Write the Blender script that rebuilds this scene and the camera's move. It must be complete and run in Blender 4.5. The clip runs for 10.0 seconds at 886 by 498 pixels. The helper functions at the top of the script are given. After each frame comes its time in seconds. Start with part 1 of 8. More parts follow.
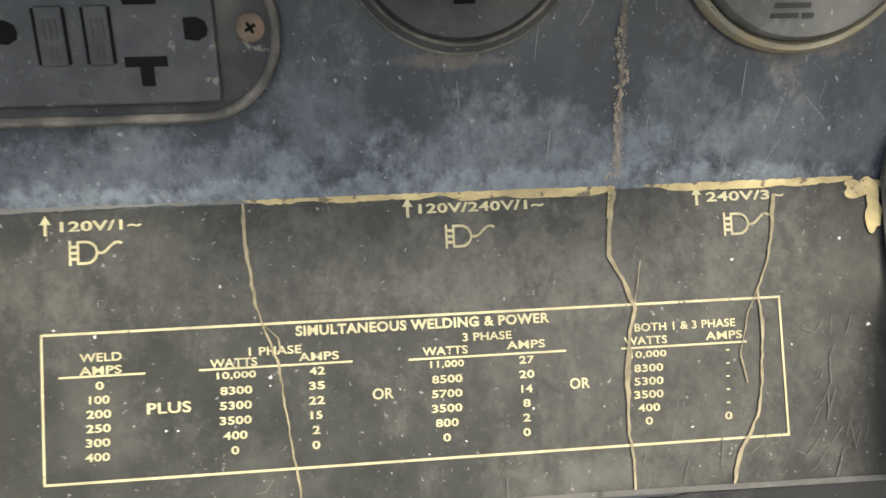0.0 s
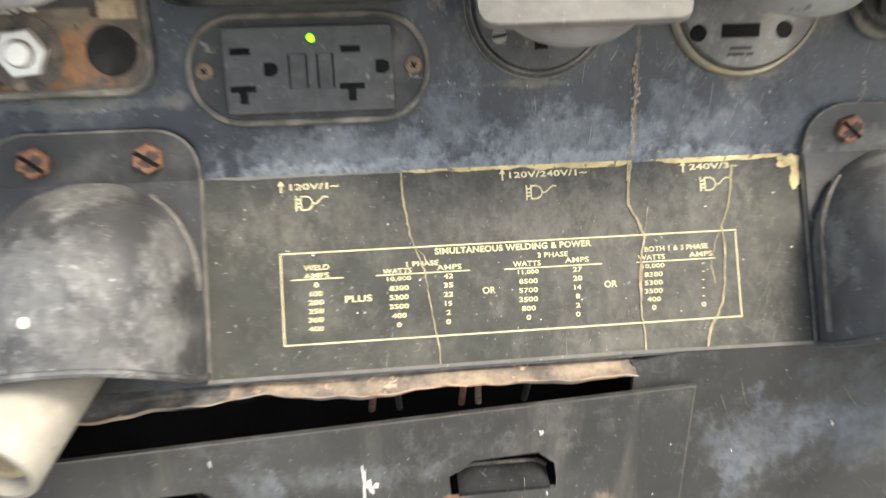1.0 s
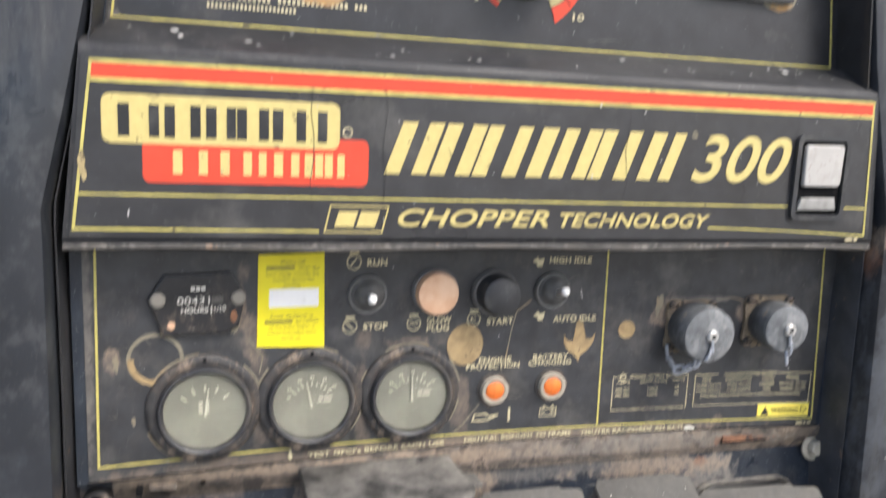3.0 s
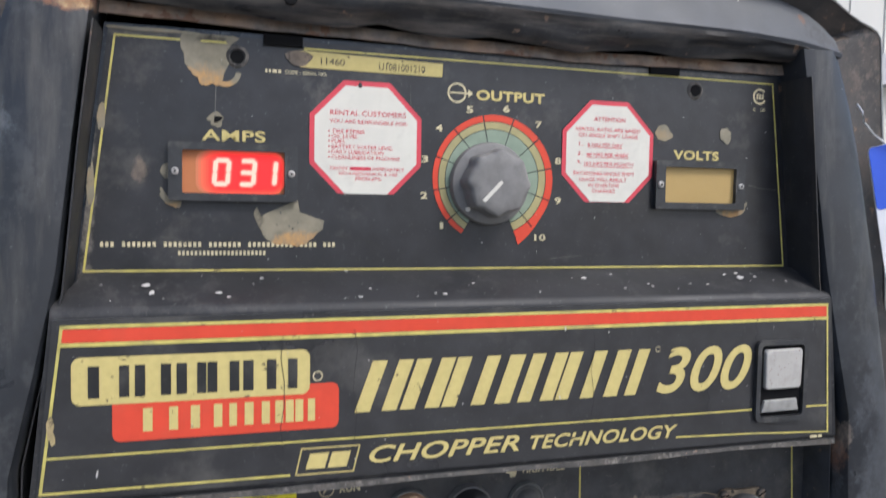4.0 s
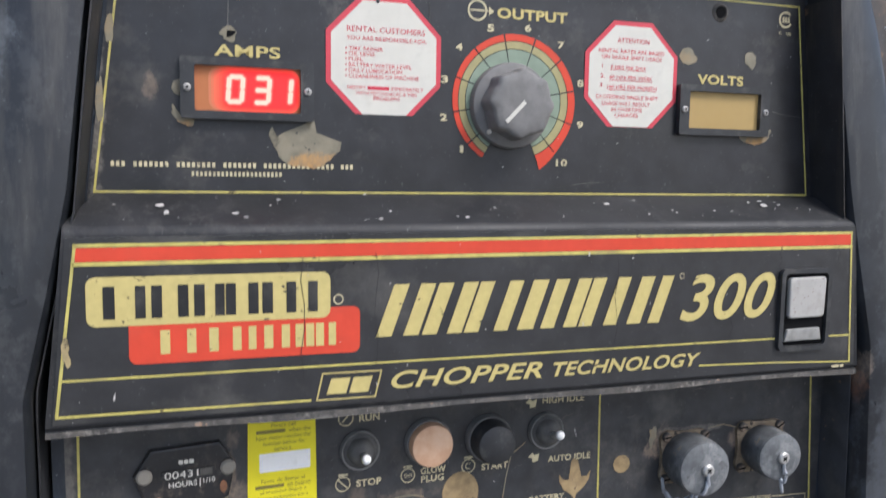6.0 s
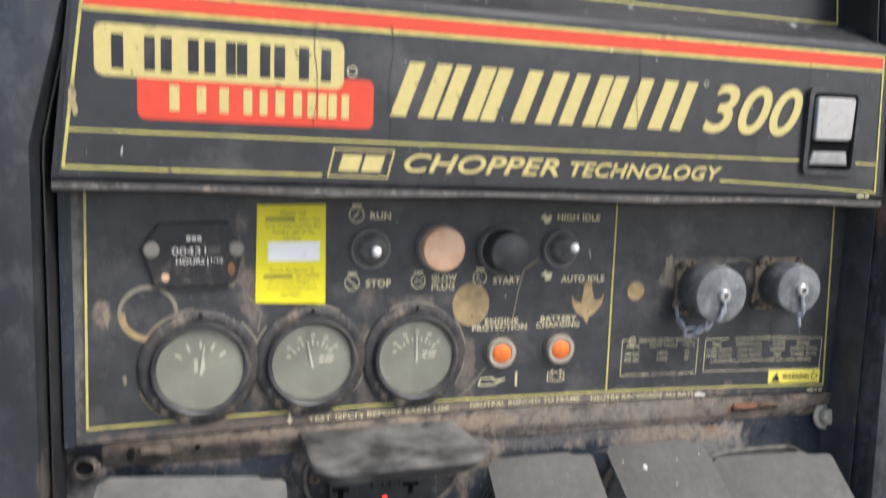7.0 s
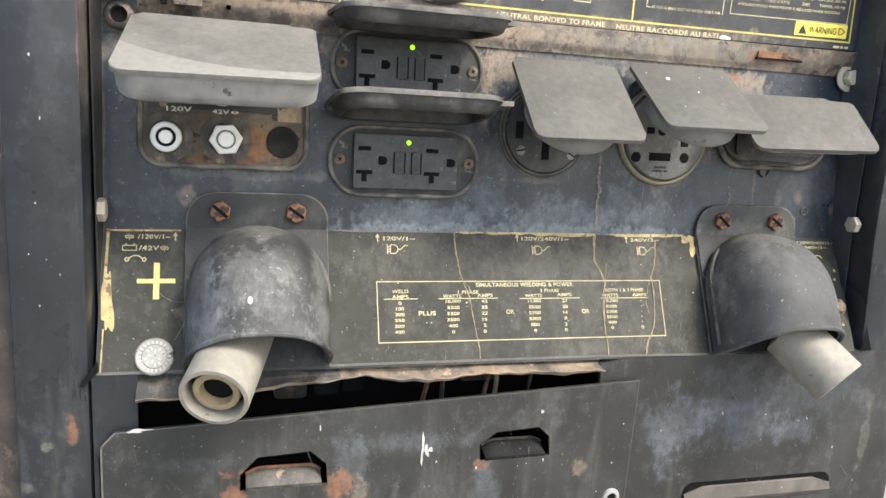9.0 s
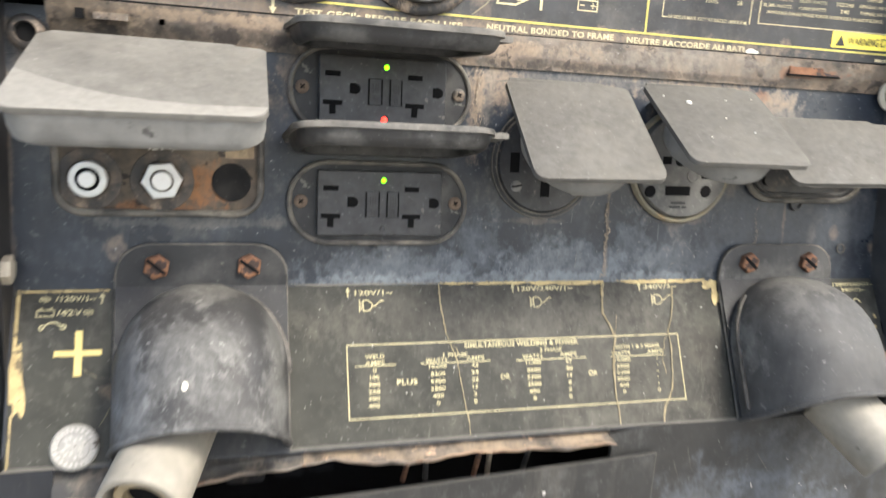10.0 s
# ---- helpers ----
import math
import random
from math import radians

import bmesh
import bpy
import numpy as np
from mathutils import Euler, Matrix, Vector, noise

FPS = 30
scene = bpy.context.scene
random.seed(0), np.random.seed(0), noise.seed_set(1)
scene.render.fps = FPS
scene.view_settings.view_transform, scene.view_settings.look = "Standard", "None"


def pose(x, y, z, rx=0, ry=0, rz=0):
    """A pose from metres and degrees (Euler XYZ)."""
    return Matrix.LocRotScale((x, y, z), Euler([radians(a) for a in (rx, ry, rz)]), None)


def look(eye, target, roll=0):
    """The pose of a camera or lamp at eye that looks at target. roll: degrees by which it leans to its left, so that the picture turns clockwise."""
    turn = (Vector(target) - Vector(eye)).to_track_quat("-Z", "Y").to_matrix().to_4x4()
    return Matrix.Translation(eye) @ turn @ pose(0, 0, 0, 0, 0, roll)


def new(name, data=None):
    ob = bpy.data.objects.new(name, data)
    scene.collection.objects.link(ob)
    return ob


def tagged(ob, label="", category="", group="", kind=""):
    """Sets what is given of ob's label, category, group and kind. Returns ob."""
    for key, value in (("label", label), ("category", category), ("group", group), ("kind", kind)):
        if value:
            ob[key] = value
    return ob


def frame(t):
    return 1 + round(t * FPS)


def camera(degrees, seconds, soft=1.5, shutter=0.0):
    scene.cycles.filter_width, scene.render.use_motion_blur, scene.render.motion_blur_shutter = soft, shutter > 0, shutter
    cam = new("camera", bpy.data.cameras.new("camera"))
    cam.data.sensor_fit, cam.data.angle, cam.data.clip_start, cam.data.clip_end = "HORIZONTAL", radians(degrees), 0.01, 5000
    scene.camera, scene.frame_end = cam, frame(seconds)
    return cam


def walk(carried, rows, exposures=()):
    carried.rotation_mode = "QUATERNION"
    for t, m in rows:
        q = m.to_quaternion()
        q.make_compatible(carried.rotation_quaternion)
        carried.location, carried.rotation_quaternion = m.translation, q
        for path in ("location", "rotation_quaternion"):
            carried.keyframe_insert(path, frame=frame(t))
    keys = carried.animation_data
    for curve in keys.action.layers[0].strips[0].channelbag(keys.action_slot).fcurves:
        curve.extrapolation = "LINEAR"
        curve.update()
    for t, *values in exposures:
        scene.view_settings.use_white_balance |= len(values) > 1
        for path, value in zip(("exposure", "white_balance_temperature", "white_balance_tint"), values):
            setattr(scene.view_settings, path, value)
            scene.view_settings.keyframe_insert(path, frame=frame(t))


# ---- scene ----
cam = camera(60.0, 10.0, 1.5, 0.5)
PATH = [
    (0, (-0.0069, -0.1955, 0.4670), (0.0359, 0.2587, 0.2623), -0.42),
    (0.5, (-0.0173, -0.2197, 0.4772), (0.0152, 0.2332, 0.2677), -0.79),
    (1, (-0.0572, -0.3119, 0.5006), (-0.0093, 0.1407, 0.2934), -0.63),
    (1.5, (-0.1012, -0.3950, 0.5664), (-0.0204, 0.0633, 0.3836), -0.05),
    (2, (-0.1357, -0.4303, 0.6279), (-0.0324, 0.0367, 0.4820), 1.19),
    (2.5, (-0.1567, -0.4412, 0.6792), (-0.0384, 0.0320, 0.5693), 2.15),
    (3, (-0.1671, -0.4414, 0.7405), (-0.0351, 0.0339, 0.6592), 2.49),
    (3.2, (-0.1668, -0.4371, 0.7621), (-0.0284, 0.0385, 0.6937), 2.36),
    (4.3, (-0.1649, -0.4413, 0.8384), (-0.0142, 0.0349, 0.8144), 0.73),
    (4.5, (-0.1688, -0.4398, 0.8404), (-0.0145, 0.0351, 0.8159), 0.67),
    (5, (-0.1744, -0.4383, 0.8375), (-0.0173, 0.0357, 0.8126), 0.48),
    (5.2, (-0.1828, -0.4352, 0.8362), (-0.0232, 0.0373, 0.8014), 0.67),
    (6.3, (-0.1771, -0.4240, 0.7790), (-0.0284, 0.0505, 0.7274), 1.08),
    (6.5, (-0.1796, -0.4250, 0.7614), (-0.0326, 0.0499, 0.7080), 1.40),
    (7, (-0.1766, -0.4269, 0.6982), (-0.0327, 0.0470, 0.6300), 2.36),
    (7.5, (-0.1717, -0.4308, 0.6251), (-0.0316, 0.0420, 0.5426), 3.19),
    (8, (-0.1772, -0.4462, 0.5650), (-0.0399, 0.0244, 0.4663), 3.84),
    (8.5, (-0.1829, -0.4635, 0.5131), (-0.0487, 0.0059, 0.4052), 4.14),
    (9, (-0.1845, -0.4688, 0.4969), (-0.0489, -0.0009, 0.3841), 4.17),
    (9.5, (-0.1791, -0.4580, 0.4985), (-0.0409, 0.0084, 0.3827), 4.12),
    (10, (-0.1589, -0.3925, 0.5112), (-0.0186, 0.0736, 0.3967), 3.90),
]
walk(cam, [(t, look(eye, target, roll)) for t, eye, target, roll in PATH],
     [(0.0, 1.57, 6850, 5), (0.5, 1.68, 6850, 5), (1.0, 2.02, 6920, 6), (1.5, 1.95, 6840, 7), (2.5, 1.7, 6500, 9), (3.0, 1.24, 6420, 10), (3.2, 1.12, 6400, 10), (4.3, 0.6, 5980, 10), (5.2, 0.6, 5980, 10), (6.3, 0.75, 6050, 10), (7.0, 1.0, 6200, 9), (7.5, 1.35, 6300, 7), (8.0, 1.58, 6480, 6), (9.0, 1.69, 6650, 6), (10.0, 1.83, 6780, 7)])

# ---- light ----
SUN_ELEVATION, SUN_TURN = radians(52), radians(142)
world = bpy.data.worlds.new("overcast_sky")
scene.world = world
world.use_nodes = True
wn = world.node_tree
sky = wn.nodes.new("ShaderNodeTexSky")
sky.sky_type, sky.sun_disc = "NISHITA", False
sky.sun_elevation, sky.sun_rotation = SUN_ELEVATION, SUN_TURN
sky.air_density, sky.dust_density, sky.ozone_density = 1.0, 3.5, 1.0
wn.links.new(sky.outputs[0], wn.nodes["Background"].inputs[0])
wn.nodes["Background"].inputs[1].default_value = 0.15
lamp = bpy.data.lights.new("sun", "SUN")
lamp.energy, lamp.angle, lamp.color = 1.5, radians(14), (1.0, 0.97, 0.92)
sun = new("sun", lamp)
sun.matrix_world = look((2.03, -2.60, 4.2), (0, 0, 0))

# ---- materials ----
def rgba(c):
    return (c[0], c[1], c[2], 1.0)


def surface(name, base, rough=0.5, metal=0.0, vary=0.25, grain=60.0, bump=0.0, dust=None, streak=None, wear=None, gloss=0.5, spread=0.12, stains=(), specks=0.0, mottle=None, drag=None):
    """A procedural surface. dust, streak, drag and wear are (colour, share, scale): soft film, upright runs, level scuffs, and hard-edged patches.
    mottle is (colour, strength, scale): broken scuffs that gather in places.
    stains are ragged soft patches with a place of their own: (colour, x, z, half width, half height, strength)."""
    m = bpy.data.materials.new(name)
    m.use_nodes = True
    t = m.node_tree
    n, l = t.nodes, t.links
    b = n["Principled BSDF"]
    b.inputs["Metallic"].default_value = metal
    b.inputs["Specular IOR Level"].default_value = gloss
    co = n.new("ShaderNodeTexCoord")

    def field(scale, detail=4.0, stretch=(1, 1, 1), rough_=0.55):
        mp = n.new("ShaderNodeMapping")
        mp.inputs["Scale"].default_value = stretch
        l.new(co.outputs["Object"], mp.inputs[0])
        tx = n.new("ShaderNodeTexNoise")
        tx.inputs["Scale"].default_value, tx.inputs["Detail"].default_value, tx.inputs["Roughness"].default_value = scale, detail, rough_
        l.new(mp.outputs[0], tx.inputs["Vector"])
        return tx.outputs["Fac"]

    def ramp(fac, lo, hi, a=0.0, z=1.0):
        r = n.new("ShaderNodeMapRange")
        r.inputs[1].default_value, r.inputs[2].default_value, r.inputs[3].default_value, r.inputs[4].default_value = lo, hi, a, z
        l.new(fac, r.inputs[0])
        return r.outputs[0]

    def mix(fac, a, c):
        x = n.new("ShaderNodeMix")
        x.data_type = "RGBA"
        l.new(fac, x.inputs[0])
        if isinstance(a, tuple):
            x.inputs[6].default_value = rgba(a)
        else:
            l.new(a, x.inputs[6])
        x.inputs[7].default_value = rgba(c)
        return x.outputs[2]

    fine = field(grain)
    col = mix(ramp(fine, 0.35, 0.65), tuple(v * (1 - vary) for v in base), tuple(min(1, v * (1 + vary)) for v in base))
    ro = ramp(field(grain * 0.3), 0.3, 0.7, max(0.03, rough - spread), min(1, rough + spread))
    for spec, stretch in ((dust, (1, 1, 1)), (streak, (1, 1, 0.12)), (drag, (0.10, 1, 1))):
        if spec:
            c, share, scale = spec
            f = ramp(field(scale, 9.0, stretch, 0.66), 0.58 - 0.25 * share, 0.76, 0.0, min(1.0, 0.35 + share))
            col = mix(f, col, c)
            add = n.new("ShaderNodeMath")
            add.operation, add.use_clamp = "MULTIPLY_ADD", True
            add.inputs[1].default_value = 0.3
            l.new(f, add.inputs[0]), l.new(ro, add.inputs[2])
            ro = add.outputs[0]
    if wear:
        c, share, scale = wear
        col = mix(ramp(field(scale, 8.0, (1, 1, 1), 0.65), 0.66 - 0.3 * share, 0.68 - 0.3 * share), col, c)
    if mottle:
        c, strength, scale = mottle
        gather = ramp(field(scale * 0.16, 3.0, (1, 1, 1), 0.5), 0.44, 0.60)
        broken = ramp(field(scale, 12.0, (1, 1, 0.75), 0.74), 0.50, 0.60, 0.0, strength)
        both = n.new("ShaderNodeMath")
        both.operation = "MULTIPLY"
        l.new(gather, both.inputs[0]), l.new(broken, both.inputs[1])
        col = mix(both.outputs[0], col, c)
    if specks:
        col = mix(ramp(field(620, 4.0, (1, 1, 0.75), 0.6), 0.66, 0.74, 0.0, specks), col, (0.33, 0.325, 0.31))
        col = mix(ramp(field(150, 10.0, (1, 1, 1), 0.8), 0.60, 0.72, 0.0, specks * 0.5), col, (0.20, 0.195, 0.18))
    if stains:
        ragged = ramp(field(75, 12.0, (1, 1, 0.8), 0.74), 0.30, 0.70, -0.85, 0.85)
        flaky = ramp(field(240, 10.0, (1, 1, 0.8), 0.75), 0.38, 0.62, 0.30, 1.0)
    for c, cx, cz, rx, rz, strength in stains:
        mp = n.new("ShaderNodeMapping")
        mp.inputs["Location"].default_value, mp.inputs["Scale"].default_value = (-cx / rx, 0, -cz / rz), (1 / rx, 0, 1 / rz)
        l.new(co.outputs["Object"], mp.inputs[0])
        far = n.new("ShaderNodeVectorMath")
        far.operation = "LENGTH"
        l.new(mp.outputs[0], far.inputs[0])
        sm = n.new("ShaderNodeMath")
        sm.operation = "ADD"
        l.new(far.outputs["Value"], sm.inputs[0]), l.new(ragged, sm.inputs[1])
        pr = n.new("ShaderNodeMath")
        pr.operation = "MULTIPLY"
        l.new(ramp(sm.outputs[0], 1.12, 0.62, 0.0, strength), pr.inputs[0]), l.new(flaky, pr.inputs[1])
        f = pr.outputs[0]
        col = mix(f, col, c)
        add = n.new("ShaderNodeMath")
        add.operation, add.use_clamp = "MULTIPLY_ADD", True
        add.inputs[1].default_value = 0.35
        l.new(f, add.inputs[0]), l.new(ro, add.inputs[2])
        ro = add.outputs[0]
    l.new(col, b.inputs["Base Color"]), l.new(ro, b.inputs["Roughness"])
    if bump:
        bp = n.new("ShaderNodeBump")
        bp.inputs["Strength"].default_value, bp.inputs["Distance"].default_value = bump, 0.001
        l.new(field(grain * 2.5, 6.0), bp.inputs["Height"])
        l.new(bp.outputs[0], b.inputs["Normal"])
    return m


def glow(name, colour, strength):
    m = bpy.data.materials.new(name)
    m.use_nodes = True
    b = m.node_tree.nodes["Principled BSDF"]
    b.inputs["Base Color"].default_value = rgba(colour)
    b.inputs["Emission Color"].default_value, b.inputs["Emission Strength"].default_value = rgba(colour), strength
    return m


def clear(name, tint, rough=0.05):
    m = bpy.data.materials.new(name)
    m.use_nodes = True
    b = m.node_tree.nodes["Principled BSDF"]
    b.inputs["Base Color"].default_value = rgba(tint)
    b.inputs["Roughness"].default_value, b.inputs["Transmission Weight"].default_value, b.inputs["IOR"].default_value = rough, 1.0, 1.05
    return m


DUST_SHEEN = (0.150, 0.141, 0.122)
HAZE = (0.070, 0.077, 0.087)
CHALK_SHEEN = (0.172, 0.194, 0.215)
BLOOM = (0.125, 0.142, 0.165)
GRIME = (0.255, 0.195, 0.142)
PEEL = (0.235, 0.212, 0.182)
SOOT = (0.035, 0.031, 0.028)
TAN = (0.42, 0.30, 0.17)
RUST = (0.21, 0.10, 0.055)
OCHRE = (0.44, 0.25, 0.095)
M_CASE = surface("case_paint", (0.0150, 0.0170, 0.0210), 0.36, 0, 0.15, 40, 0.06, (HAZE, 0.08, 9), (DUST_SHEEN, 0.08, 34), gloss=0.45, specks=0.15, mottle=((0.075, 0.078, 0.080), 0.35, 90), stains=(
    (RUST, -0.2665, 0.288, 0.0035, 0.009, 0.7), (DUST_SHEEN, -0.280, 0.279, 0.004, 0.003, 0.7), (DUST_SHEEN, -0.2925, 0.255, 0.004, 0.004, 0.6),
    (CHALK_SHEEN, -0.283, 0.540, 0.012, 0.035, 0.06), (CHALK_SHEEN, -0.272, 0.500, 0.008, 0.045, 0.08), (CHALK_SHEEN, -0.284, 0.840, 0.020, 0.035, 0.18), (CHALK_SHEEN, -0.266, 0.862, 0.007, 0.016, 0.35), (GRIME, -0.2568, 0.500, 0.0016, 0.035, 0.35),
    # the last two stains paint the right post's brighter reflection into its colour
    (GRIME, 0.251, 0.672, 0.004, 0.012, 0.6), (RUST, 0.2515, 0.660, 0.003, 0.010, 0.6), (RUST, -0.235, 0.9262, 0.013, 0.0038, 1.0), (TAN, -0.2300, 0.9258, 0.008, 0.0022, 0.9), (RUST, -0.2285, 0.936, 0.007, 0.009, 1.0), (TAN, -0.2300, 0.9405, 0.006, 0.003, 0.8), (RUST, -0.240, 0.953, 0.010, 0.010, 0.8), (GRIME, 0.225, 0.957, 0.006, 0.006, 0.7), (HAZE, 0.285, 0.60, 0.030, 0.14, 0.6), (HAZE, 0.262, 0.56, 0.010, 0.08, 0.5)))
M_FLANGE = surface("worn_case_paint", (0.018, 0.018, 0.020), 0.5, 0, 0.25, 50, 0.1, ((0.060, 0.052, 0.045), 0.16, 14), ((0.12, 0.095, 0.07), 0.14, 60), ((0.12, 0.075, 0.048), 0.03, 60), specks=0.3)
M_FLANGEBROWN = surface("brown_worn_flange", (0.030, 0.026, 0.024), 0.55, 0, 0.3, 60, 0.15, ((0.085, 0.062, 0.047), 0.45, 30), None, ((0.16, 0.10, 0.062), 0.05, 60), specks=0.5, mottle=((0.13, 0.098, 0.075), 0.6, 90))
M_LOWER = surface("scuffed_case_paint", (0.0205, 0.0208, 0.0203), 0.46, 0, 0.15, 30, 0.08, ((0.048, 0.049, 0.047), 0.40, 14), (DUST_SHEEN, 0.10, 26), gloss=0.42, specks=0.4, mottle=((0.085, 0.086, 0.083), 0.45, 110), stains=(
    # the broadest BLOOM stain is a sky reflection painted into the sheet's colour
    (BLOOM, 0.119, 0.268, 0.030, 0.024, 0.42), (BLOOM, 0.112, 0.248, 0.009, 0.020, 0.34), (BLOOM, 0.172, 0.266, 0.036, 0.018, 0.42), (BLOOM, 0.220, 0.258, 0.026, 0.011, 0.30), (BLOOM, 0.210, 0.290, 0.080, 0.026, 0.22), (CHALK_SHEEN, -0.075, 0.270, 0.040, 0.008, 0.25), (CHALK_SHEEN, -0.110, 0.262, 0.014, 0.018, 0.22), (CHALK_SHEEN, -0.200, 0.264, 0.026, 0.006, 0.12), (GRIME, -0.020, 0.310, 0.02, 0.003, 0.3),
    (RUST, -0.118, 0.243, 0.011, 0.010, 0.95), (RUST, -0.178, 0.240, 0.009, 0.008, 0.9), (RUST, -0.150, 0.2560, 0.030, 0.0050, 0.95), (GRIME, -0.105, 0.225, 0.006, 0.022, 0.5), (CHALK_SHEEN, -0.022, 0.232, 0.010, 0.022, 0.28), (RUST, -0.025, 0.2515, 0.006, 0.004, 0.7), (GRIME, 0.045, 0.244, 0.005, 0.007, 0.5), (DUST_SHEEN, 0.285, 0.250, 0.004, 0.035, 0.5)))
M_OUTLET = surface("outlet_panel_paint", (0.0165, 0.0218, 0.0310), 0.34, 0, 0.2, 45, 0.07, (HAZE, 0.06, 18), (HAZE, 0.07, 46), gloss=0.40, specks=0.9, mottle=((0.080, 0.088, 0.096), 0.22, 150), stains=(
    # chalky runs, strengthened low and to the right to paint in reflected sky
    (CHALK_SHEEN, -0.070, 0.405, 0.050, 0.010, 0.42), (CHALK_SHEEN, -0.020, 0.416, 0.018, 0.020, 0.34), (CHALK_SHEEN, 0.034, 0.406, 0.040, 0.014, 0.55), (CHALK_SHEEN, 0.076, 0.414, 0.016, 0.020, 0.40), (CHALK_SHEEN, 0.120, 0.405, 0.050, 0.011, 0.30), (HAZE, 0.180, 0.430, 0.080, 0.040, 0.55), (CHALK_SHEEN, 0.010, 0.3965, 0.150, 0.005, 0.75), (DUST_SHEEN, 0.107, 0.4635, 0.033, 0.033, 0.22), (GRIME, 0.107, 0.4630, 0.0315, 0.0325, 0.25), (DUST_SHEEN, 0.019, 0.4615, 0.033, 0.033, 0.30), (DUST_SHEEN, -0.0768, 0.438, 0.051, 0.0240, 0.18), (GRIME, -0.0768, 0.497, 0.052, 0.0250, 0.40), (DUST_SHEEN, -0.1857, 0.462, 0.050, 0.035, 0.25), (DUST_SHEEN, 0.1965, 0.470, 0.051, 0.031, 0.30), (CHALK_SHEEN, -0.215, 0.410, 0.030, 0.008, 0.12), (GRIME, 0.0600, 0.424, 0.0013, 0.026, 0.5), (GRIME, 0.1835, 0.434, 0.0014, 0.018, 0.55), (GRIME, 0.2530, 0.4149, 0.0028, 0.0040, 0.7), (GRIME, 0.2195, 0.4075, 0.0034, 0.0045, 0.6), (GRIME, -0.206, 0.414, 0.006, 0.006, 0.6),
    (PEEL, 0.080, 0.509, 0.110, 0.008, 0.45), (PEEL, 0.168, 0.500, 0.022, 0.016, 0.70), (GRIME, 0.125, 0.506, 0.060, 0.009, 0.85), (GRIME, -0.010, 0.502, 0.012, 0.015, 0.75), (PEEL, -0.019, 0.492, 0.006, 0.022, 0.45), (GRIME, -0.0245, 0.489, 0.005, 0.026, 0.9), (GRIME, -0.122, 0.505, 0.010, 0.014, 0.55), (GRIME, -0.190, 0.516, 0.060, 0.006, 0.6), (PEEL, -0.245, 0.505, 0.010, 0.014, 0.5), (GRIME, -0.2535, 0.45, 0.002, 0.06, 0.35), (RUST, 0.158, 0.508, 0.006, 0.005, 0.8), (GRIME, 0.222, 0.424, 0.004, 0.005, 0.45), (PEEL, 0.205, 0.423, 0.004, 0.006, 0.25), (DUST_SHEEN, -0.128, 0.428, 0.006, 0.004, 0.6), (DUST_SHEEN, -0.170, 0.4275, 0.045, 0.0025, 0.4), (GRIME, 0.107, 0.4310, 0.020, 0.0020, 0.2), (GRIME, 0.016, 0.4300, 0.024, 0.002, 0.25)))
M_FILM = surface("black_label_film", (0.014, 0.014, 0.0145), 0.38, 0, 0.25, 70, 0.04, (DUST_SHEEN, 0.18, 20))
M_CTLFILM = surface("worn_control_film", (0.0290, 0.0303, 0.0330), 0.42, 0, 0.25, 70, 0.05, (DUST_SHEEN, 0.22, 24), specks=0.25, mottle=((0.15, 0.125, 0.10), 0.16, 130), stains=(
    (GRIME, 0.040, 0.534, 0.150, 0.0055, 0.80), (GRIME, -0.130, 0.533, 0.110, 0.0045, 0.65), (GRIME, -0.152, 0.567, 0.006, 0.030, 0.35), (GRIME, -0.089, 0.568, 0.005, 0.034, 0.38), (GRIME, -0.024, 0.556, 0.007, 0.024, 0.50), (GRIME, -0.057, 0.603, 0.018, 0.004, 0.5), (GRIME, -0.090, 0.606, 0.006, 0.006, 0.3), (GRIME, -0.155, 0.612, 0.008, 0.012, 0.6), (GRIME, -0.163, 0.630, 0.004, 0.012, 0.7), (GRIME, -0.160, 0.650, 0.004, 0.006, 0.5),
    (GRIME, 0.120, 0.619, 0.010, 0.010, 0.8), (GRIME, 0.185, 0.620, 0.010, 0.010, 0.8), (PEEL, 0.150, 0.627, 0.028, 0.0025, 0.5), (PEEL, -0.245, 0.61, 0.004, 0.08, 0.5), (GRIME, -0.232, 0.602, 0.004, 0.007, 0.7), (PEEL, 0.10, 0.60, 0.01, 0.02, 0.15), (SOOT, -0.12, 0.536, 0.10, 0.004, 0.5)))
M_UPFILM = surface("worn_upper_film", (0.0155, 0.0157, 0.0180), 0.40, 0, 0.25, 70, 0.04, (DUST_SHEEN, 0.06, 24), specks=0.22, stains=(
    (PEEL, -0.228, 0.85, 0.0045, 0.08, 0.65), (DUST_SHEEN, -0.10, 0.885, 0.010, 0.014, 0.3), (DUST_SHEEN, -0.205, 0.9185, 0.025, 0.003, 0.7), (DUST_SHEEN, 0.08, 0.9185, 0.10, 0.002, 0.5), (PEEL, 0.10, 0.9165, 0.008, 0.0035, 0.6), (GRIME, -0.20, 0.845, 0.004, 0.006, 0.5)))
M_NAMEFILM = surface("glossy_label_film", (0.0235, 0.0235, 0.025), 0.36, 0, 0.2, 70, 0.02, (DUST_SHEEN, 0.1, 16), specks=0.22)
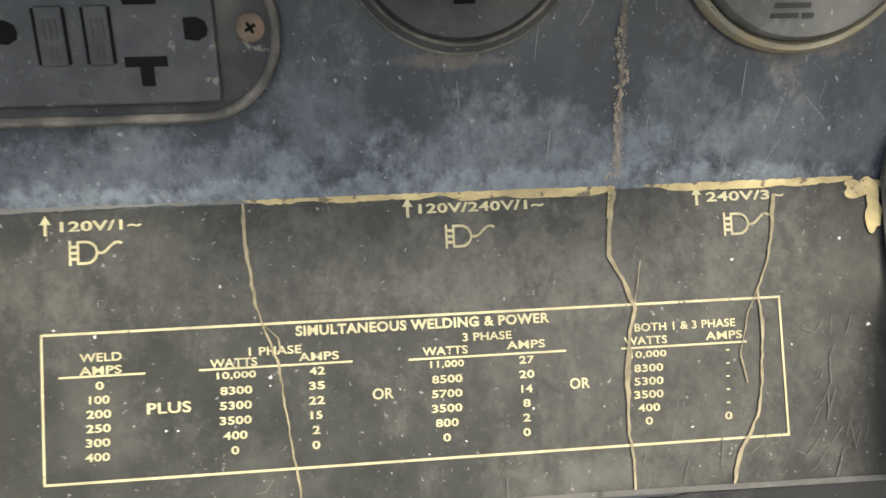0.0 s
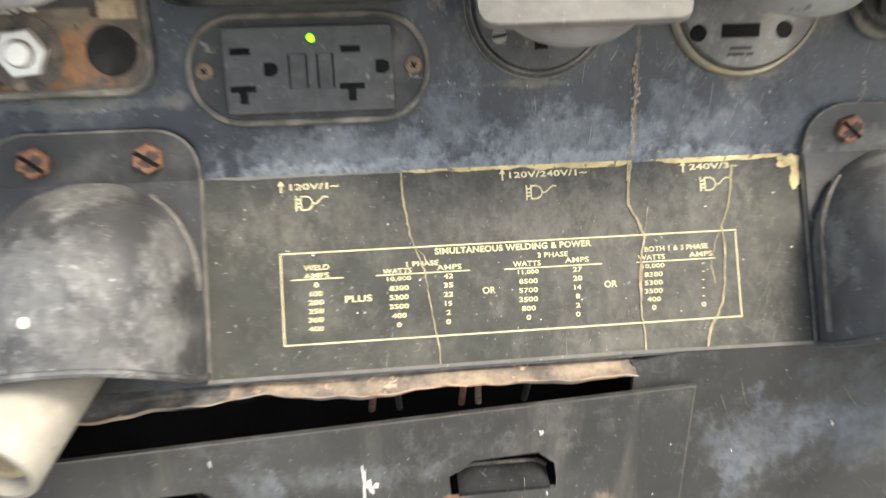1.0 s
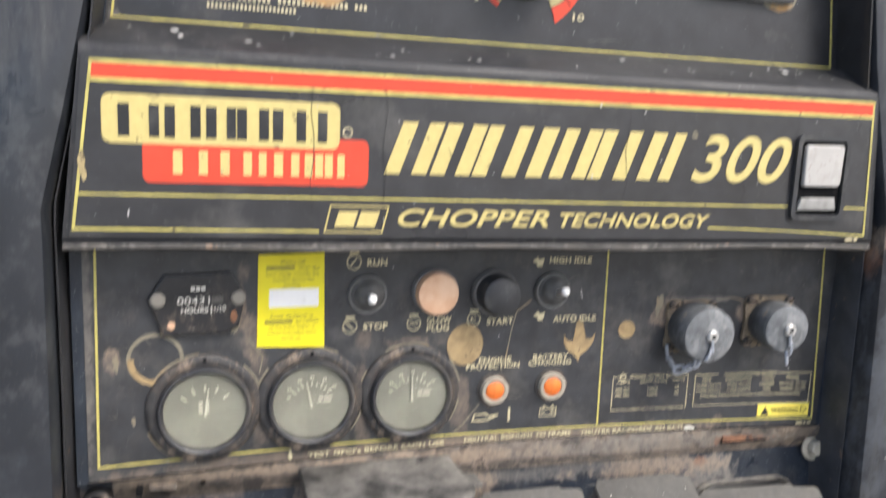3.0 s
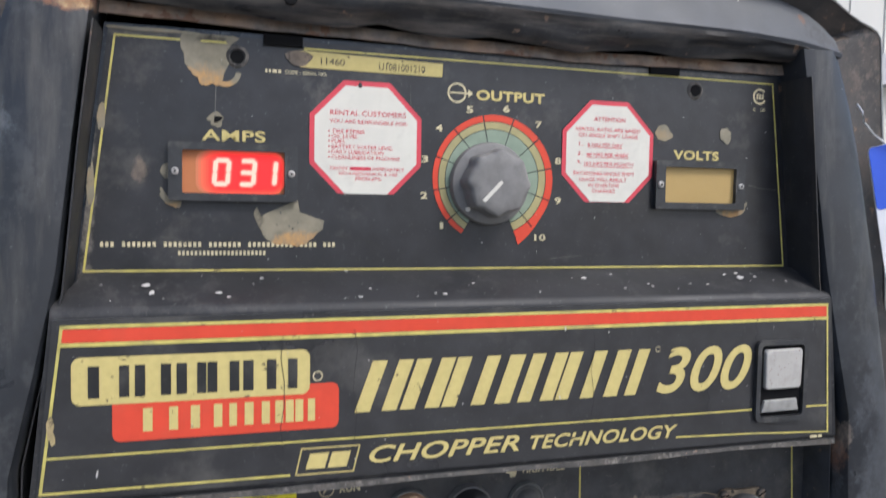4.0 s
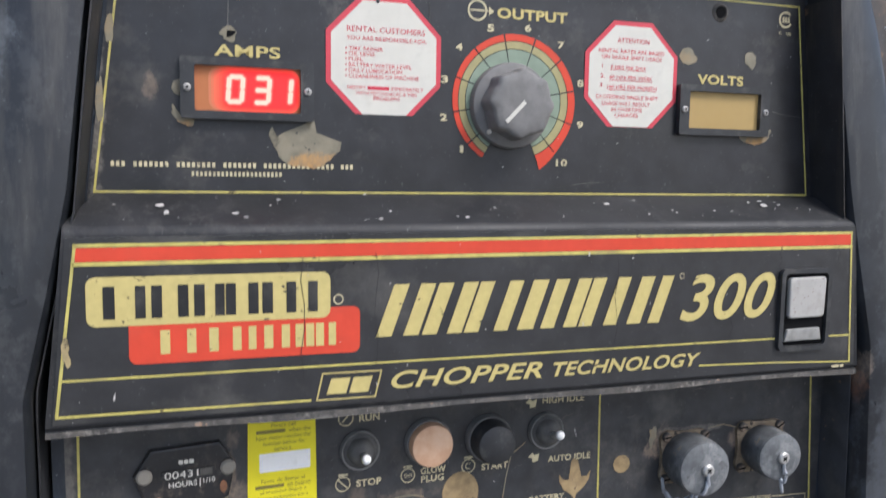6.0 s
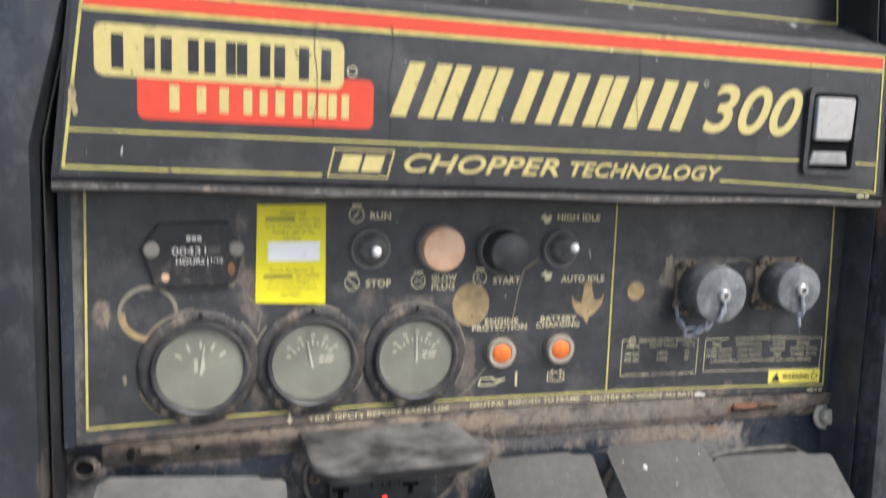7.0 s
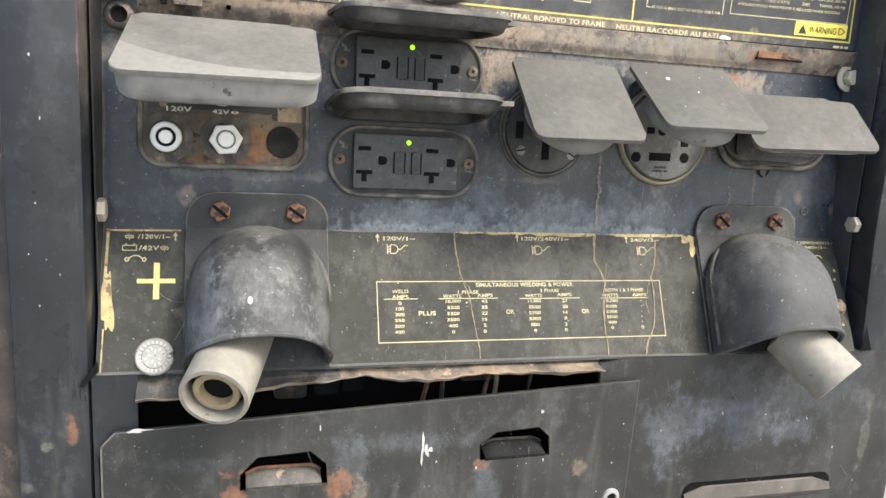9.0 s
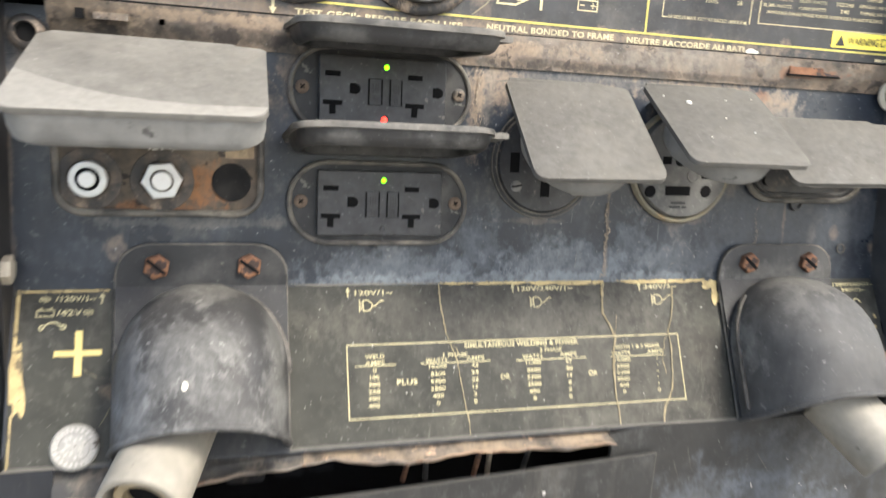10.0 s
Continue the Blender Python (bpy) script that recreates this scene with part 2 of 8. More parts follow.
M_TABLEFILM = surface("dusty_label_film", (0.0290, 0.0293, 0.0250), 0.58, 0, 0.18, 60, 0.06, ((0.145, 0.141, 0.120), 0.08, 18), ((0.145, 0.141, 0.120), 0.08, 40), gloss=0.20, specks=0.60, mottle=((0.10, 0.098, 0.085), 0.26, 170), stains=(
    # the two broad stains paint a sky reflection, brighter at the top and right
    (DUST_SHEEN, 0.05, 0.326, 0.05, 0.006, 0.10), (SOOT, 0.125, 0.35, 0.012, 0.035, 0.5), (DUST_SHEEN, 0.0, 0.378, 0.12, 0.015, 0.26), (DUST_SHEEN, 0.07, 0.362, 0.075, 0.045, 0.26), (GRIME, -0.205, 0.350, 0.010, 0.004, 0.4)))
# near-black that puts the shade of holes, slots and gaps into the colour
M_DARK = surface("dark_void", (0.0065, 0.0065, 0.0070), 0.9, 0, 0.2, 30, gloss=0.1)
M_SEAM = surface("peeling_seam", (0.060, 0.052, 0.044), 0.65, 0, 0.4, 90, 0.45, ((0.225, 0.170, 0.122), 0.80, 60), None, ((0.045, 0.036, 0.030), 0.36, 75), mottle=((0.34, 0.27, 0.20), 0.5, 190), specks=0.6, stains=(
    (PEEL, 0.12, 0.5235, 0.12, 0.006, 0.5), (SOOT, 0.10, 0.5160, 0.10, 0.0022, 0.6), (GRIME, -0.05, 0.5240, 0.08, 0.005, 0.8), (SOOT, -0.16, 0.5190, 0.05, 0.004, 0.8), (GRIME, -0.17, 0.5270, 0.06, 0.003, 0.9), (SOOT, 0.03, 0.5170, 0.06, 0.003, 0.8), (RUST, 0.19, 0.5225, 0.02, 0.004, 0.8)))
M_TAN = surface("bared_backing", (0.20, 0.180, 0.130), 0.75, 0, 0.15, 90, 0.3, ((0.34, 0.23, 0.11), 0.45, 55), None, ((0.09, 0.08, 0.06), 0.08, 70))
M_CRACK = surface("cracked_edge", (0.36, 0.285, 0.140), 0.8, 0, 0.25, 150, 0.3, ((0.25, 0.20, 0.11), 0.45, 90), None, ((0.12, 0.098, 0.06), 0.33, 170))
M_FLAKE = surface("tan_flakes", (0.25, 0.205, 0.155), 0.8, 0, 0.3, 300, 0.2)
M_FAINT = surface("faint_crack", (0.215, 0.180, 0.108), 0.8, 0, 0.3, 200, 0.2, ((0.11, 0.095, 0.065), 0.5, 120))
M_OCHREPATCH = surface("ochre_sticker_mark", (0.29, 0.205, 0.10), 0.8, 0, 0.25, 150, 0.3, ((0.36, 0.27, 0.15), 0.5, 90), None, ((0.15, 0.11, 0.06), 0.12, 180))
M_RUST = surface("rusty_steel", (0.16, 0.075, 0.042), 0.8, 0.1, 0.4, 120, 0.5, ((0.27, 0.14, 0.07), 0.5, 60), None, ((0.05, 0.035, 0.03), 0.35, 80))
M_RUSTEDGE = surface("rusty_torn_edge", (0.13, 0.11, 0.095), 0.75, 0.1, 0.4, 90, 0.4, ((0.34, 0.22, 0.14), 0.7, 30), None, ((0.15, 0.085, 0.055), 0.25, 50))
M_YELLOW = surface("printed_yellow", (0.49, 0.405, 0.155), 0.5, 0, 0.06, 200, 0.0, ((0.42, 0.34, 0.135), 0.2, 60), None, ((0.10, 0.085, 0.05), 0.02, 180), gloss=0.35)
M_LINE = surface("printed_line_yellow", (0.47, 0.41, 0.11), 0.5, 0, 0.15, 150, 0.0, (DUST_SHEEN, 0.2, 60), None, ((0.16, 0.13, 0.05), 0.06, 150))
M_CREAM = surface("printed_cream", (0.50, 0.44, 0.27), 0.5, 0, 0.15, 200, 0.0, (DUST_SHEEN, 0.2, 90), None, ((0.10, 0.085, 0.06), 0.08, 260))
M_TABLEINK = surface("faded_table_ink", (0.375, 0.335, 0.19), 0.6, 0, 0.2, 150, 0.0, (DUST_SHEEN, 0.2, 110), None, ((0.14, 0.12, 0.08), 0.06, 300))
M_RED = surface("printed_red", (0.55, 0.058, 0.029), 0.45, 0, 0.06, 100, 0.0, ((0.46, 0.075, 0.042), 0.2, 40), gloss=0.3)
M_WHITE = surface("sticker_white", (0.56, 0.54, 0.475), 0.5, 0, 0.03, 60, 0.0, ((0.40, 0.385, 0.345), 0.15, 40))
M_BUTTON = surface("white_button_cap", (0.78, 0.77, 0.74), 0.45, 0, 0.04, 90, 0.0, ((0.55, 0.53, 0.48), 0.2, 200))
M_PINK = surface("sticker_red_border", (0.52, 0.045, 0.065), 0.45, 0, 0.06, 80)
M_PINKINK = surface("sticker_red_ink", (0.55, 0.05, 0.08), 0.5, 0, 0.05, 80)
M_GREEN = surface("scale_green", (0.195, 0.250, 0.185), 0.45, 0, 0.1, 90)
M_OLIVE = surface("scale_tan", (0.31, 0.275, 0.125), 0.45, 0, 0.1, 90)
M_STICKER = surface("service_sticker_yellow", (0.73, 0.635, 0.009), 0.5, 0, 0.04, 60)
M_INK = surface("black_ink", (0.02, 0.02, 0.02), 0.5, 0, 0.1, 90)
M_DULLINK = surface("grey_brown_ink", (0.22, 0.185, 0.035), 0.5, 0, 0.1, 90)
M_WARN = surface("warning_yellow", (0.80, 0.66, 0.10), 0.5, 0, 0.08, 90)
M_PLASTIC = surface("black_plastic", (0.022, 0.023, 0.025), 0.5, 0, 0.25, 90, 0.1, (DUST_SHEEN, 0.25, 60), specks=0.2)
M_METERBODY = surface("black_meter_body", (0.0125, 0.0125, 0.0135), 0.42, 0, 0.2, 90, 0.08, (DUST_SHEEN, 0.06, 40), specks=0.25, mottle=((0.16, 0.12, 0.09), 0.5, 150))
M_KNOB = surface("charcoal_knob", (0.158, 0.153, 0.147), 0.65, 0, 0.10, 120, 0.15, ((0.22, 0.215, 0.21), 0.35, 60), gloss=0.35)
M_BEZEL = surface("gauge_bezel", (0.024, 0.0245, 0.027), 0.42, 0, 0.25, 70, 0.15, ((0.12, 0.105, 0.088), 0.50, 50), None, ((0.15, 0.135, 0.115), 0.05, 160), specks=0.4)
M_FLANGERING = surface("grimy_ring", (0.034, 0.031, 0.029), 0.62, 0, 0.3, 90, 0.4, ((0.19, 0.145, 0.105), 0.50, 70), None, ((0.18, 0.11, 0.07), 0.09, 80), specks=0.5, mottle=((0.32, 0.24, 0.17), 0.7, 150))
M_TOGGLE = surface("dusty_toggle_boot", (0.085, 0.083, 0.080), 0.75, 0, 0.15, 120, 0.2, ((0.16, 0.153, 0.14), 0.5, 80), gloss=0.25)
M_GAUGERING = surface("dusty_gauge_ring", (0.026, 0.025, 0.025), 0.6, 0, 0.3, 90, 0.35, ((0.13, 0.10, 0.075), 0.32, 60), None, ((0.20, 0.13, 0.085), 0.05, 90), specks=0.5, mottle=((0.33, 0.25, 0.18), 0.75, 160))
M_DIAL = surface("gauge_dial", (0.128, 0.127, 0.106), 0.6, 0, 0.08, 40, 0.0, ((0.19, 0.186, 0.160), 0.55, 45), specks=0.35, mottle=((0.21, 0.20, 0.17), 0.35, 120))
M_DIALINK = surface("gauge_ink", (0.36, 0.35, 0.29), 0.6, 0, 0.1, 90)
M_CRUST = surface("tan_crusted_metal", (0.155, 0.124, 0.088), 0.8, 0.1, 0.35, 110, 0.5, ((0.32, 0.245, 0.16), 0.7, 80), None, ((0.045, 0.038, 0.032), 0.24, 95), mottle=((0.38, 0.31, 0.21), 0.6, 140))
M_GLASS = clear("gauge_glass", (0.95, 0.95, 0.92), 0.08)
M_COVER = surface("dusty_rubber_cover", (0.066, 0.0625, 0.0555), 0.74, 0, 0.12, 260, 0.15, ((0.115, 0.108, 0.095), 0.6, 36), None, specks=0.5, mottle=((0.14, 0.136, 0.122), 0.18, 60))
M_COVERPALE = surface("pale_rubber_cover", (0.100, 0.095, 0.085), 0.74, 0, 0.12, 260, 0.15, ((0.160, 0.152, 0.136), 0.6, 30), None, specks=0.5, mottle=((0.20, 0.195, 0.175), 0.18, 60))
M_COVERFRONT = surface("paler_rubber_front", (0.165, 0.158, 0.142), 0.72, 0, 0.10, 260, 0.15, ((0.215, 0.205, 0.185), 0.5, 30), specks=0.5)
M_MEDAL = surface("worn_medal", (0.27, 0.265, 0.25), 0.5, 0.25, 0.2, 120, 0.3, ((0.28, 0.27, 0.25), 0.5, 90), None, ((0.07, 0.06, 0.05), 0.15, 150))
M_CUP = surface("grey_rubber_cup", (0.15, 0.148, 0.14), 0.7, 0, 0.12, 70, 0.12, ((0.25, 0.245, 0.23), 0.6, 35), None, ((0.07, 0.068, 0.064), 0.06, 60))
M_FLAP = surface("dusty_black_flap", (0.030, 0.029, 0.027), 0.6, 0, 0.25, 60, 0.15, ((0.22, 0.205, 0.18), 0.75, 30), None, ((0.02, 0.02, 0.02), 0.12, 50), specks=0.35)
M_BOOT = surface("scuffed_rubber_boot", (0.0235, 0.0235, 0.0238), 0.6, 0, 0.25, 60, 0.25, ((0.055, 0.054, 0.052), 0.30, 30), None, ((0.14, 0.14, 0.134), 0.06, 260), specks=0.25, mottle=((0.19, 0.187, 0.178), 0.42, 230), stains=(
    # scuffs, with bluish left and pale right stains that paint in sheen
    ((0.22, 0.22, 0.21), -0.006, -0.034, 0.020, 0.022, 0.32), ((0.26, 0.26, 0.245), 0.034, -0.030, 0.006, 0.035, 0.28), ((0.17, 0.18, 0.195), -0.031, -0.045, 0.010, 0.028, 0.38), ((0.20, 0.205, 0.21), -0.025, -0.060, 0.022, 0.014, 0.32), ((0.22, 0.22, 0.215), 0.012, -0.060, 0.03, 0.010, 0.20), ((0.17, 0.165, 0.15), 0.0, -0.006, 0.036, 0.006, 0.5)))
M_BOOTPLAIN = surface("grey_rubber_boot", (0.050, 0.0502, 0.0505), 0.68, 0, 0.2, 50, 0.35, ((0.070, 0.069, 0.066), 0.35, 34), ((0.10, 0.098, 0.092), 0.16, 80), ((0.14, 0.138, 0.13), 0.04, 150), gloss=0.32, specks=0.7, mottle=((0.12, 0.119, 0.113), 0.45, 70), stains=(
    # dust, with a narrow left crescent that paints in a highlight
    ((0.17, 0.165, 0.15), 0.0, -0.006, 0.036, 0.006, 0.5), ((0.15, 0.148, 0.14), 0.012, -0.035, 0.014, 0.025, 0.18), ((0.20, 0.198, 0.188), -0.0395, -0.030, 0.0024, 0.026, 0.6)))
M_COLLAR = surface("boot_collar", (0.021, 0.0215, 0.023), 0.5, 0, 0.2, 60, 0.15, ((0.080, 0.079, 0.075), 0.42, 45), None, ((0.12, 0.115, 0.10), 0.02, 140), gloss=0.3, specks=0.35)
M_RIM = surface("dusty_dark_rim", (0.055, 0.051, 0.046), 0.65, 0, 0.3, 80, 0.2, ((0.25, 0.225, 0.185), 0.60, 50), specks=0.3)
M_BARED = surface("bared_backing_ochre", (0.185, 0.165, 0.118), 0.75, 0, 0.2, 110, 0.3, ((0.25, 0.222, 0.158), 0.5, 60), None, ((0.05, 0.046, 0.04), 0.05, 130), stains=(
    (OCHRE, -0.1690, 0.8960, 0.0110, 0.0070, 0.9), (OCHRE, -0.1560, 0.8920, 0.0120, 0.0040, 0.9), (SOOT, -0.1620, 0.9170, 0.0090, 0.0030, 0.9), (OCHRE, -0.1150, 0.8045, 0.0160, 0.0060, 0.9), (SOOT, -0.1370, 0.8170, 0.0030, 0.0080, 0.7), (OCHRE, 0.1850, 0.8230, 0.0120, 0.0050, 0.9), (OCHRE, -0.1850, 0.8240, 0.0060, 0.0030, 0.8)))
M_SCREWRUST = surface("rusty_tan_screw", (0.115, 0.080, 0.057), 0.65, 0.2, 0.3, 200, 0.3, ((0.21, 0.160, 0.115), 0.5, 160), None, ((0.07, 0.042, 0.027), 0.2, 200))
M_JACK = surface("sooty_rusty_plate", (0.055, 0.044, 0.034), 0.7, 0, 0.35, 80, 0.3, ((0.19, 0.15, 0.105), 0.5, 50), None, ((0.020, 0.017, 0.014), 0.28, 50), stains=(
    ((0.26, 0.12, 0.05), 0.020, -0.018, 0.010, 0.012, 0.8), ((0.24, 0.11, 0.05), -0.002, -0.030, 0.03, 0.004, 0.7)))
M_FLAPRIM = surface("black_rubber_rim", (0.019, 0.019, 0.0195), 0.5, 0, 0.25, 80, 0.15, ((0.125, 0.121, 0.112), 0.45, 40), specks=0.45)
M_PLUG = surface("pale_plug_sleeve", (0.215, 0.198, 0.167), 0.6, 0, 0.12, 140, 0.2, ((0.17, 0.158, 0.13), 0.6, 45), None, ((0.10, 0.09, 0.075), 0.05, 120))
M_BRASS = surface("tan_bushing", (0.27, 0.215, 0.13), 0.55, 0.1, 0.15, 80, 0.15, ((0.15, 0.12, 0.075), 0.4, 60))
M_EDGE = surface("grimy_bare_edge", (0.070, 0.056, 0.044), 0.65, 0.1, 0.5, 140, 0.4, ((0.30, 0.225, 0.150), 0.60, 50), None, ((0.30, 0.20, 0.13), 0.10, 90))
M_NAMECASE = surface("name_panel_paint", (0.0175, 0.0180, 0.0198), 0.52, 0, 0.2, 40, 0.1, ((0.050, 0.047, 0.045), 0.22, 30), None, gloss=0.32, specks=0.4, mottle=((0.085, 0.080, 0.075), 0.35, 110))
M_LIPDARK = surface("dusty_black_lip", (0.024, 0.023, 0.022), 0.6, 0, 0.3, 70, 0.3, ((0.13, 0.118, 0.10), 0.45, 60), None, ((0.22, 0.16, 0.11), 0.05, 90), specks=0.5, mottle=((0.24, 0.19, 0.14), 0.5, 120))
M_GRIT = surface("gritty_dark_edge", (0.050, 0.046, 0.042), 0.65, 0.1, 0.4, 140, 0.45, ((0.11, 0.097, 0.082), 0.5, 60), None, ((0.24, 0.15, 0.095), 0.04, 70), specks=0.7, mottle=((0.30, 0.275, 0.24), 0.6, 260))
M_BLADE = surface("dusty_vent_blade", (0.075, 0.067, 0.058), 0.75, 0, 0.2, 60, 0.2, ((0.13, 0.115, 0.098), 0.5, 40))
# darker than the door paint: shade in the louvre cut is put into the colour
M_LOUVRE = surface("shaded_louvre_black", (0.0135, 0.0135, 0.0140), 0.85, 0, 0.3, 70, 0.2, ((0.035, 0.033, 0.030), 0.3, 50), gloss=0.12, specks=0.3)
M_STEEL = surface("worn_zinc_steel", (0.42, 0.41, 0.39), 0.45, 0.6, 0.2, 90, 0.2, ((0.22, 0.20, 0.17), 0.4, 60))
M_BRIGHT = surface("bright_nut", (0.60, 0.60, 0.58), 0.35, 0.35, 0.1, 90, 0.1, ((0.35, 0.33, 0.30), 0.3, 90))
M_ALU = surface("oxidised_aluminium", (0.088, 0.092, 0.095), 0.7, 0.15, 0.25, 90, 0.35, ((0.19, 0.195, 0.195), 0.45, 60), None, ((0.20, 0.17, 0.13), 0.06, 90), mottle=((0.30, 0.305, 0.30), 0.35, 130))
M_ALUPALE = surface("pale_aluminium_face", (0.115, 0.120, 0.124), 0.65, 0.15, 0.25, 90, 0.35, ((0.24, 0.247, 0.248), 0.45, 70), None, ((0.11, 0.112, 0.115), 0.20, 90), mottle=((0.36, 0.36, 0.35), 0.35, 120))
M_CHAIN = surface("pale_chain", (0.33, 0.345, 0.37), 0.6, 0.3, 0.2, 90, 0.2)
M_PINKCAP = surface("faded_pink_button", (0.55, 0.33, 0.20), 0.55, 0, 0.1, 60, 0.1, ((0.62, 0.46, 0.33), 0.6, 60))
M_ZINC = surface("cream_zinc_bolt", (0.42, 0.385, 0.31), 0.55, 0.15, 0.2, 120, 0.25, ((0.26, 0.22, 0.165), 0.5, 120), None, ((0.14, 0.09, 0.055), 0.10, 200))
M_LAMPRING = surface("pale_lamp_ring", (0.36, 0.32, 0.255), 0.5, 0.2, 0.15, 90)
M_ORANGE = surface("orange_lens", (0.66, 0.150, 0.022), 0.5, 0, 0.15, 250, 0.1)
M_AMBER = surface("amber_meter_window", (0.38, 0.265, 0.105), 0.4, 0, 0.05, 40, 0.0, ((0.30, 0.20, 0.07), 0.3, 20), gloss=0.25)
M_REDWIN = surface("dim_orange_window", (0.42, 0.155, 0.065), 0.45, 0, 0.06, 40, gloss=0.2)
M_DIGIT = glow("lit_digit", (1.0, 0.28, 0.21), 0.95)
# bloom round a segment, painted as two softer emission colours
M_DIGITSOFT = glow("digit_bloom_inner", (1.0, 0.075, 0.060), 0.75)
M_DIGITEDGE = glow("digit_bloom_outer", (1.0, 0.035, 0.030), 0.55)
# halo of the digits, painted as graded emission colours
M_DIGITHALO = glow("digit_halo_glow", (0.95, 0.012, 0.012), 0.40)
M_FADE = [glow("digit_halo_step", (0.92 - 0.075 * k, 0.016 + 0.022 * k, 0.013 + 0.009 * k), 0.38 - 0.042 * k) for k in range(7)]
M_LIP = surface("dark_hood_lip", (0.020, 0.021, 0.024), 0.32, 0, 0.3, 40, 0.5, ((0.09, 0.080, 0.070), 0.22, 60), None, ((0.17, 0.115, 0.08), 0.05, 70), specks=0.3, drag=((0.135, 0.115, 0.098), 0.5, 170))
# lighter copy for the lower right flange, with its side light painted in
M_INNER = surface("lightened_inner_flange", (0.040, 0.043, 0.050), 0.42, 0, 0.25, 50, 0.2, ((0.095, 0.090, 0.085), 0.35, 40), None, ((0.17, 0.115, 0.08), 0.04, 70), specks=0.3)
# case paint made lighter: skylight on hood and roof is put into the colour
M_HOOD = surface("lightened_hood_paint", (0.040, 0.044, 0.052), 0.50, 0, 0.12, 40, 0.05, (HAZE, 0.3, 9), None, None, specks=0.2, stains=((RUST, -0.2400, 0.9560, 0.010, 0.010, 0.8), (TAN, -0.2360, 0.9500, 0.008, 0.0040, 0.8), 
    (GRIME, -0.236, 0.950, 0.014, 0.008, 0.6), (RUST, 0.2290, 0.9600, 0.003, 0.0035, 0.8), (SOOT, 0.238, 0.950, 0.010, 0.012, 0.5)))
M_PADDLE = surface("pitted_pale_paddle", (0.40, 0.385, 0.36), 0.5, 0.2, 0.06, 80, 0.15, ((0.26, 0.24, 0.21), 0.4, 90))
M_LEDGREEN = glow("green_led", (0.16, 1.0, 0.01), 1.6)
M_LEDRED = glow("red_led", (1.0, 0.03, 0.02), 2.0)
M_FLECK = surface("white_paint_fleck", (0.42, 0.41, 0.385), 0.6, 0, 0.15, 90)
M_GREYRCPT = surface("grey_receptacle", (0.088, 0.087, 0.084), 0.6, 0, 0.15, 90, 0.2, ((0.16, 0.155, 0.14), 0.4, 60), specks=0.6, mottle=((0.19, 0.185, 0.17), 0.5, 160))
M_RCPT = surface("black_receptacle", (0.031, 0.0318, 0.0345), 0.42, 0, 0.25, 120, 0.2, ((0.075, 0.074, 0.070), 0.28, 70), None, ((0.11, 0.10, 0.088), 0.05, 200), gloss=0.4, specks=0.5)
M_TAGBLUE = surface("tag_blue", (0.02, 0.075, 0.50), 0.4, 0, 0.05, 40)
M_TAGWHITE = surface("tag_white", (0.60, 0.60, 0.63), 0.45, 0, 0.03, 40)
M_TAGINK = surface("tag_grey_ink", (0.30, 0.32, 0.45), 0.5, 0, 0.1, 40)
M_WIRE = surface("tag_wire", (0.55, 0.56, 0.57), 0.35, 0.7, 0.1, 90)
M_GROUND = surface("pale_concrete", (0.24, 0.23, 0.21), 0.85, 0, 0.15, 3, 0.2, ((0.16, 0.15, 0.135), 0.4, 0.7))
M_WALL = surface("cream_cladding", (0.56, 0.545, 0.505), 0.7, 0, 0.04, 2, 0.0, ((0.46, 0.45, 0.42), 0.3, 0.5))
M_EAVE = surface("grey_eave", (0.42, 0.42, 0.43), 0.6, 0, 0.06, 2)

# ---- shape helpers ----
def part(name, bm, material, parent=None, label="", smooth=False, m=None):
    me = bpy.data.meshes.new(name)
    bmesh.ops.recalc_face_normals(bm, faces=bm.faces)
    bm.to_mesh(me)
    bm.free()
    me.materials.append(material)
    if smooth:
        for p in me.polygons:
            p.use_smooth = True
        me.set_sharp_from_angle(angle=radians(38))
    ob = new(name, me)
    if parent:
        ob.parent = parent
    if m:
        ob.matrix_basis = m
    if label:
        ob["label"] = label
    return ob


def thing(name, label, category, m=None, group=""):
    ob = new(name)
    ob.empty_display_size = 0.01
    if m:
        ob.matrix_basis = m
    return tagged(ob, label, category, group)


BOW = 0.016


def deep(panel, x, z):
    """The depth of a panel's face at x, z."""
    if panel == "upper":
        return 0.0115 + 0.019 * (z - 0.86)
    if panel == "name":
        return -0.024 + 0.016 * (z - 0.73)
    if panel == "control":
        return BOW * (1 - ((x - 0.03) / 0.27) ** 2)
    if panel == "outlet":
        return 0.106 * (z - 0.393)
    if panel == "table":
        return -0.0173 + 0.5153 * (z - 0.36)
    if panel == "frame":
        return -0.038 + 0.02 * (z - 0.35) if z < 0.69 else -0.0312 + 0.09 * (z - 0.69)
    return -0.0415  # door


OUT = {"table": Vector((0, -0.889, 0.458)), "outlet": Vector((0, -0.9944, 0.1054))}
TILT = {"table": -27.26, "outlet": -6.05}


def on(panel, x, z, h=0.0):
    return Vector((x, deep(panel, x, z), z)) + h * OUT.get(panel, Vector((0, -1, 0)))


def seat(panel, x, z, turn=0.0):
    """The pose of a thing mounted on a panel: local x to the right, z up the face, -y out of it."""
    lean = 0.0
    if panel == "control":
        lean = math.degrees(math.atan(-BOW * 2 * (x - 0.03) / 0.27 ** 2))
    return Matrix.Translation(on(panel, x, z)) @ pose(0, 0, 0, TILT.get(panel, 0), 0, lean) @ pose(0, 0, 0, 0, turn, 0)


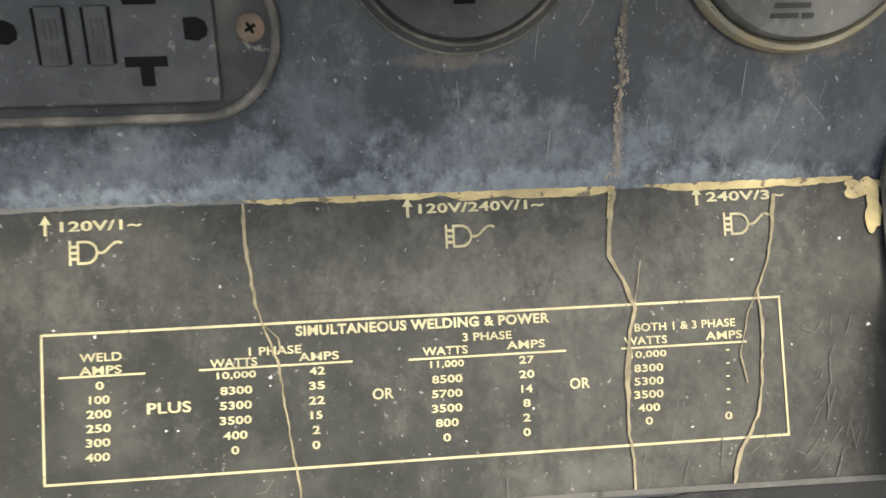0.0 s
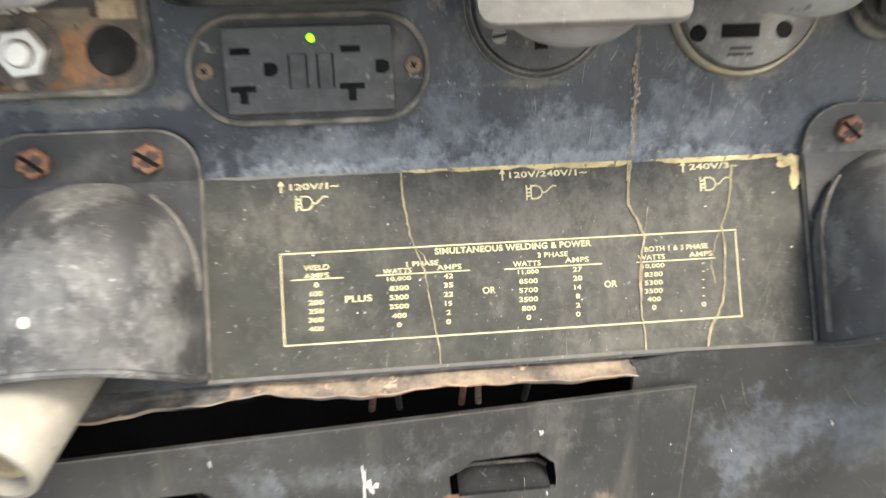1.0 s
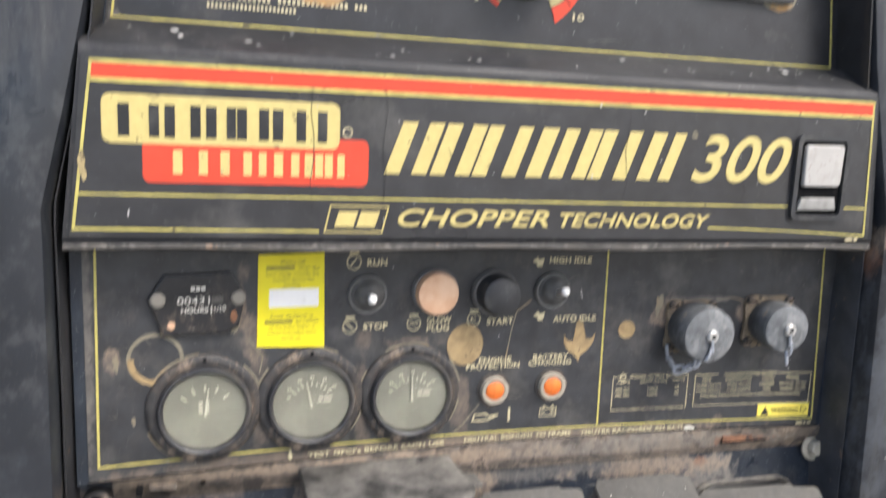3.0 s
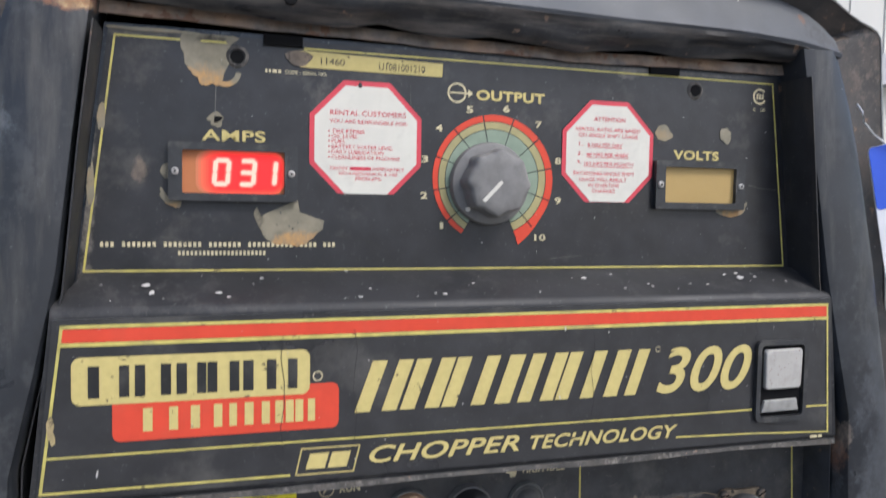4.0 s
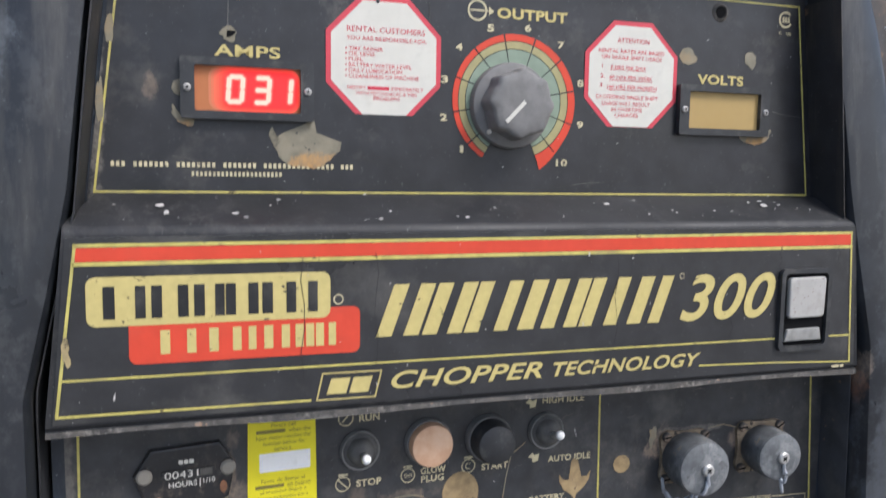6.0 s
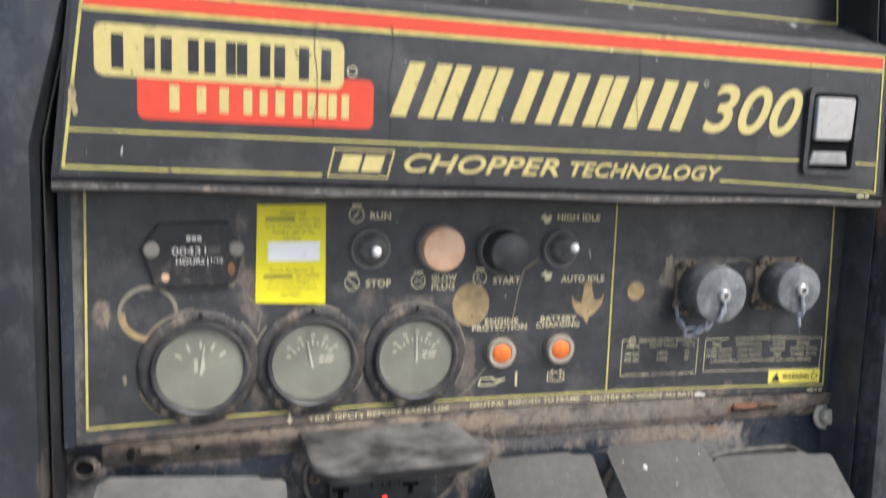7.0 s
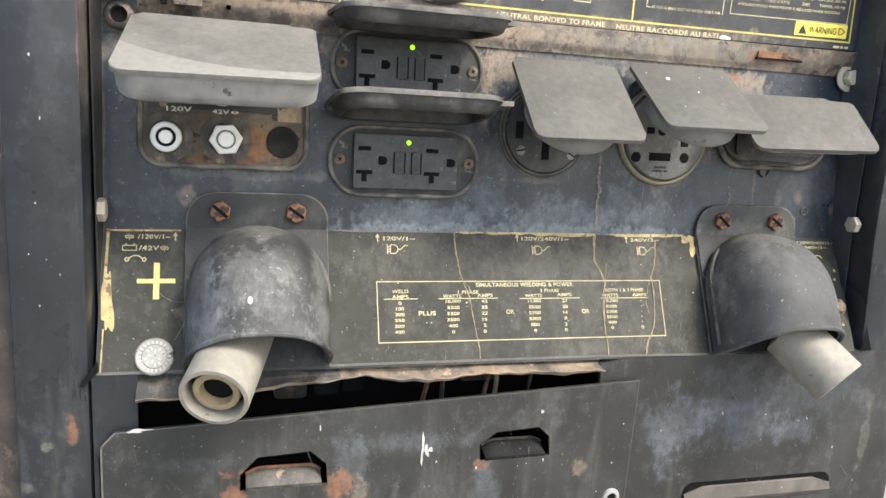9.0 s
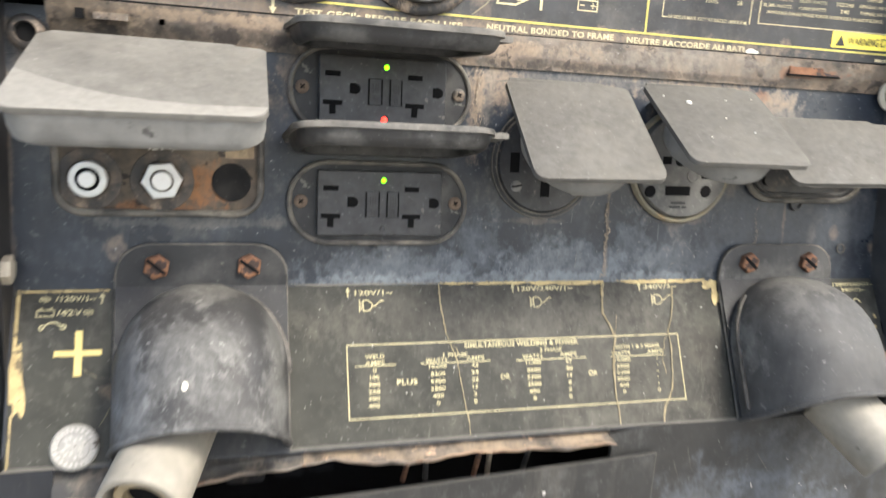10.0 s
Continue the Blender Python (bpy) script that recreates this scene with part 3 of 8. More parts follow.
def prism(bm, pts, y0, y1, bevel=0.0, seg=2, hole=None):
    """An upright outline (x, z) drawn out from y1 (back) to y0 (front)."""
    front = [bm.verts.new((x, y0, z)) for x, z in pts]
    back = [bm.verts.new((x, y1, z)) for x, z in pts]
    k = len(pts)
    f = bm.faces.new(front)
    bm.faces.new(back[::-1])
    for i in range(k):
        bm.faces.new((front[i], back[i], back[(i + 1) % k], front[(i + 1) % k]))
    if bevel:
        bmesh.ops.bevel(bm, geom=list(f.edges), offset=bevel, segments=seg, profile=0.5, affect="EDGES")
    return bm


def shape(pts, y0, y1, bevel=0.0, seg=2):
    return prism(bmesh.new(), pts, y0, y1, bevel, seg)


def rect(x0, x1, z0, z1):
    return [(x0, z0), (x1, z0), (x1, z1), (x0, z1)]


def rounded(x0, x1, z0, z1, r, n=6):
    out = []
    for cx, cz, a in ((x1 - r, z0 + r, -90), (x1 - r, z1 - r, 0), (x0 + r, z1 - r, 90), (x0 + r, z0 + r, 180)):
        for i in range(n + 1):
            w = radians(a + 90 * i / n)
            out.append((cx + r * math.cos(w), cz + r * math.sin(w)))
    return out


def disc(cx, cz, r, n=24, r2=None, a0=0.0):
    return [(cx + r * math.cos(2 * math.pi * i / n + a0), cz + (r2 or r) * math.sin(2 * math.pi * i / n + a0)) for i in range(n)]


def lathe(bm, profile, n=32, cx=0.0, cz=0.0, wob=None):
    """A profile of (radius, y) turned about the y axis; closed at the ends where the radius is 0."""
    rings = []
    for r, y in profile:
        if r < 1e-6:
            rings.append([bm.verts.new((cx, y, cz))])
        else:
            ring = []
            for i in range(n):
                a = 2 * math.pi * i / n
                q = r * (wob(a, r) if wob else 1)
                ring.append(bm.verts.new((cx + q * math.cos(a), y, cz + q * math.sin(a))))
            rings.append(ring)
    for a, b in zip(rings, rings[1:]):
        for i in range(n):
            j = (i + 1) % n
            if len(a) == 1 and len(b) == 1:
                continue
            if len(a) == 1:
                bm.faces.new((a[0], b[i], b[j]))
            elif len(b) == 1:
                bm.faces.new((a[i], b[0], a[j]))
            else:
                bm.faces.new((a[i], b[i], b[j], a[j]))
    return bm


def turned(profile, n=32, wob=None):
    return lathe(bmesh.new(), profile, n, 0, 0, wob)


def pipe(pts, r, n=8, closed=False):
    """A round bar along points."""
    bm = bmesh.new()
    pts = [Vector(p) for p in pts]
    rings = []
    k = len(pts)
    for i, p in enumerate(pts):
        a = pts[(i - 1) % k] if closed or i else p
        b = pts[(i + 1) % k] if closed or i < k - 1 else p
        d = (b - a).normalized()
        u = d.cross(Vector((0.13, 0.31, 0.94))).normalized()
        v = d.cross(u)
        rings.append([bm.verts.new(p + r * (math.cos(2 * math.pi * j / n) * u + math.sin(2 * math.pi * j / n) * v)) for j in range(n)])
    for i in range(k if closed else k - 1):
        a, b = rings[i], rings[(i + 1) % k]
        for j in range(n):
            bm.faces.new((a[j], a[(j + 1) % n], b[(j + 1) % n], b[j]))
    if not closed:
        bm.faces.new(rings[0][::-1]), bm.faces.new(rings[-1])
    return bm


def sheet(rows):
    """A skin over rows of points."""
    bm = bmesh.new()
    grid = [[bm.verts.new(p) for p in row] for row in rows]
    for a, b in zip(grid, grid[1:]):
        for i in range(len(a) - 1):
            bm.faces.new((a[i], a[i + 1], b[i + 1], b[i]))
    return bm


def thick(bm, t, push=None):
    """Gives a skin thickness, away from its normals or along a given way."""
    bmesh.ops.recalc_face_normals(bm, faces=bm.faces)
    if push is None:
        bmesh.ops.solidify(bm, geom=bm.faces[:], thickness=t)
        return bm
    out = bmesh.ops.extrude_face_region(bm, geom=bm.faces[:])
    for v in out["geom"]:
        if isinstance(v, bmesh.types.BMVert):
            v.co += t * Vector(push)
    return bm


# printing on panels: flat ink a few tenths of a millimetre proud of the film
INK_H = 0.0003


def ink_poly(panel, loops, h=INK_H, bm=None):
    bm = bm or bmesh.new()
    for pts in loops:
        bm.faces.new([bm.verts.new(on(panel, x, z, h)) for x, z in pts])
    return bm


def ink_band(panel, pts, width, h=INK_H, bm=None, closed=False, step=0.012):
    """A printed line of a width along points (x, z), cut short enough to follow the panel."""
    bm = bm or bmesh.new()
    run = list(pts) + ([pts[0]] if closed else [])
    for (xa, za), (xb, zb) in zip(run, run[1:]):
        d = math.hypot(xb - xa, zb - za)
        if d < 1e-9:
            continue
        ex, ez = (xb - xa) / d * width / 2, (zb - za) / d * width / 2
        xa_, za_, xb_, zb_ = xa - ex * 0.98, za - ez * 0.98, xb + ex * 0.98, zb + ez * 0.98
        k = max(1, int(d / step))
        last = None
        for i in range(k + 1):
            x, z = xa_ + (xb_ - xa_) * i / k, za_ + (zb_ - za_) * i / k
            pair = (bm.verts.new(on(panel, x - ez, z + ex, h)), bm.verts.new(on(panel, x + ez, z - ex, h)))
            if last:
                bm.faces.new((last[0], pair[0], pair[1], last[1]))
            last = pair
    return bm


def ink_ring(panel, cx, cz, r0, r1, a0=0, a1=360, n=32, h=INK_H, bm=None):
    bm = bm or bmesh.new()
    last = None
    for i in range(n + 1):
        a = radians(a0 + (a1 - a0) * i / n)
        pair = [bm.verts.new(on(panel, cx + r * math.cos(a), cz + r * math.sin(a), h)) for r in (r0, r1)]
        if last:
            bm.faces.new((last[0], last[1], pair[1], pair[0]))
        last = pair
    return bm


def letters(text, bold=0.0, shear=0.0, spacing=1.0):
    """Flat letters of the built-in font: their points, faces and bounds."""
    cu = bpy.data.curves.new("letters", "FONT")
    cu.body, cu.size, cu.offset, cu.shear, cu.resolution_u, cu.space_character = text, 1.0, bold, shear, 5 if len(text) < 11 else 3, spacing + 2.0 * bold
    ob = bpy.data.objects.new("letters", cu)
    me = bpy.data.meshes.new_from_object(ob)
    pts = [(v.co.x, v.co.y) for v in me.vertices]
    faces = [tuple(p.vertices) for p in me.polygons]
    bpy.data.objects.remove(ob), bpy.data.curves.remove(cu), bpy.data.meshes.remove(me)
    return pts, faces


def write(panel, text, x0, x1, z0, z1, material, parent, bold=0.012, shear=0.0, h=INK_H, slope=0.0, spacing=1.0, name="lettering"):
    """Letters fitted between x0 and x1 and between z0 and z1 of a panel; slope lifts the line to the right."""
    pts, faces = letters(text, bold, shear, spacing)
    lo_x, hi_x = min(p[0] for p in pts), max(p[0] for p in pts)
    lo_y, hi_y = min(p[1] for p in pts), max(p[1] for p in pts)
    bm = bmesh.new()
    vs = []
    for px, py in pts:
        x = x0 + (px - lo_x) / (hi_x - lo_x) * (x1 - x0)
        z = z0 + (py - lo_y) / (hi_y - lo_y) * (z1 - z0) + slope * (x - x0)
        vs.append(bm.verts.new(on(panel, x, z, h)))
    for f in faces:
        if len(set(f)) > 2:
            try:
                bm.faces.new([vs[i] for i in f])
            except ValueError:
                pass
    return part(name, bm, material, parent)


def write_mid(panel, text, cx, z, cap, wide, material, parent, **kw):
    return write(panel, text, cx - wide / 2, cx + wide / 2, z - cap / 2, z + cap / 2, material, parent, **kw)


def bars(panel, cx, z, widths, cap, gap, material, parent, lean=0.0, h=INK_H, name="unread_line"):
    """A line of writing that is only plain blocks."""
    total = sum(widths) + gap * (len(widths) - 1)
    x = cx - total / 2
    bm = bmesh.new()
    for w in widths:
        ink_poly(panel, [[(x - lean * cap / 2, z - cap / 2), (x + w - lean * cap / 2, z - cap / 2), (x + w + lean * cap / 2, z + cap / 2), (x + lean * cap / 2, z + cap / 2)]], h, bm)
        x += w + gap
    return part(name, bm, material, parent)


def blot(panel, cx, cz, rx, rz, seed, rough=0.35, n=36, h=0.00045, turn=0.0, bm=None):
    """An uneven patch."""
    r = random.Random(seed)
    ph = [r.uniform(0, 6.28) for _ in range(7)]
    pts = []
    for i in range(n):
        a = 2 * math.pi * i / n
        q = 1 + rough * sum(math.sin((k + 2) * a + ph[k]) / (k + 2) for k in range(7))
        x, z = rx * q * math.cos(a), rz * q * math.sin(a)
        c, s = math.cos(radians(turn)), math.sin(radians(turn))
        pts.append((cx + x * c - z * s, cz + x * s + z * c))
    return ink_poly(panel, [pts], h, bm)


def flecks(panel, count, x0, x1, z0, z1, seed, small=0.0003, large=0.0012, h=0.0006, long=0.25):
    r = random.Random(seed)
    bm = bmesh.new()
    for _ in range(count):
        x, z = r.uniform(x0, x1), r.uniform(z0, z1)
        s = small + (large - small) * r.random() ** 3
        k = 1 + (r.uniform(1.5, 4) if r.random() < long else 0)
        blot(panel, x, z, s, s * k, r.random(), 0.5, 7, h, r.uniform(-25, 25), bm)
    return bm


def screw_head(bm, r, tall):
    """A round screw head on the local face."""
    lathe(bm, [(r, 0), (r, -tall * 0.6), (r * 0.75, -tall), (r * 0.3, -tall), (0, -tall)], 16)
    return bm


def slot_mark(r, tall, turn, cross=False):
    bm = bmesh.new()
    for a in ((turn, turn + 90) if cross else (turn,)):
        c, s = math.cos(radians(a)), math.sin(radians(a))
        w = r * (0.11 if cross else 0.16)
        l = r * (0.42 if cross else 0.92)
        prism(bm, [(-l * c - w * s, -l * s + w * c), (-l * c + w * s, -l * s - w * c), (l * c + w * s, l * s - w * c), (l * c - w * s, l * s + w * c)], -tall - 0.00025, -tall + 0.0004)
    return bm


def screw(parent, x, z, r, tall, material, turn=35.0, cross=False, y=0.0, name="screw"):
    m = pose(x, y, z)
    s = part(name, screw_head(bmesh.new(), r, tall), material, parent, "", True, m)
    part("slot", slot_mark(r, tall, turn, cross), M_DARK, s)
    return s


def hexagon(r, a0=0.0):
    return disc(0, 0, r, 6, None, radians(a0))

# ---- setting ----
bm = bmesh.new()
bmesh.ops.create_grid(bm, x_segments=20, y_segments=20, size=150)
ground = tagged(part("ground", bm, M_GROUND), "pale dusty concrete yard around the welder", "ground", kind="structure")
bm = bmesh.new()
for i in range(60):
    x = 3.0 + i * 0.3
    prism(bm, [(x, 0), (x + 0.3, 0), (x + 0.3, 6), (x, 6)], 8.0 - 0.02 * (i % 2), 8.2)
wall_far = tagged(part("backdrop", bm, M_WALL), "white clad building far behind the welder", "building", kind="structure")
bm = shape(rect(3.0, 21.0, 2.55, 2.95), 7.75, 7.99)
tagged(part("trim", bm, M_EAVE), "grey band along the white building", "trim", kind="structure")

# ---- the welder's case ----
welder = thing("engine_welder", "black engine-driven welder with a worn and dented front panel", "welder")


def line_at(pts, z):
    for (x0, z0), (x1, z1) in zip(pts, pts[1:]):
        if z <= z1:
            return x0 + (x1 - x0) * (z - z0) / (z1 - z0)
    return pts[-1][0]


IN_L = [(-0.2565, 0.0), (-0.2565, 0.34), (-0.256, 0.60), (-0.2565, 0.69), (-0.2370, 0.78), (-0.2290, 0.858), (-0.2210, 0.924), (-0.2185, 0.95)]
IN_R = [(0.2660, 0.0), (0.2640, 0.34), (0.2590, 0.40), (0.2550, 0.55), (0.2510, 0.69), (0.2365, 0.78), (0.2290, 0.856), (0.2220, 0.923), (0.2195, 0.95)]
OUT_L = [(-0.2965, 0.0), (-0.2965, 0.34), (-0.2975, 0.60), (-0.296, 0.69), (-0.2865, 0.79), (-0.275, 0.869), (-0.267, 0.908), (-0.255, 0.95)]
OUT_R = [(0.318, 0.0), (0.314, 0.34), (0.302, 0.60), (0.2900, 0.69), (0.2800, 0.79), (0.2690, 0.869), (0.2610, 0.908), (0.249, 0.95)]
LEVELS = [0.3185, 0.34, 0.40, 0.46, 0.52, 0.58, 0.64, 0.68, 0.69, 0.70, 0.74, 0.79, 0.83, 0.869, 0.90, 0.93, 0.95]


def post(side):
    inner, outer = (IN_L, OUT_L) if side < 0 else (IN_R, OUT_R)
    rows = []
    for z in ([0.03, 0.15, 0.28] if side < 0 else []) + LEVELS[:-1] + [0.9455 if side < 0 else 0.9375]:
        xi, xo = line_at(inner, z), line_at(outer, z)
        y = deep("frame", 0, z)
        back = 0.036
        # return flange, rolled inner edge, face, rolled outer edge, start of the side
        rows.append([(xi - side * 0.001, back, z), (xi, y + 0.006, z), (xi + side * 0.0015, y + 0.0015, z), (xi + side * 0.006, y, z),
                     ((xi + xo) / 2, y - 0.0006, z), (xo - side * 0.008, y, z), (xo - side * 0.002, y + 0.003, z), (xo, y + 0.010, z), (xo, y + 0.05, z)])
    return thick(sheet(rows), 0.0022)


part("front_post", post(-1), M_CASE, welder, "dented blue-black front post with scratches", True)
part("front_post", post(1), M_CASE, welder, "dented blue-black front post with scratches", True)
# bare and rusty run along the inner flange, where panels rub
for side, inner in ((-1, IN_L), (1, IN_R)):
  for first, last in ((0, 29), (28, 48)):
    rows = []
    for z in [0.33 + 0.0125 * i for i in range(first, last)]:
        xi = line_at(inner, z) - side * 0.0016
        w = 0.0025 * math.sin(z * 90)
        rows.append([(xi - side * 0.0022, 0.036, z), (xi - side * 0.001, 0.012 + w, z), (xi - side * 0.0004, -0.006 + w, z), (xi - side * 0.0002, -0.018, z)])
    # only the lower right strip gets the lightened colour in place of light
    part("flange_strip", thick(sheet(rows), 0.0008), M_INNER if side > 0 and first == 0 else M_FLANGE, welder, "rust-rubbed inner flange", True)

# hood: front face over the opening, rolling back into the roof
EDGE = [(-0.262, 0.9470), (-0.2207, 0.9463), (-0.1804, 0.9458), (-0.0915, 0.9469), (-0.0307, 0.9447), (0.0105, 0.9445), (0.0873, 0.9428), (0.1725, 0.9420), (0.2188, 0.9391), (0.2367, 0.9364), (0.256, 0.9330)]


def poly_at(pts, x):
    if x <= pts[0][0]:
        return pts[0][1]
    for (x0, z0), (x1, z1) in zip(pts, pts[1:]):
        if x <= x1:
            return z0 + (z1 - z0) * (x - x0) / (x1 - x0)
    return pts[-1][1]


TOP = [(-0.262, 0.952), (-0.25, 0.964), (-0.21, 0.979), (-0.15, 0.985), (0.0, 0.9870), (0.12, 0.9845), (0.19, 0.9790), (0.2175, 0.9750), (0.234, 0.9690), (0.250, 0.9560), (0.256, 0.9450)]
rows = [[], [], [], [], [], [], [], []]
for i in range(61):
    x = -0.258 + 0.512 * i / 60
    e, t = poly_at(EDGE, x), max(poly_at(EDGE, x) + 0.004, poly_at(TOP, x))
    y = deep("frame", 0, 0.94)
    lean = 0.55 * (t - e)
    dent = 0.0005 * math.sin(x * 31) + 0.0003 * math.sin(x * 77 + 1)
    for row, p in zip(rows, ((y + 0.006, e + 0.0005), (y + 0.001, e), (y - 0.0005 + dent, e + 0.003), (y + lean * 0.3 + dent, (2 * e + t) / 3), (y + lean * 0.65 + dent * 0.5, (e + 2 * t) / 3), (y + lean, t - 0.001), (y + lean + 0.010, t + 0.003), (y + 0.2, t + 0.006))):
        row.append((x, p[0], p[1]))
hood = part("hood_front", thick(sheet(rows), 0.002), M_HOOD, welder, "blue-black hood front over the upper panel", True)
# inward-turned, crumpled lip under the hood front
WAVE = [(-0.225, 0.9375), (-0.195, 0.934), (-0.152, 0.931), (-0.121, 0.930), (-0.089, 0.929), (-0.069, 0.932), (-0.034, 0.928), (-0.002, 0.9305), (0.056, 0.9265), (0.10, 0.930), (0.140, 0.9285), (0.19, 0.9310), (0.2234, 0.9318), (0.24, 0.9345)]
rows = [[] for _ in range(8)]
rim = []
for i in range(121):
    x = -0.221 + 0.455 * i / 120
    tear = 0.0005 * math.sin(x * 75) + 0.0003 * math.sin(x * 170 + 1.3)
    e, w = poly_at(EDGE, x), poly_at(WAVE, x) + tear
    for k, row in enumerate(rows):
        f = k / 7
        dent = math.sin(f * 3.1) * (0.0014 * math.sin(x * 34 + 4 * f) + 0.0008 * math.sin(x * 71 - 5 * f) + 0.0002 * math.sin(x * 190 + 9 * f))
        row.append((x, -0.0075 + 0.0125 * f ** 1.5 + dent, e + 0.0012 + (w - e - 0.0012) * f + dent * 0.5))
    rim.append(rows[-1][-1])
lip = part("hood_lip", thick(sheet(rows), 0.0012), M_LIP, welder, "crumpled dark lip under the hood", True)
for a, b in ((30, 44), (62, 70), (88, 114)):
    part("torn_edge", thick(sheet([[(x, y - 0.0009, z - 0.0002) for x, y, z in rim[a:b]], [(x, y - 0.0012, z + 0.0009 + 0.0006 * math.sin(x * 90)) for x, y, z in rim[a:b]]]), 0.0004), M_RUSTEDGE, lip, "rusty torn edge", True)
part("hood_hole", shape(disc(-0.121, 0.9385, 0.0034, 18, 0.0026), -0.0066, -0.0035), M_DARK, lip)
rows = [[], [], []]
STRIP = [(-0.222, 0.9315), (-0.120, 0.929), (0.059, 0.925), (0.15, 0.9265), (0.239, 0.927)]
for i in range(60):
    x = -0.2215 + 0.449 * i / 59
    z = poly_at(STRIP, x)
    k = 0.0002 * math.sin(x * 200) + 0.0003 * math.sin(x * 60)
    rows[0].append((x, 0.010, z - 0.0046 + k)), rows[1].append((x, 0.0115, z + 0.0026 + k * 0.5)), rows[2].append((x, 0.030, z + 0.0030))
part("head_strip", thick(sheet(rows), 0.001), M_RUSTEDGE, welder, "tan and rusty strip above the upper panel")
# added dark sheet in place of the shade under the hood
part("hood_shade_sheet", shape(rect(-0.222, 0.224, 0.934, 0.965), 0.030, 0.032), M_DARK, welder, "dark sheet put in for shade inside the hood")
bm = flecks("frame", 7, -0.21, 0.20, 0.952, 0.985, 3, 0.0003, 0.0012, 0.0012)
tagged(part("paint_fleck", bm, M_FLECK, hood), kind="stuff")

# flange standing out behind the hood and posts, then side panels and roof
RIM_R = [(0.0, 0.9910), (0.08, 0.9905), (0.156, 0.9893), (0.2115, 0.9884), (0.2290, 0.9850), (0.2408, 0.9806), (0.2500, 0.9764), (0.2561, 0.9729), (0.2680, 0.9660), (0.2768, 0.9619), (0.2860, 0.9590), (0.2915, 0.9562), (0.2950, 0.9515), (0.2964, 0.944), (0.2983, 0.9156), (0.3017, 0.8789), (0.306, 0.83), (0.311, 0.76), (0.313, 0.70), (0.314, 0.66), (0.318, 0.50), (0.322, 0.34), (0.324, 0.02)]
ROOT_R = [(0.0, 0.9830), (0.08, 0.9815), (0.14, 0.9790), (0.19, 0.9745), (0.2070, 0.9720), (0.2175, 0.9700), (0.2260, 0.9670), (0.232, 0.9645), (0.2390, 0.9605), (0.2450, 0.9565), (0.2510, 0.9510), (0.2545, 0.9460), (0.2570, 0.9410), (0.2585, 0.935)]
for side in (-1, 1):
    grow = 0.0
    rows = []
    for k, (x, z) in enumerate(RIM_R):
        if k < len(ROOT_R):
            rx, rz = ROOT_R[k]
            ry = deep("frame", 0, 0.94) + 0.010 + 0.014 * (rz > 0.95)
        else:
            rx, rz, ry = abs(line_at(OUT_L if side < 0 else OUT_R, z)) - 0.001, z, deep("frame", 0, z) + 0.010
        x += grow * (x > 0.2)
        f = 0.0 if z > 0.7 else deep("frame", 0, z) + 0.012
        rows.append([(side * rx, ry, rz), (side * (rx * 0.5 + x * 0.5), (ry + f) / 2 + 0.003, (rz + z) / 2), (side * x, f, z), (side * (x + 0.0015), f + 0.004, z + 0.0015 * (z > 0.95))])
    part("case_flange", thick(sheet(rows), 0.0014), M_FLANGEBROWN, welder, "brownish worn flange behind the hood and post", True)
    part("bare_edge", pipe([r[2] for r in rows[3:19]], 0.0008, 6), M_STEEL, welder, "bare bright flange edge", True)
    back = [[(side * (x + grow * (x > 0.2) + 0.001), y, z) for y in (0.004, 0.5, 1.15)] for x, z in RIM_R[11:]]
    part("side_panel", thick(sheet(back), 0.0016), M_FLANGE, welder, "worn dark side panel", True)
rim = [(-x, z) for x, z in RIM_R[11:0:-1]] + RIM_R[:12]
part("roof", thick(sheet([[(x, y, z + (0.012 if y > 0.1 else 0.001)) for x, z in rim] for y in (0.004, 0.3, 0.7, 1.15)]), 0.002), M_HOOD, welder, "blue-black roof sheet", True)
part("back_panel", shape(rect(-0.30, 0.30, 0.02, 0.96), 1.15, 1.17), M_CASE, welder)
part("base", shape(rect(-0.30, 0.30, 0.0, 0.03), 0.02, 1.15), M_DARK, welder, "dark steel base resting on the ground")
# near-black sheet that closes the inside behind the panels
part("inner_dark_sheet", shape(rect(-0.27, 0.27, 0.03, 0.95), 0.075, 0.08), M_DARK, welder, "dark sheet across the inside")

# ---- upper panel ----
def plate(panel, outline, back=0.004, h=0.0, bevel=0.0):
    """A plate under a panel's face with the given outline (x, z)."""
    bm = bmesh.new()
    front = [bm.verts.new(on(panel, x, z, h)) for x, z in outline]
    rear = [bm.verts.new(on(panel, x, z, h - back)) for x, z in outline]
    bm.faces.new(front), bm.faces.new(rear[::-1])
    k = len(outline)
    for i in range(k):
        bm.faces.new((front[i], rear[i], rear[(i + 1) % k], front[(i + 1) % k]))
    return bm


upper = part("upper_panel", plate("upper", [(-0.2345, 0.781), (0.2400, 0.781), (0.2225, 0.9225), (-0.2180, 0.9225)], 0.004, -0.0006), M_OUTLET, welder, "black upper control panel with peeling label film")
part("label_film", plate("upper", [(-0.2325, 0.783), (0.2330, 0.783), (0.2190, 0.9200), (-0.2160, 0.9200)], 0.0005, 0.0), M_UPFILM, upper, "glossy black label film")
part("film_tear", blot("upper", -0.195, 0.9200, 0.020, 0.0012, 4, 0.3, 30, 0.0006), M_TAN, upper)
for x0, x1 in ((-0.2127, -0.166), (-0.111, 0.2142)):
    part("border_line", ink_band("upper", [(x0, 0.9161), (x1, 0.9160)], 0.0011), M_LINE, upper)
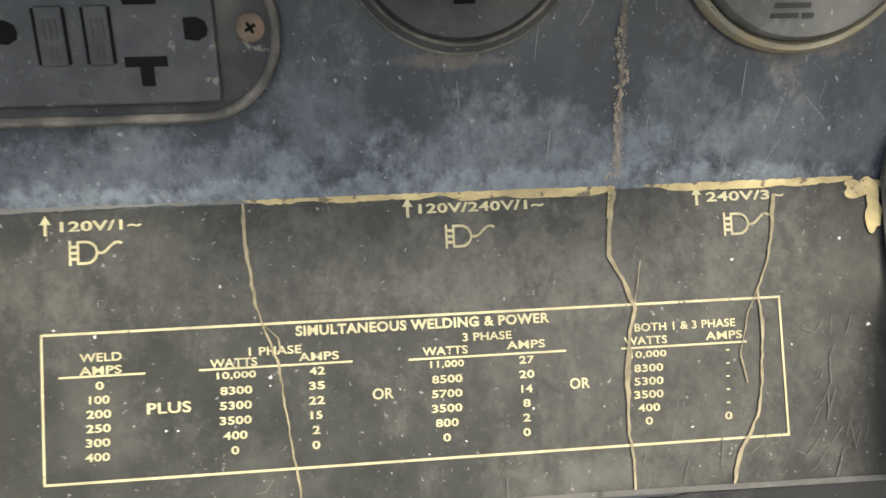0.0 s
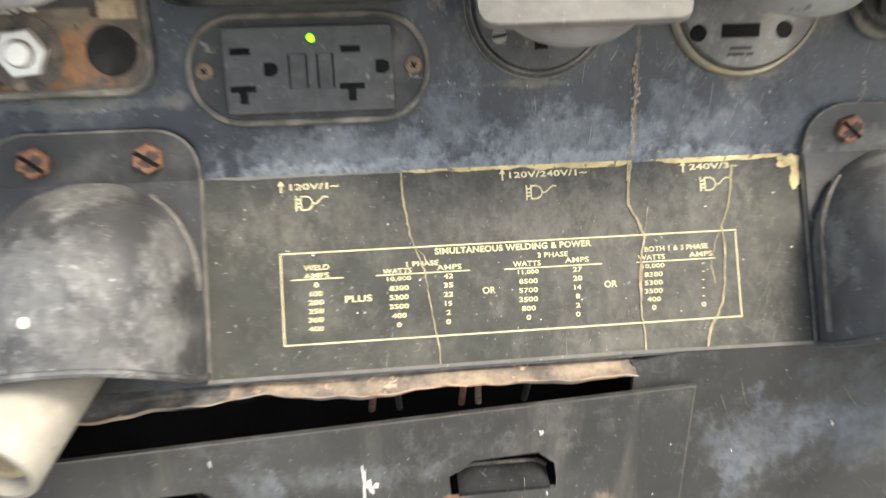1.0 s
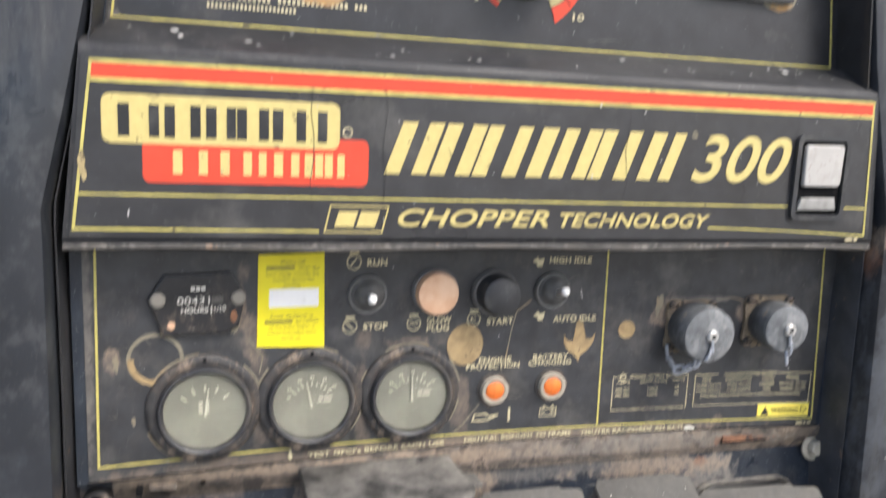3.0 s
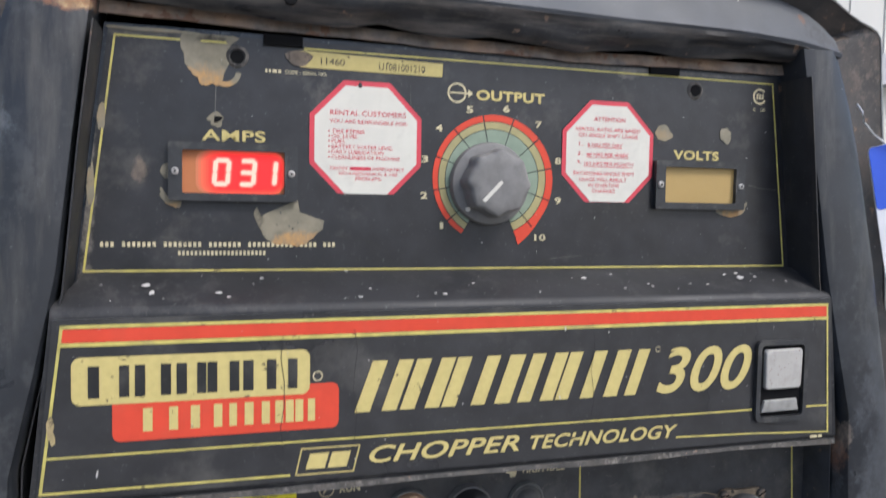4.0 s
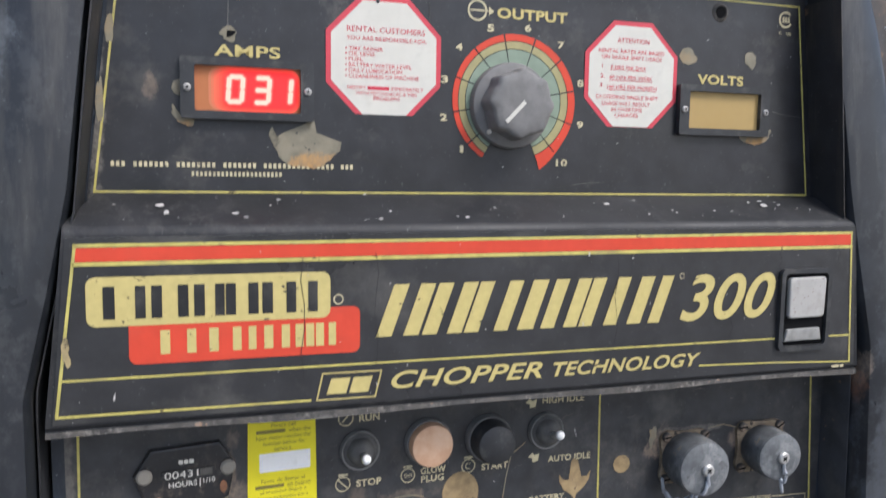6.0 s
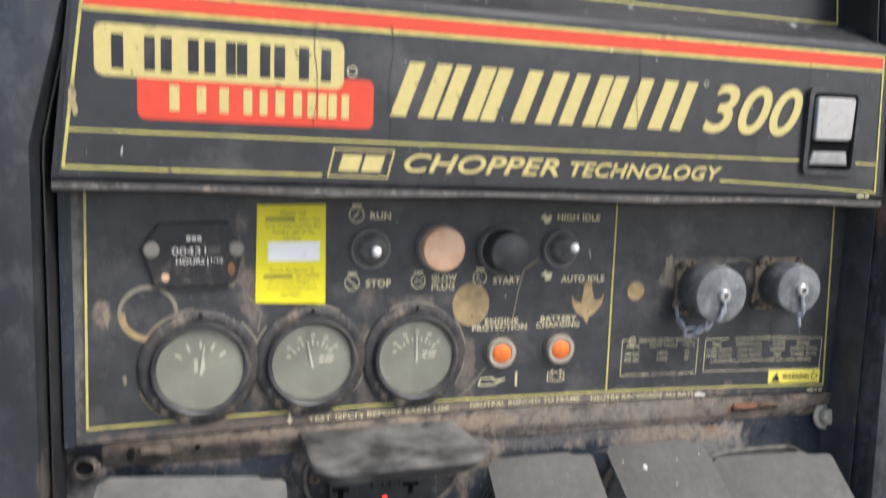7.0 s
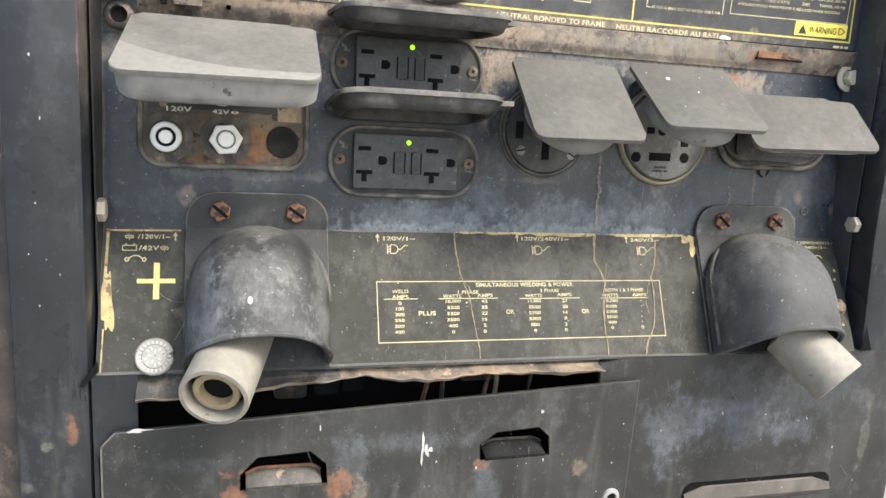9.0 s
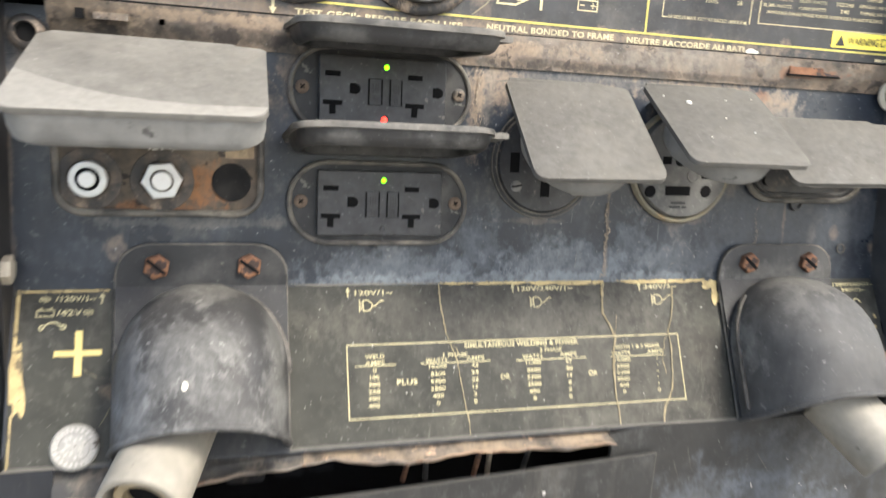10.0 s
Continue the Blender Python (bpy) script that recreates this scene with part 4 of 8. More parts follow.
part("border_line", ink_band("upper", [(-0.168, 0.9161), (-0.1550, 0.9161)], 0.0011, 0.0007), M_LINE, upper)
part("border_line", ink_band("upper", [(0.2142, 0.9160), (0.2274, 0.7886)], 0.0011), M_LINE, upper)
part("border_line", ink_band("upper", [(0.2274, 0.7886), (-0.2287, 0.7884)], 0.0011), M_LINE, upper)
part("border_line", ink_band("upper", [(-0.2287, 0.7884), (-0.2127, 0.9161)], 0.0011), M_LINE, upper)
write("upper", "AMPS", -0.1680, -0.1332, 0.8613, 0.8675, M_YELLOW, upper, 0.018)
write("upper", "VOLTS", 0.1354, 0.1713, 0.8609, 0.8672, M_YELLOW, upper, 0.034)
write("upper", "OUTPUT", -0.0059, 0.0402, 0.8927, 0.8990, M_YELLOW, upper, 0.034)
bm = ink_ring("upper", -0.0185, 0.8964, 0.0050, 0.0062, 0, 360, 28)
ink_band("upper", [(-0.0225, 0.8964), (-0.0095, 0.8964)], 0.0009, INK_H, bm)
ink_poly("upper", [[(-0.0112, 0.8988), (-0.0078, 0.8964), (-0.0112, 0.8940)]], INK_H, bm)
part("output_symbol", bm, M_CREAM, upper)
for t, x, z in (("1", -0.0275, 0.8148), ("2", -0.0389, 0.8331), ("3", -0.0386, 0.8552), ("4", -0.0297, 0.8744), ("5", -0.0100, 0.8866), ("6", 0.0142, 0.8882), ("7", 0.0364, 0.8794), ("8", 0.0502, 0.8570), ("9", 0.0505, 0.8315), ("10", 0.0384, 0.8078)):
    write_mid("upper", t, x, z, 0.0042, 0.0078 if t == "10" else (0.0022 if t == "1" else 0.0044), M_CREAM, upper, bold=0.03)
# ring scale round the knob
DX, DZ = 0.0064, 0.8441
CUTS = [239, 221] + [221 - 29.95 * k for k in range(1, 10)] + [-67.6]


def band_radius(k, a):
    """The k-th edge of the ring scale at an angle in degrees; the bands widen clockwise."""
    f = (239 - a) / 306.6
    return (0.0403, 0.0369 - 0.0022 * f, 0.0326 - 0.0032 * f, 0.0205)[k]


for k, m in enumerate((M_RED, M_OLIVE, M_GREEN)):
    for a, b in zip(CUTS, CUTS[1:]):
        turns = [a - 0.7 + (b - a + 1.4) * i / 8 for i in range(9)]
        rim_out = [(DX + (band_radius(k, q) - 0.0003) * math.cos(radians(q)), DZ + (band_radius(k, q) - 0.0003) * math.sin(radians(q))) for q in turns]
        rim_in = [(DX + (band_radius(k + 1, q) + 0.0002) * math.cos(radians(q)), DZ + (band_radius(k + 1, q) + 0.0002) * math.sin(radians(q))) for q in turns]
        bm = bmesh.new()
        for i in range(8):
            ink_poly("upper", [[rim_out[i], rim_out[i + 1], rim_in[i + 1], rim_in[i]]], 0.0004, bm)
        part("scale_segment", bm, m, upper)
tail = [(radians(-36 - 31.6 * k / 10), 0.0400 + 0.0042 * (k / 10) ** 1.4) for k in range(11)]
part("scale_tail", ink_poly("upper", [[(DX + q * math.cos(a), DZ + q * math.sin(a)) for a, q in tail] + [(DX + 0.0398 * math.cos(a), DZ + 0.0398 * math.sin(a)) for a, q in reversed(tail[1:])]], 0.0004), M_RED, upper)
# maker's lines, as plain blocks
def word_blocks(cx, z, counts, wide, gap, space, cap):
    """A line of small plain blocks, in groups of the given counts."""
    total = sum(counts) * (wide + gap) - gap + (len(counts) - 1) * space
    x, bm = cx - total / 2, bmesh.new()
    for k in counts:
        for _ in range(k):
            ink_poly("upper", [rect(x, x + wide, z - cap / 2, z + cap / 2)], INK_H, bm)
            x += wide + gap
        x += space
    part("unread_line", bm, M_CREAM, upper)


word_blocks(-0.1568, 0.8030, (3, 7, 8, 7, 10, 4, 3), 0.0016, 0.0010, 0.0032, 0.0026)
word_blocks(-0.1568, 0.7982, (22,), 0.0013, 0.0009, 0, 0.0024)
part("approval_mark", ink_ring("upper", 0.2037, 0.9068, 0.0042, 0.0056, 40, 330, 24), M_CREAM, upper)
bars("upper", 0.2040, 0.9068, [0.0016, 0.0016, 0.0016], 0.0038, 0.0005, M_CREAM, upper)
write("upper", "C", 0.1987, 0.2005, 0.8966, 0.8988, M_CREAM, upper, 0.01)
write("upper", "US", 0.2047, 0.2085, 0.8966, 0.8988, M_CREAM, upper, 0.01)
write("upper", "CODE - SERIAL NO.", -0.1225, -0.0985, 0.9012, 0.9032, M_CREAM, upper, 0.01)
bars("upper", -0.1290, 0.9022, [0.0012, 0.0012, 0.0025, 0.0016], 0.0018, 0.0008, M_CREAM, upper)
def scab(panel, cx, cz, rx, rz, a0, a1, corners, seed):
    """A bared patch with one ragged round side and straight torn sides."""
    r = random.Random(seed)
    pts = []
    for i in range(25):
        a = radians(a0 + (a1 - a0) * i / 24)
        q = 1 + r.uniform(-0.035, 0.035) + 0.03 * math.sin(i * 0.9 + seed)
        pts.append((cx + rx * q * math.cos(a), cz + rz * q * math.sin(a)))
    return ink_poly(panel, [pts + list(corners)], 0.00045)


part("bared_patch", scab("upper", -0.1610, 0.9150, 0.0178, 0.0235, 165, 282, ((-0.1560, 0.8990), (-0.1530, 0.9050), (-0.1545, 0.9099), (-0.1524, 0.9150), (-0.1475, 0.9189), (-0.1510, 0.9200), (-0.1764, 0.9200)), 11), M_BARED, upper, "ochre-edged patch of bared backing")
part("bared_patch", ink_ring("upper", -0.1560, 0.9010, 0.0065, 0.0095, 262, 352, 10, 0.00045), M_BARED, upper)
part("bared_patch", scab("upper", -0.1190, 0.8200, 0.0200, 0.0180, 165, 350, ((-0.1055, 0.8190), (-0.1136, 0.8218), (-0.1150, 0.8290), (-0.1233, 0.8251), (-0.1322, 0.8212), (-0.1354, 0.8190)), 12), M_BARED, upper, "ochre-edged patch of bared backing")
part("bared_patch", scab("upper", 0.1815, 0.8310, 0.0135, 0.0085, 205, 375, ((0.1887, 0.8278),), 18), M_BARED, upper)
part("bared_patch", scab("upper", -0.1800, 0.8320, 0.0100, 0.0085, 160, 275, ((-0.1785, 0.8270), (-0.1850, 0.8280)), 14), M_BARED, upper)
part("bared_patch", scab("upper", -0.1850, 0.8437, 0.0048, 0.0044, 95, 265, (), 15), M_BARED, upper)
part("bared_patch", blot("upper", -0.1604, 0.8733, 0.0046, 0.0036, 24, 0.3), M_BARED, upper)
part("torn_hole", ink_poly("upper", [[(-0.1616, 0.8712), (-0.1596, 0.8716), (-0.1572, 0.8732), (-0.1568, 0.8748), (-0.1612, 0.8750)]], 0.0007), M_DARK, upper)
for x, z, rx, rz, s, m in ((0.1274, 0.8781, 0.0058, 0.0058, 16, M_TAN), (0.1764, 0.8785, 0.0046, 0.0052, 17, M_TAN), (-0.2195, 0.872, 0.0022, 0.007, 20, M_TAN), (-0.225, 0.835, 0.0018, 0.012, 21, M_TAN)):
    part("bared_patch", blot("upper", x, z, rx, rz, s, 0.2), m, upper)
for pts in (((-0.092, 0.8075), (-0.075, 0.806), (-0.066, 0.801)), ((-0.1605, 0.8755), (-0.1608, 0.8790), (-0.1604, 0.8915)), ((-0.0480, 0.8990), (-0.0478, 0.8840), (-0.0484, 0.8700)), ((-0.190, 0.8075), (-0.181, 0.8060), (-0.176, 0.8030)), ((0.196, 0.845), (0.205, 0.843), (0.219, 0.842)), ((0.036, 0.7925), (0.052, 0.795), (0.085, 0.797))):
    part("crack", ink_band("upper", pts, 0.0004, 0.0005), M_FLAP, upper)
for x, z, r in ((-0.1489, 0.9088, 0.0037), (0.1512, 0.9078, 0.0036)):
    part("hole_ring", turned([(r * 1.75, 0.0), (r * 1.55, -0.0008), (r * 1.22, -0.0012), (r * 1.02, 0.0004)], 24, lambda a, q: 1 + 0.03 * math.sin(3 * a + 40 * x)), M_GRIT, upper, "", True, Matrix.Translation(on("upper", x, z)))
    part("hole", shape(disc(0, 0, r, 20), -0.0009, 0.0), M_DARK, upper, "", False, Matrix.Translation(on("upper", x, z)))
for x in (-0.1235, 0.1265):
    part("notch", shape(rect(x - 0.011, x + 0.011, 0.9165, 0.9225), 0.0105, 0.0135), M_DARK, upper)
tagged(part("paint_fleck", flecks("upper", 40, -0.21, 0.21, 0.79, 0.915, 21, 0.00015, 0.0005, 0.0006, 0.1), M_FLECK, upper), kind="stuff")

# ---- name panel: a hinged door standing proud ----
def name_outline():
    return [(-0.2500, 0.6725), (0.2478, 0.6735), (0.2405, 0.7715), (-0.2400, 0.7695)]


(bl, br, tr, tl) = name_outline()
rows = []
for i in range(41):
    f = i / 40
    xb, xt, xk = bl[0] + (br[0] - bl[0]) * f, tl[0] + (tr[0] - tl[0]) * f, -0.2285 + 0.4630 * f
    dz = 0.0008 * math.sin(f * 17)
    rows.append([(xb * 0.996, 0.004, 0.6684), (xb * 0.999, -0.0195, 0.6676 + dz), (xb, -0.0232, 0.6692 + dz), (xb, -0.0225, 0.6730), (xb, deep("name", 0, 0.6735) + 0.0008, 0.6745),
                 ((xb + xt) / 2, deep("name", 0, 0.72) + 0.0008, 0.7215), (xt, deep("name", 0, 0.768) + 0.0008, 0.7680), (xt, -0.0215, 0.7712), (xt, -0.0180, 0.7735), (xk, 0.006, 0.7868), (xk, 0.012, 0.7875)])
name_panel = part("name_panel", thick(sheet(rows), 0.0018), M_NAMECASE, welder, "black hinged name panel with a dusty sloping top", True)
for side, k in ((-1, 0), (1, -1)):
    r = rows[k]
    part("end_cheek", sheet([[p for p in r[1:6]], [(p[0], 0.010, p[2]) for p in r[1:6]]]), M_CASE, name_panel)
    part("end_cheek", sheet([[p for p in r[5:10]], [(p[0], 0.010, p[2]) for p in r[5:10]]]), M_CASE, name_panel)
part("dirty_edge", thick(sheet([[(r[1][0], r[1][1] - 0.0009, r[1][2] + 0.0004), (r[2][0], r[2][1] - 0.0009, r[2][2]), (r[3][0], r[3][1] - 0.0010, r[3][2] - 0.0008)] for r in rows]), 0.0006), M_GRIT, name_panel, "grimy bare lower edge")
part("label_film", plate("name", [(-0.2465, 0.6760), (0.2440, 0.6755), (0.2385, 0.7690), (-0.2385, 0.7672)], 0.0006, 0.0), M_NAMEFILM, name_panel, "glossy black label film")
B_TL, B_TR, B_BR, B_BL = (-0.2343, 0.7634), (0.2359, 0.7648), (0.2395, 0.6778), (-0.2445, 0.6800)
part("red_stripe", ink_poly("name", [[(-0.2343, 0.7555), (0.2362, 0.7568), (0.2359, 0.7640), (-0.2341, 0.7622)]]), M_RED, name_panel)
for pts, w in (((B_TL, B_TR), 0.0017), (((-0.2352, 0.7543), (0.2362, 0.7556)), 0.0020), ((B_TL, B_BL), 0.0014), ((B_TR, B_BR), 0.0012), (((-0.2421, 0.6977), (0.1770, 0.6966)), 0.0011), (((0.2205, 0.6962), (0.2388, 0.6960)), 0.0011), ((B_BL, (-0.1225, 0.6792)), 0.0012), (((0.1205, 0.6825), (0.178, 0.6808)), 0.0010), (((0.178, 0.6808), (0.2395, 0.6778)), 0.0010)):
    part("border_line", ink_band("name", pts, w, 0.0004), M_LINE, name_panel)
part("logo_plate", ink_poly("name", [rounded(-0.2301, -0.1116, 0.7235, 0.7480, 0.0045)], 0.0006), M_YELLOW, name_panel, "pale yellow logo block")
part("logo_plate", ink_poly("name", [rounded(-0.2112, -0.0957, 0.7040, 0.7290, 0.0040)], 0.0004), M_RED, name_panel, "red logo block")
def stems(spans, x0, per, z, cap, material, lean=0.0, h=0.0008):
    """Upright plain bars standing where a wordmark has its weight: spans of (start, width) in steps of per from x0."""
    bm = bmesh.new()
    for a, w in spans:
        xa, xb, k = x0 + a * per, x0 + (a + w) * per, lean * cap / 2
        ink_poly("name", [[(xa - k, z - cap / 2), (xb - k, z - cap / 2), (xb + k, z + cap / 2), (xa + k, z + cap / 2)]], h, bm)
    return part("logo_bar", bm, material, name_panel)


stems(((43, 30), (125, 27), (167, 28), (237, 28), (280, 29), (337, 26), (366, 28), (429, 28), (468, 30), (537, 28), (600, 28)), -0.2301, 0.000178, 0.7352, 0.0162, M_FILM)
stems(((82, 26), (153, 25), (213, 26), (278, 24), (322, 22), (366, 26), (416, 24), (456, 24), (487, 24), (516, 24), (554, 22)), -0.2112, 0.000178, 0.7147, 0.0122, M_YELLOW, 0, 0.0006)
part("logo_ring", ink_ring("name", -0.1073, 0.7330, 0.0021, 0.0028, 0, 360, 18, 0.0005), M_CREAM, name_panel)
part("logo_ring", ink_ring("name", 0.1055, 0.7395, 0.0014, 0.0019, 0, 360, 16, 0.0005), M_CREAM, name_panel)
stems(((3, 13), (26, 13), (42, 13), (64, 13), (79, 13), (106, 13), (128, 15), (150, 13), (172, 13), (187, 13), (212, 13), (236, 14), (258, 12)), -0.0838, 0.000662, 0.7257, 0.0285, M_YELLOW, 0.36, 0.0005)
write("name", "300", 0.1048, 0.1760, 0.7110, 0.7402, M_YELLOW, name_panel, 0.018, 0.34, 0.0005)
bm = ink_band("name", [(-0.1190, 0.6790), (-0.0873, 0.6788), (-0.0838, 0.6930), (-0.1158, 0.6932)], 0.0008, 0.0005, None, True)
part("logo_frame", bm, M_YELLOW, name_panel)
bars("name", -0.1012, 0.6860, [0.0105, 0.0105], 0.0085, 0.0016, M_YELLOW, name_panel, 0.3, 0.0005, "logo_bar")
write("name", "CHOPPER", -0.0783, 0.0125, 0.6822, 0.6920, M_YELLOW, name_panel, 0.018, 0.30, 0.0005)
write("name", "TECHNOLOGY", 0.0195, 0.1212, 0.6824, 0.6908, M_YELLOW, name_panel, 0.022, 0.30, 0.0005)
bars("name", 0.2300, 0.6752, [0.006, 0.003], 0.0018, 0.001, M_CREAM, name_panel)
for x, lo, hi in ((-0.126, 0.681, 0.756), (-0.0867, 0.690, 0.758), (0.060, 0.700, 0.757), (0.1430, 0.694, 0.712), (0.179, 0.742, 0.757), (0.2260, 0.744, 0.757)):
    pts = [(x + 0.0012 * math.sin(k * 1.9 + x * 90), lo + (hi - lo) * k / 6) for k in range(7)]
    part("crease", ink_band("name", pts, 0.0003, 0.0009), M_COLLAR, name_panel)
tagged(part("paint_fleck", flecks("name", 45, -0.24, 0.24, 0.677, 0.766, 31, 0.0002, 0.0006, 0.0009), M_FLECK, name_panel), kind="stuff")
part("scuff", blot("name", -0.2395, 0.712, 0.0020, 0.0065, 5, 0.4, 24, 0.0008), M_CRACK, name_panel)
# paint specks on the sloping top
bm = bmesh.new()
r = random.Random(8)
for _ in range(60):
    x, f = r.uniform(-0.225, 0.22), r.random()
    s = 0.0002 + 0.0008 * r.random() ** 3
    if _ < 4:
        x, f, s = (-0.196, -0.193, 0.1793, 0.063)[_], (0.55, 0.30, 0.55, 0.62)[_], (0.0016, 0.0020, 0.0020, 0.0012)[_]
    base = Vector((x, -0.0180 + 0.024 * f, 0.7735 + 0.0133 * f)) + 0.0014 * Vector((0, -0.485, 0.875))
    k = r.uniform(0.8, 2.0)
    vs = []
    for i in range(9):
        a = 2 * math.pi * i / 9
        q = s * r.uniform(0.65, 1.2)
        vs.append(bm.verts.new(base + Vector((q * k * math.cos(a), 0.875 * q * math.sin(a), 0.485 * q * math.sin(a)))))
    bm.faces.new(vs)
tagged(part("paint_fleck", bm, M_FLECK, name_panel), kind="stuff")

# ---- control panel, bowed inwards by a knock ----
def bowed(x0, x1, z0, z1, h, back, n=40, top=None):
    rows = [[], [], [], []]
    for i in range(n + 1):
        x = x0 + (x1 - x0) * i / n
        for row, (z, hh) in zip(rows, ((z0, h - back), (z0, h), (z1, h), (z1, h - back))):
            row.append(on("control", x, z, hh))
    return sheet(rows)


control = part("control_panel", bowed(-0.2515, 0.2525, 0.5300, 0.6900, -0.0006, 0.004), M_OUTLET, welder, "black bowed control panel with worn label film")
part("label_film", bowed(-0.2455, 0.2490, 0.5312, 0.6880, 0.0, 0.0005), M_CTLFILM, control, "black label film")
for pts in (((-0.2388, 0.685), (-0.2402, 0.5400)), ((-0.2402, 0.5400), (0.2447, 0.5372)), ((0.2447, 0.5372), (0.2373, 0.685)), ((0.0738, 0.685), (0.0757, 0.5388))):
    part("border_line", ink_band("control", pts, 0.0012), M_LINE, control)
for t, x0, x1, z in (("RUN", -0.0883, -0.0757, 0.6523), ("STOP", -0.0899, -0.0743, 0.6122), ("GLOW", -0.0492, -0.0328, 0.6147), ("PLUG", -0.0490, -0.0340, 0.6095), ("START", -0.0088, 0.0095, 0.6126), ("HIGH IDLE", 0.0327, 0.0627, 0.6526), ("AUTO IDLE", 0.0377, 0.0686, 0.6130),
                     ("ENGINE", -0.0128, 0.0098, 0.5868), ("PROTECTION", -0.0212, 0.0159, 0.5827), ("BATTERY", 0.0251, 0.0506, 0.5873), ("CHARGING", 0.0222, 0.0529, 0.5834)):
    write("control", t, x0, x1, z, z + (0.0043 if z > 0.6 else 0.0036), M_CREAM, control, 0.03)


def engine_mark(x, z, kind):
    bm = ink_ring("control", x, z, 0.0040, 0.0047, 0, 360, 20)
    ink_band("control", [(x - 0.0022, z + 0.0056), (x + 0.0022, z + 0.0056)], 0.0014, INK_H, bm)
    if kind == 0:
        ink_band("control", [(x - 0.0018, z - 0.0018), (x + 0.0012, z + 0.0016)], 0.0009, INK_H, bm)
    elif kind == 1:
        ink_band("control", [(x - 0.0030, z + 0.0030), (x + 0.0030, z - 0.0030)], 0.0009, INK_H, bm)
    elif kind == 2:
        ink_ring("control", x - 0.0013, z, 0.0007, 0.0012, 0, 360, 12, INK_H, bm)
        ink_ring("control", x + 0.0015, z, 0.0007, 0.0012, 0, 360, 12, INK_H, bm)
    else:
        ink_ring("control", x, z, 0.0015, 0.0022, 40, 310, 12, INK_H, bm)
    part("engine_symbol", bm, M_CREAM, control)


for i, (x, z) in enumerate(((-0.0964, 0.6550), (-0.0981, 0.6150), (-0.0575, 0.6152), (-0.0177, 0.6166))):
    engine_mark(x, z, i)
for x, z in ((0.0248, 0.6540), (0.0275, 0.6177)):
    bm = ink_poly("control", [[(x - 0.004, z), (x - 0.001, z + 0.003), (x + 0.0005, z + 0.001), (x + 0.004, z + 0.002), (x + 0.003, z - 0.003), (x - 0.001, z - 0.0035), (x - 0.001, z - 0.001)]])
    part("idle_symbol", bm, M_CREAM, control)
bm = ink_band("control", [(-0.0152, 0.5472), (-0.0045, 0.5472), (0.0022, 0.5505), (-0.0035, 0.5498), (-0.0060, 0.5515), (-0.0140, 0.5515)], 0.0010, INK_H, None, True)
ink_poly("control", [rect(0.0096, 0.0112, 0.5455, 0.5548)], INK_H, bm)
part("oil_symbol", bm, M_CREAM, control)
bm = ink_band("control", [(0.0325, 0.5475), (0.0441, 0.5475), (0.0441, 0.5530), (0.0325, 0.5530)], 0.0007, INK_H, None, True)
for x in (0.0345, 0.0408):
    ink_poly("control", [rect(x, x + 0.0016, 0.5535, 0.5548)], INK_H, bm)
ink_band("control", [(0.0338, 0.5503), (0.0362, 0.5503)], 0.0006, INK_H, bm), ink_band("control", [(0.0402, 0.5503), (0.0428, 0.5503)], 0.0006, INK_H, bm), ink_band("control", [(0.0415, 0.5491), (0.0415, 0.5515)], 0.0006, INK_H, bm)
part("battery_symbol", bm, M_CREAM, control)
# rating tables
for x0, x1, z0, z1, gap in ((0.0852, 0.1424, 0.5484, 0.5728, (0.094, 0.138)), (0.1482, 0.2400, 0.5494, 0.5722, (0.166, 0.213))):
    bm = ink_band("control", [(gap[0], z1), (x0, z1), (x0, z0)], 0.0006)
    ink_band("control", [(x1, z0), (x1, z1), (gap[1], z1)], 0.0006, INK_H, bm)
    ink_band("control", [(x0, z0), (x0 + 0.003, z0)], 0.0006, INK_H, bm) if x0 < 0.1 else ink_band("control", [(x0, z0), (x1, z0)], 0.0006, INK_H, bm)
    part("table_frame", bm, M_CREAM, control)
part("output_symbol", ink_ring("control", 0.0925, 0.5725, 0.0018, 0.0026, 0, 360, 16), M_CREAM, control)
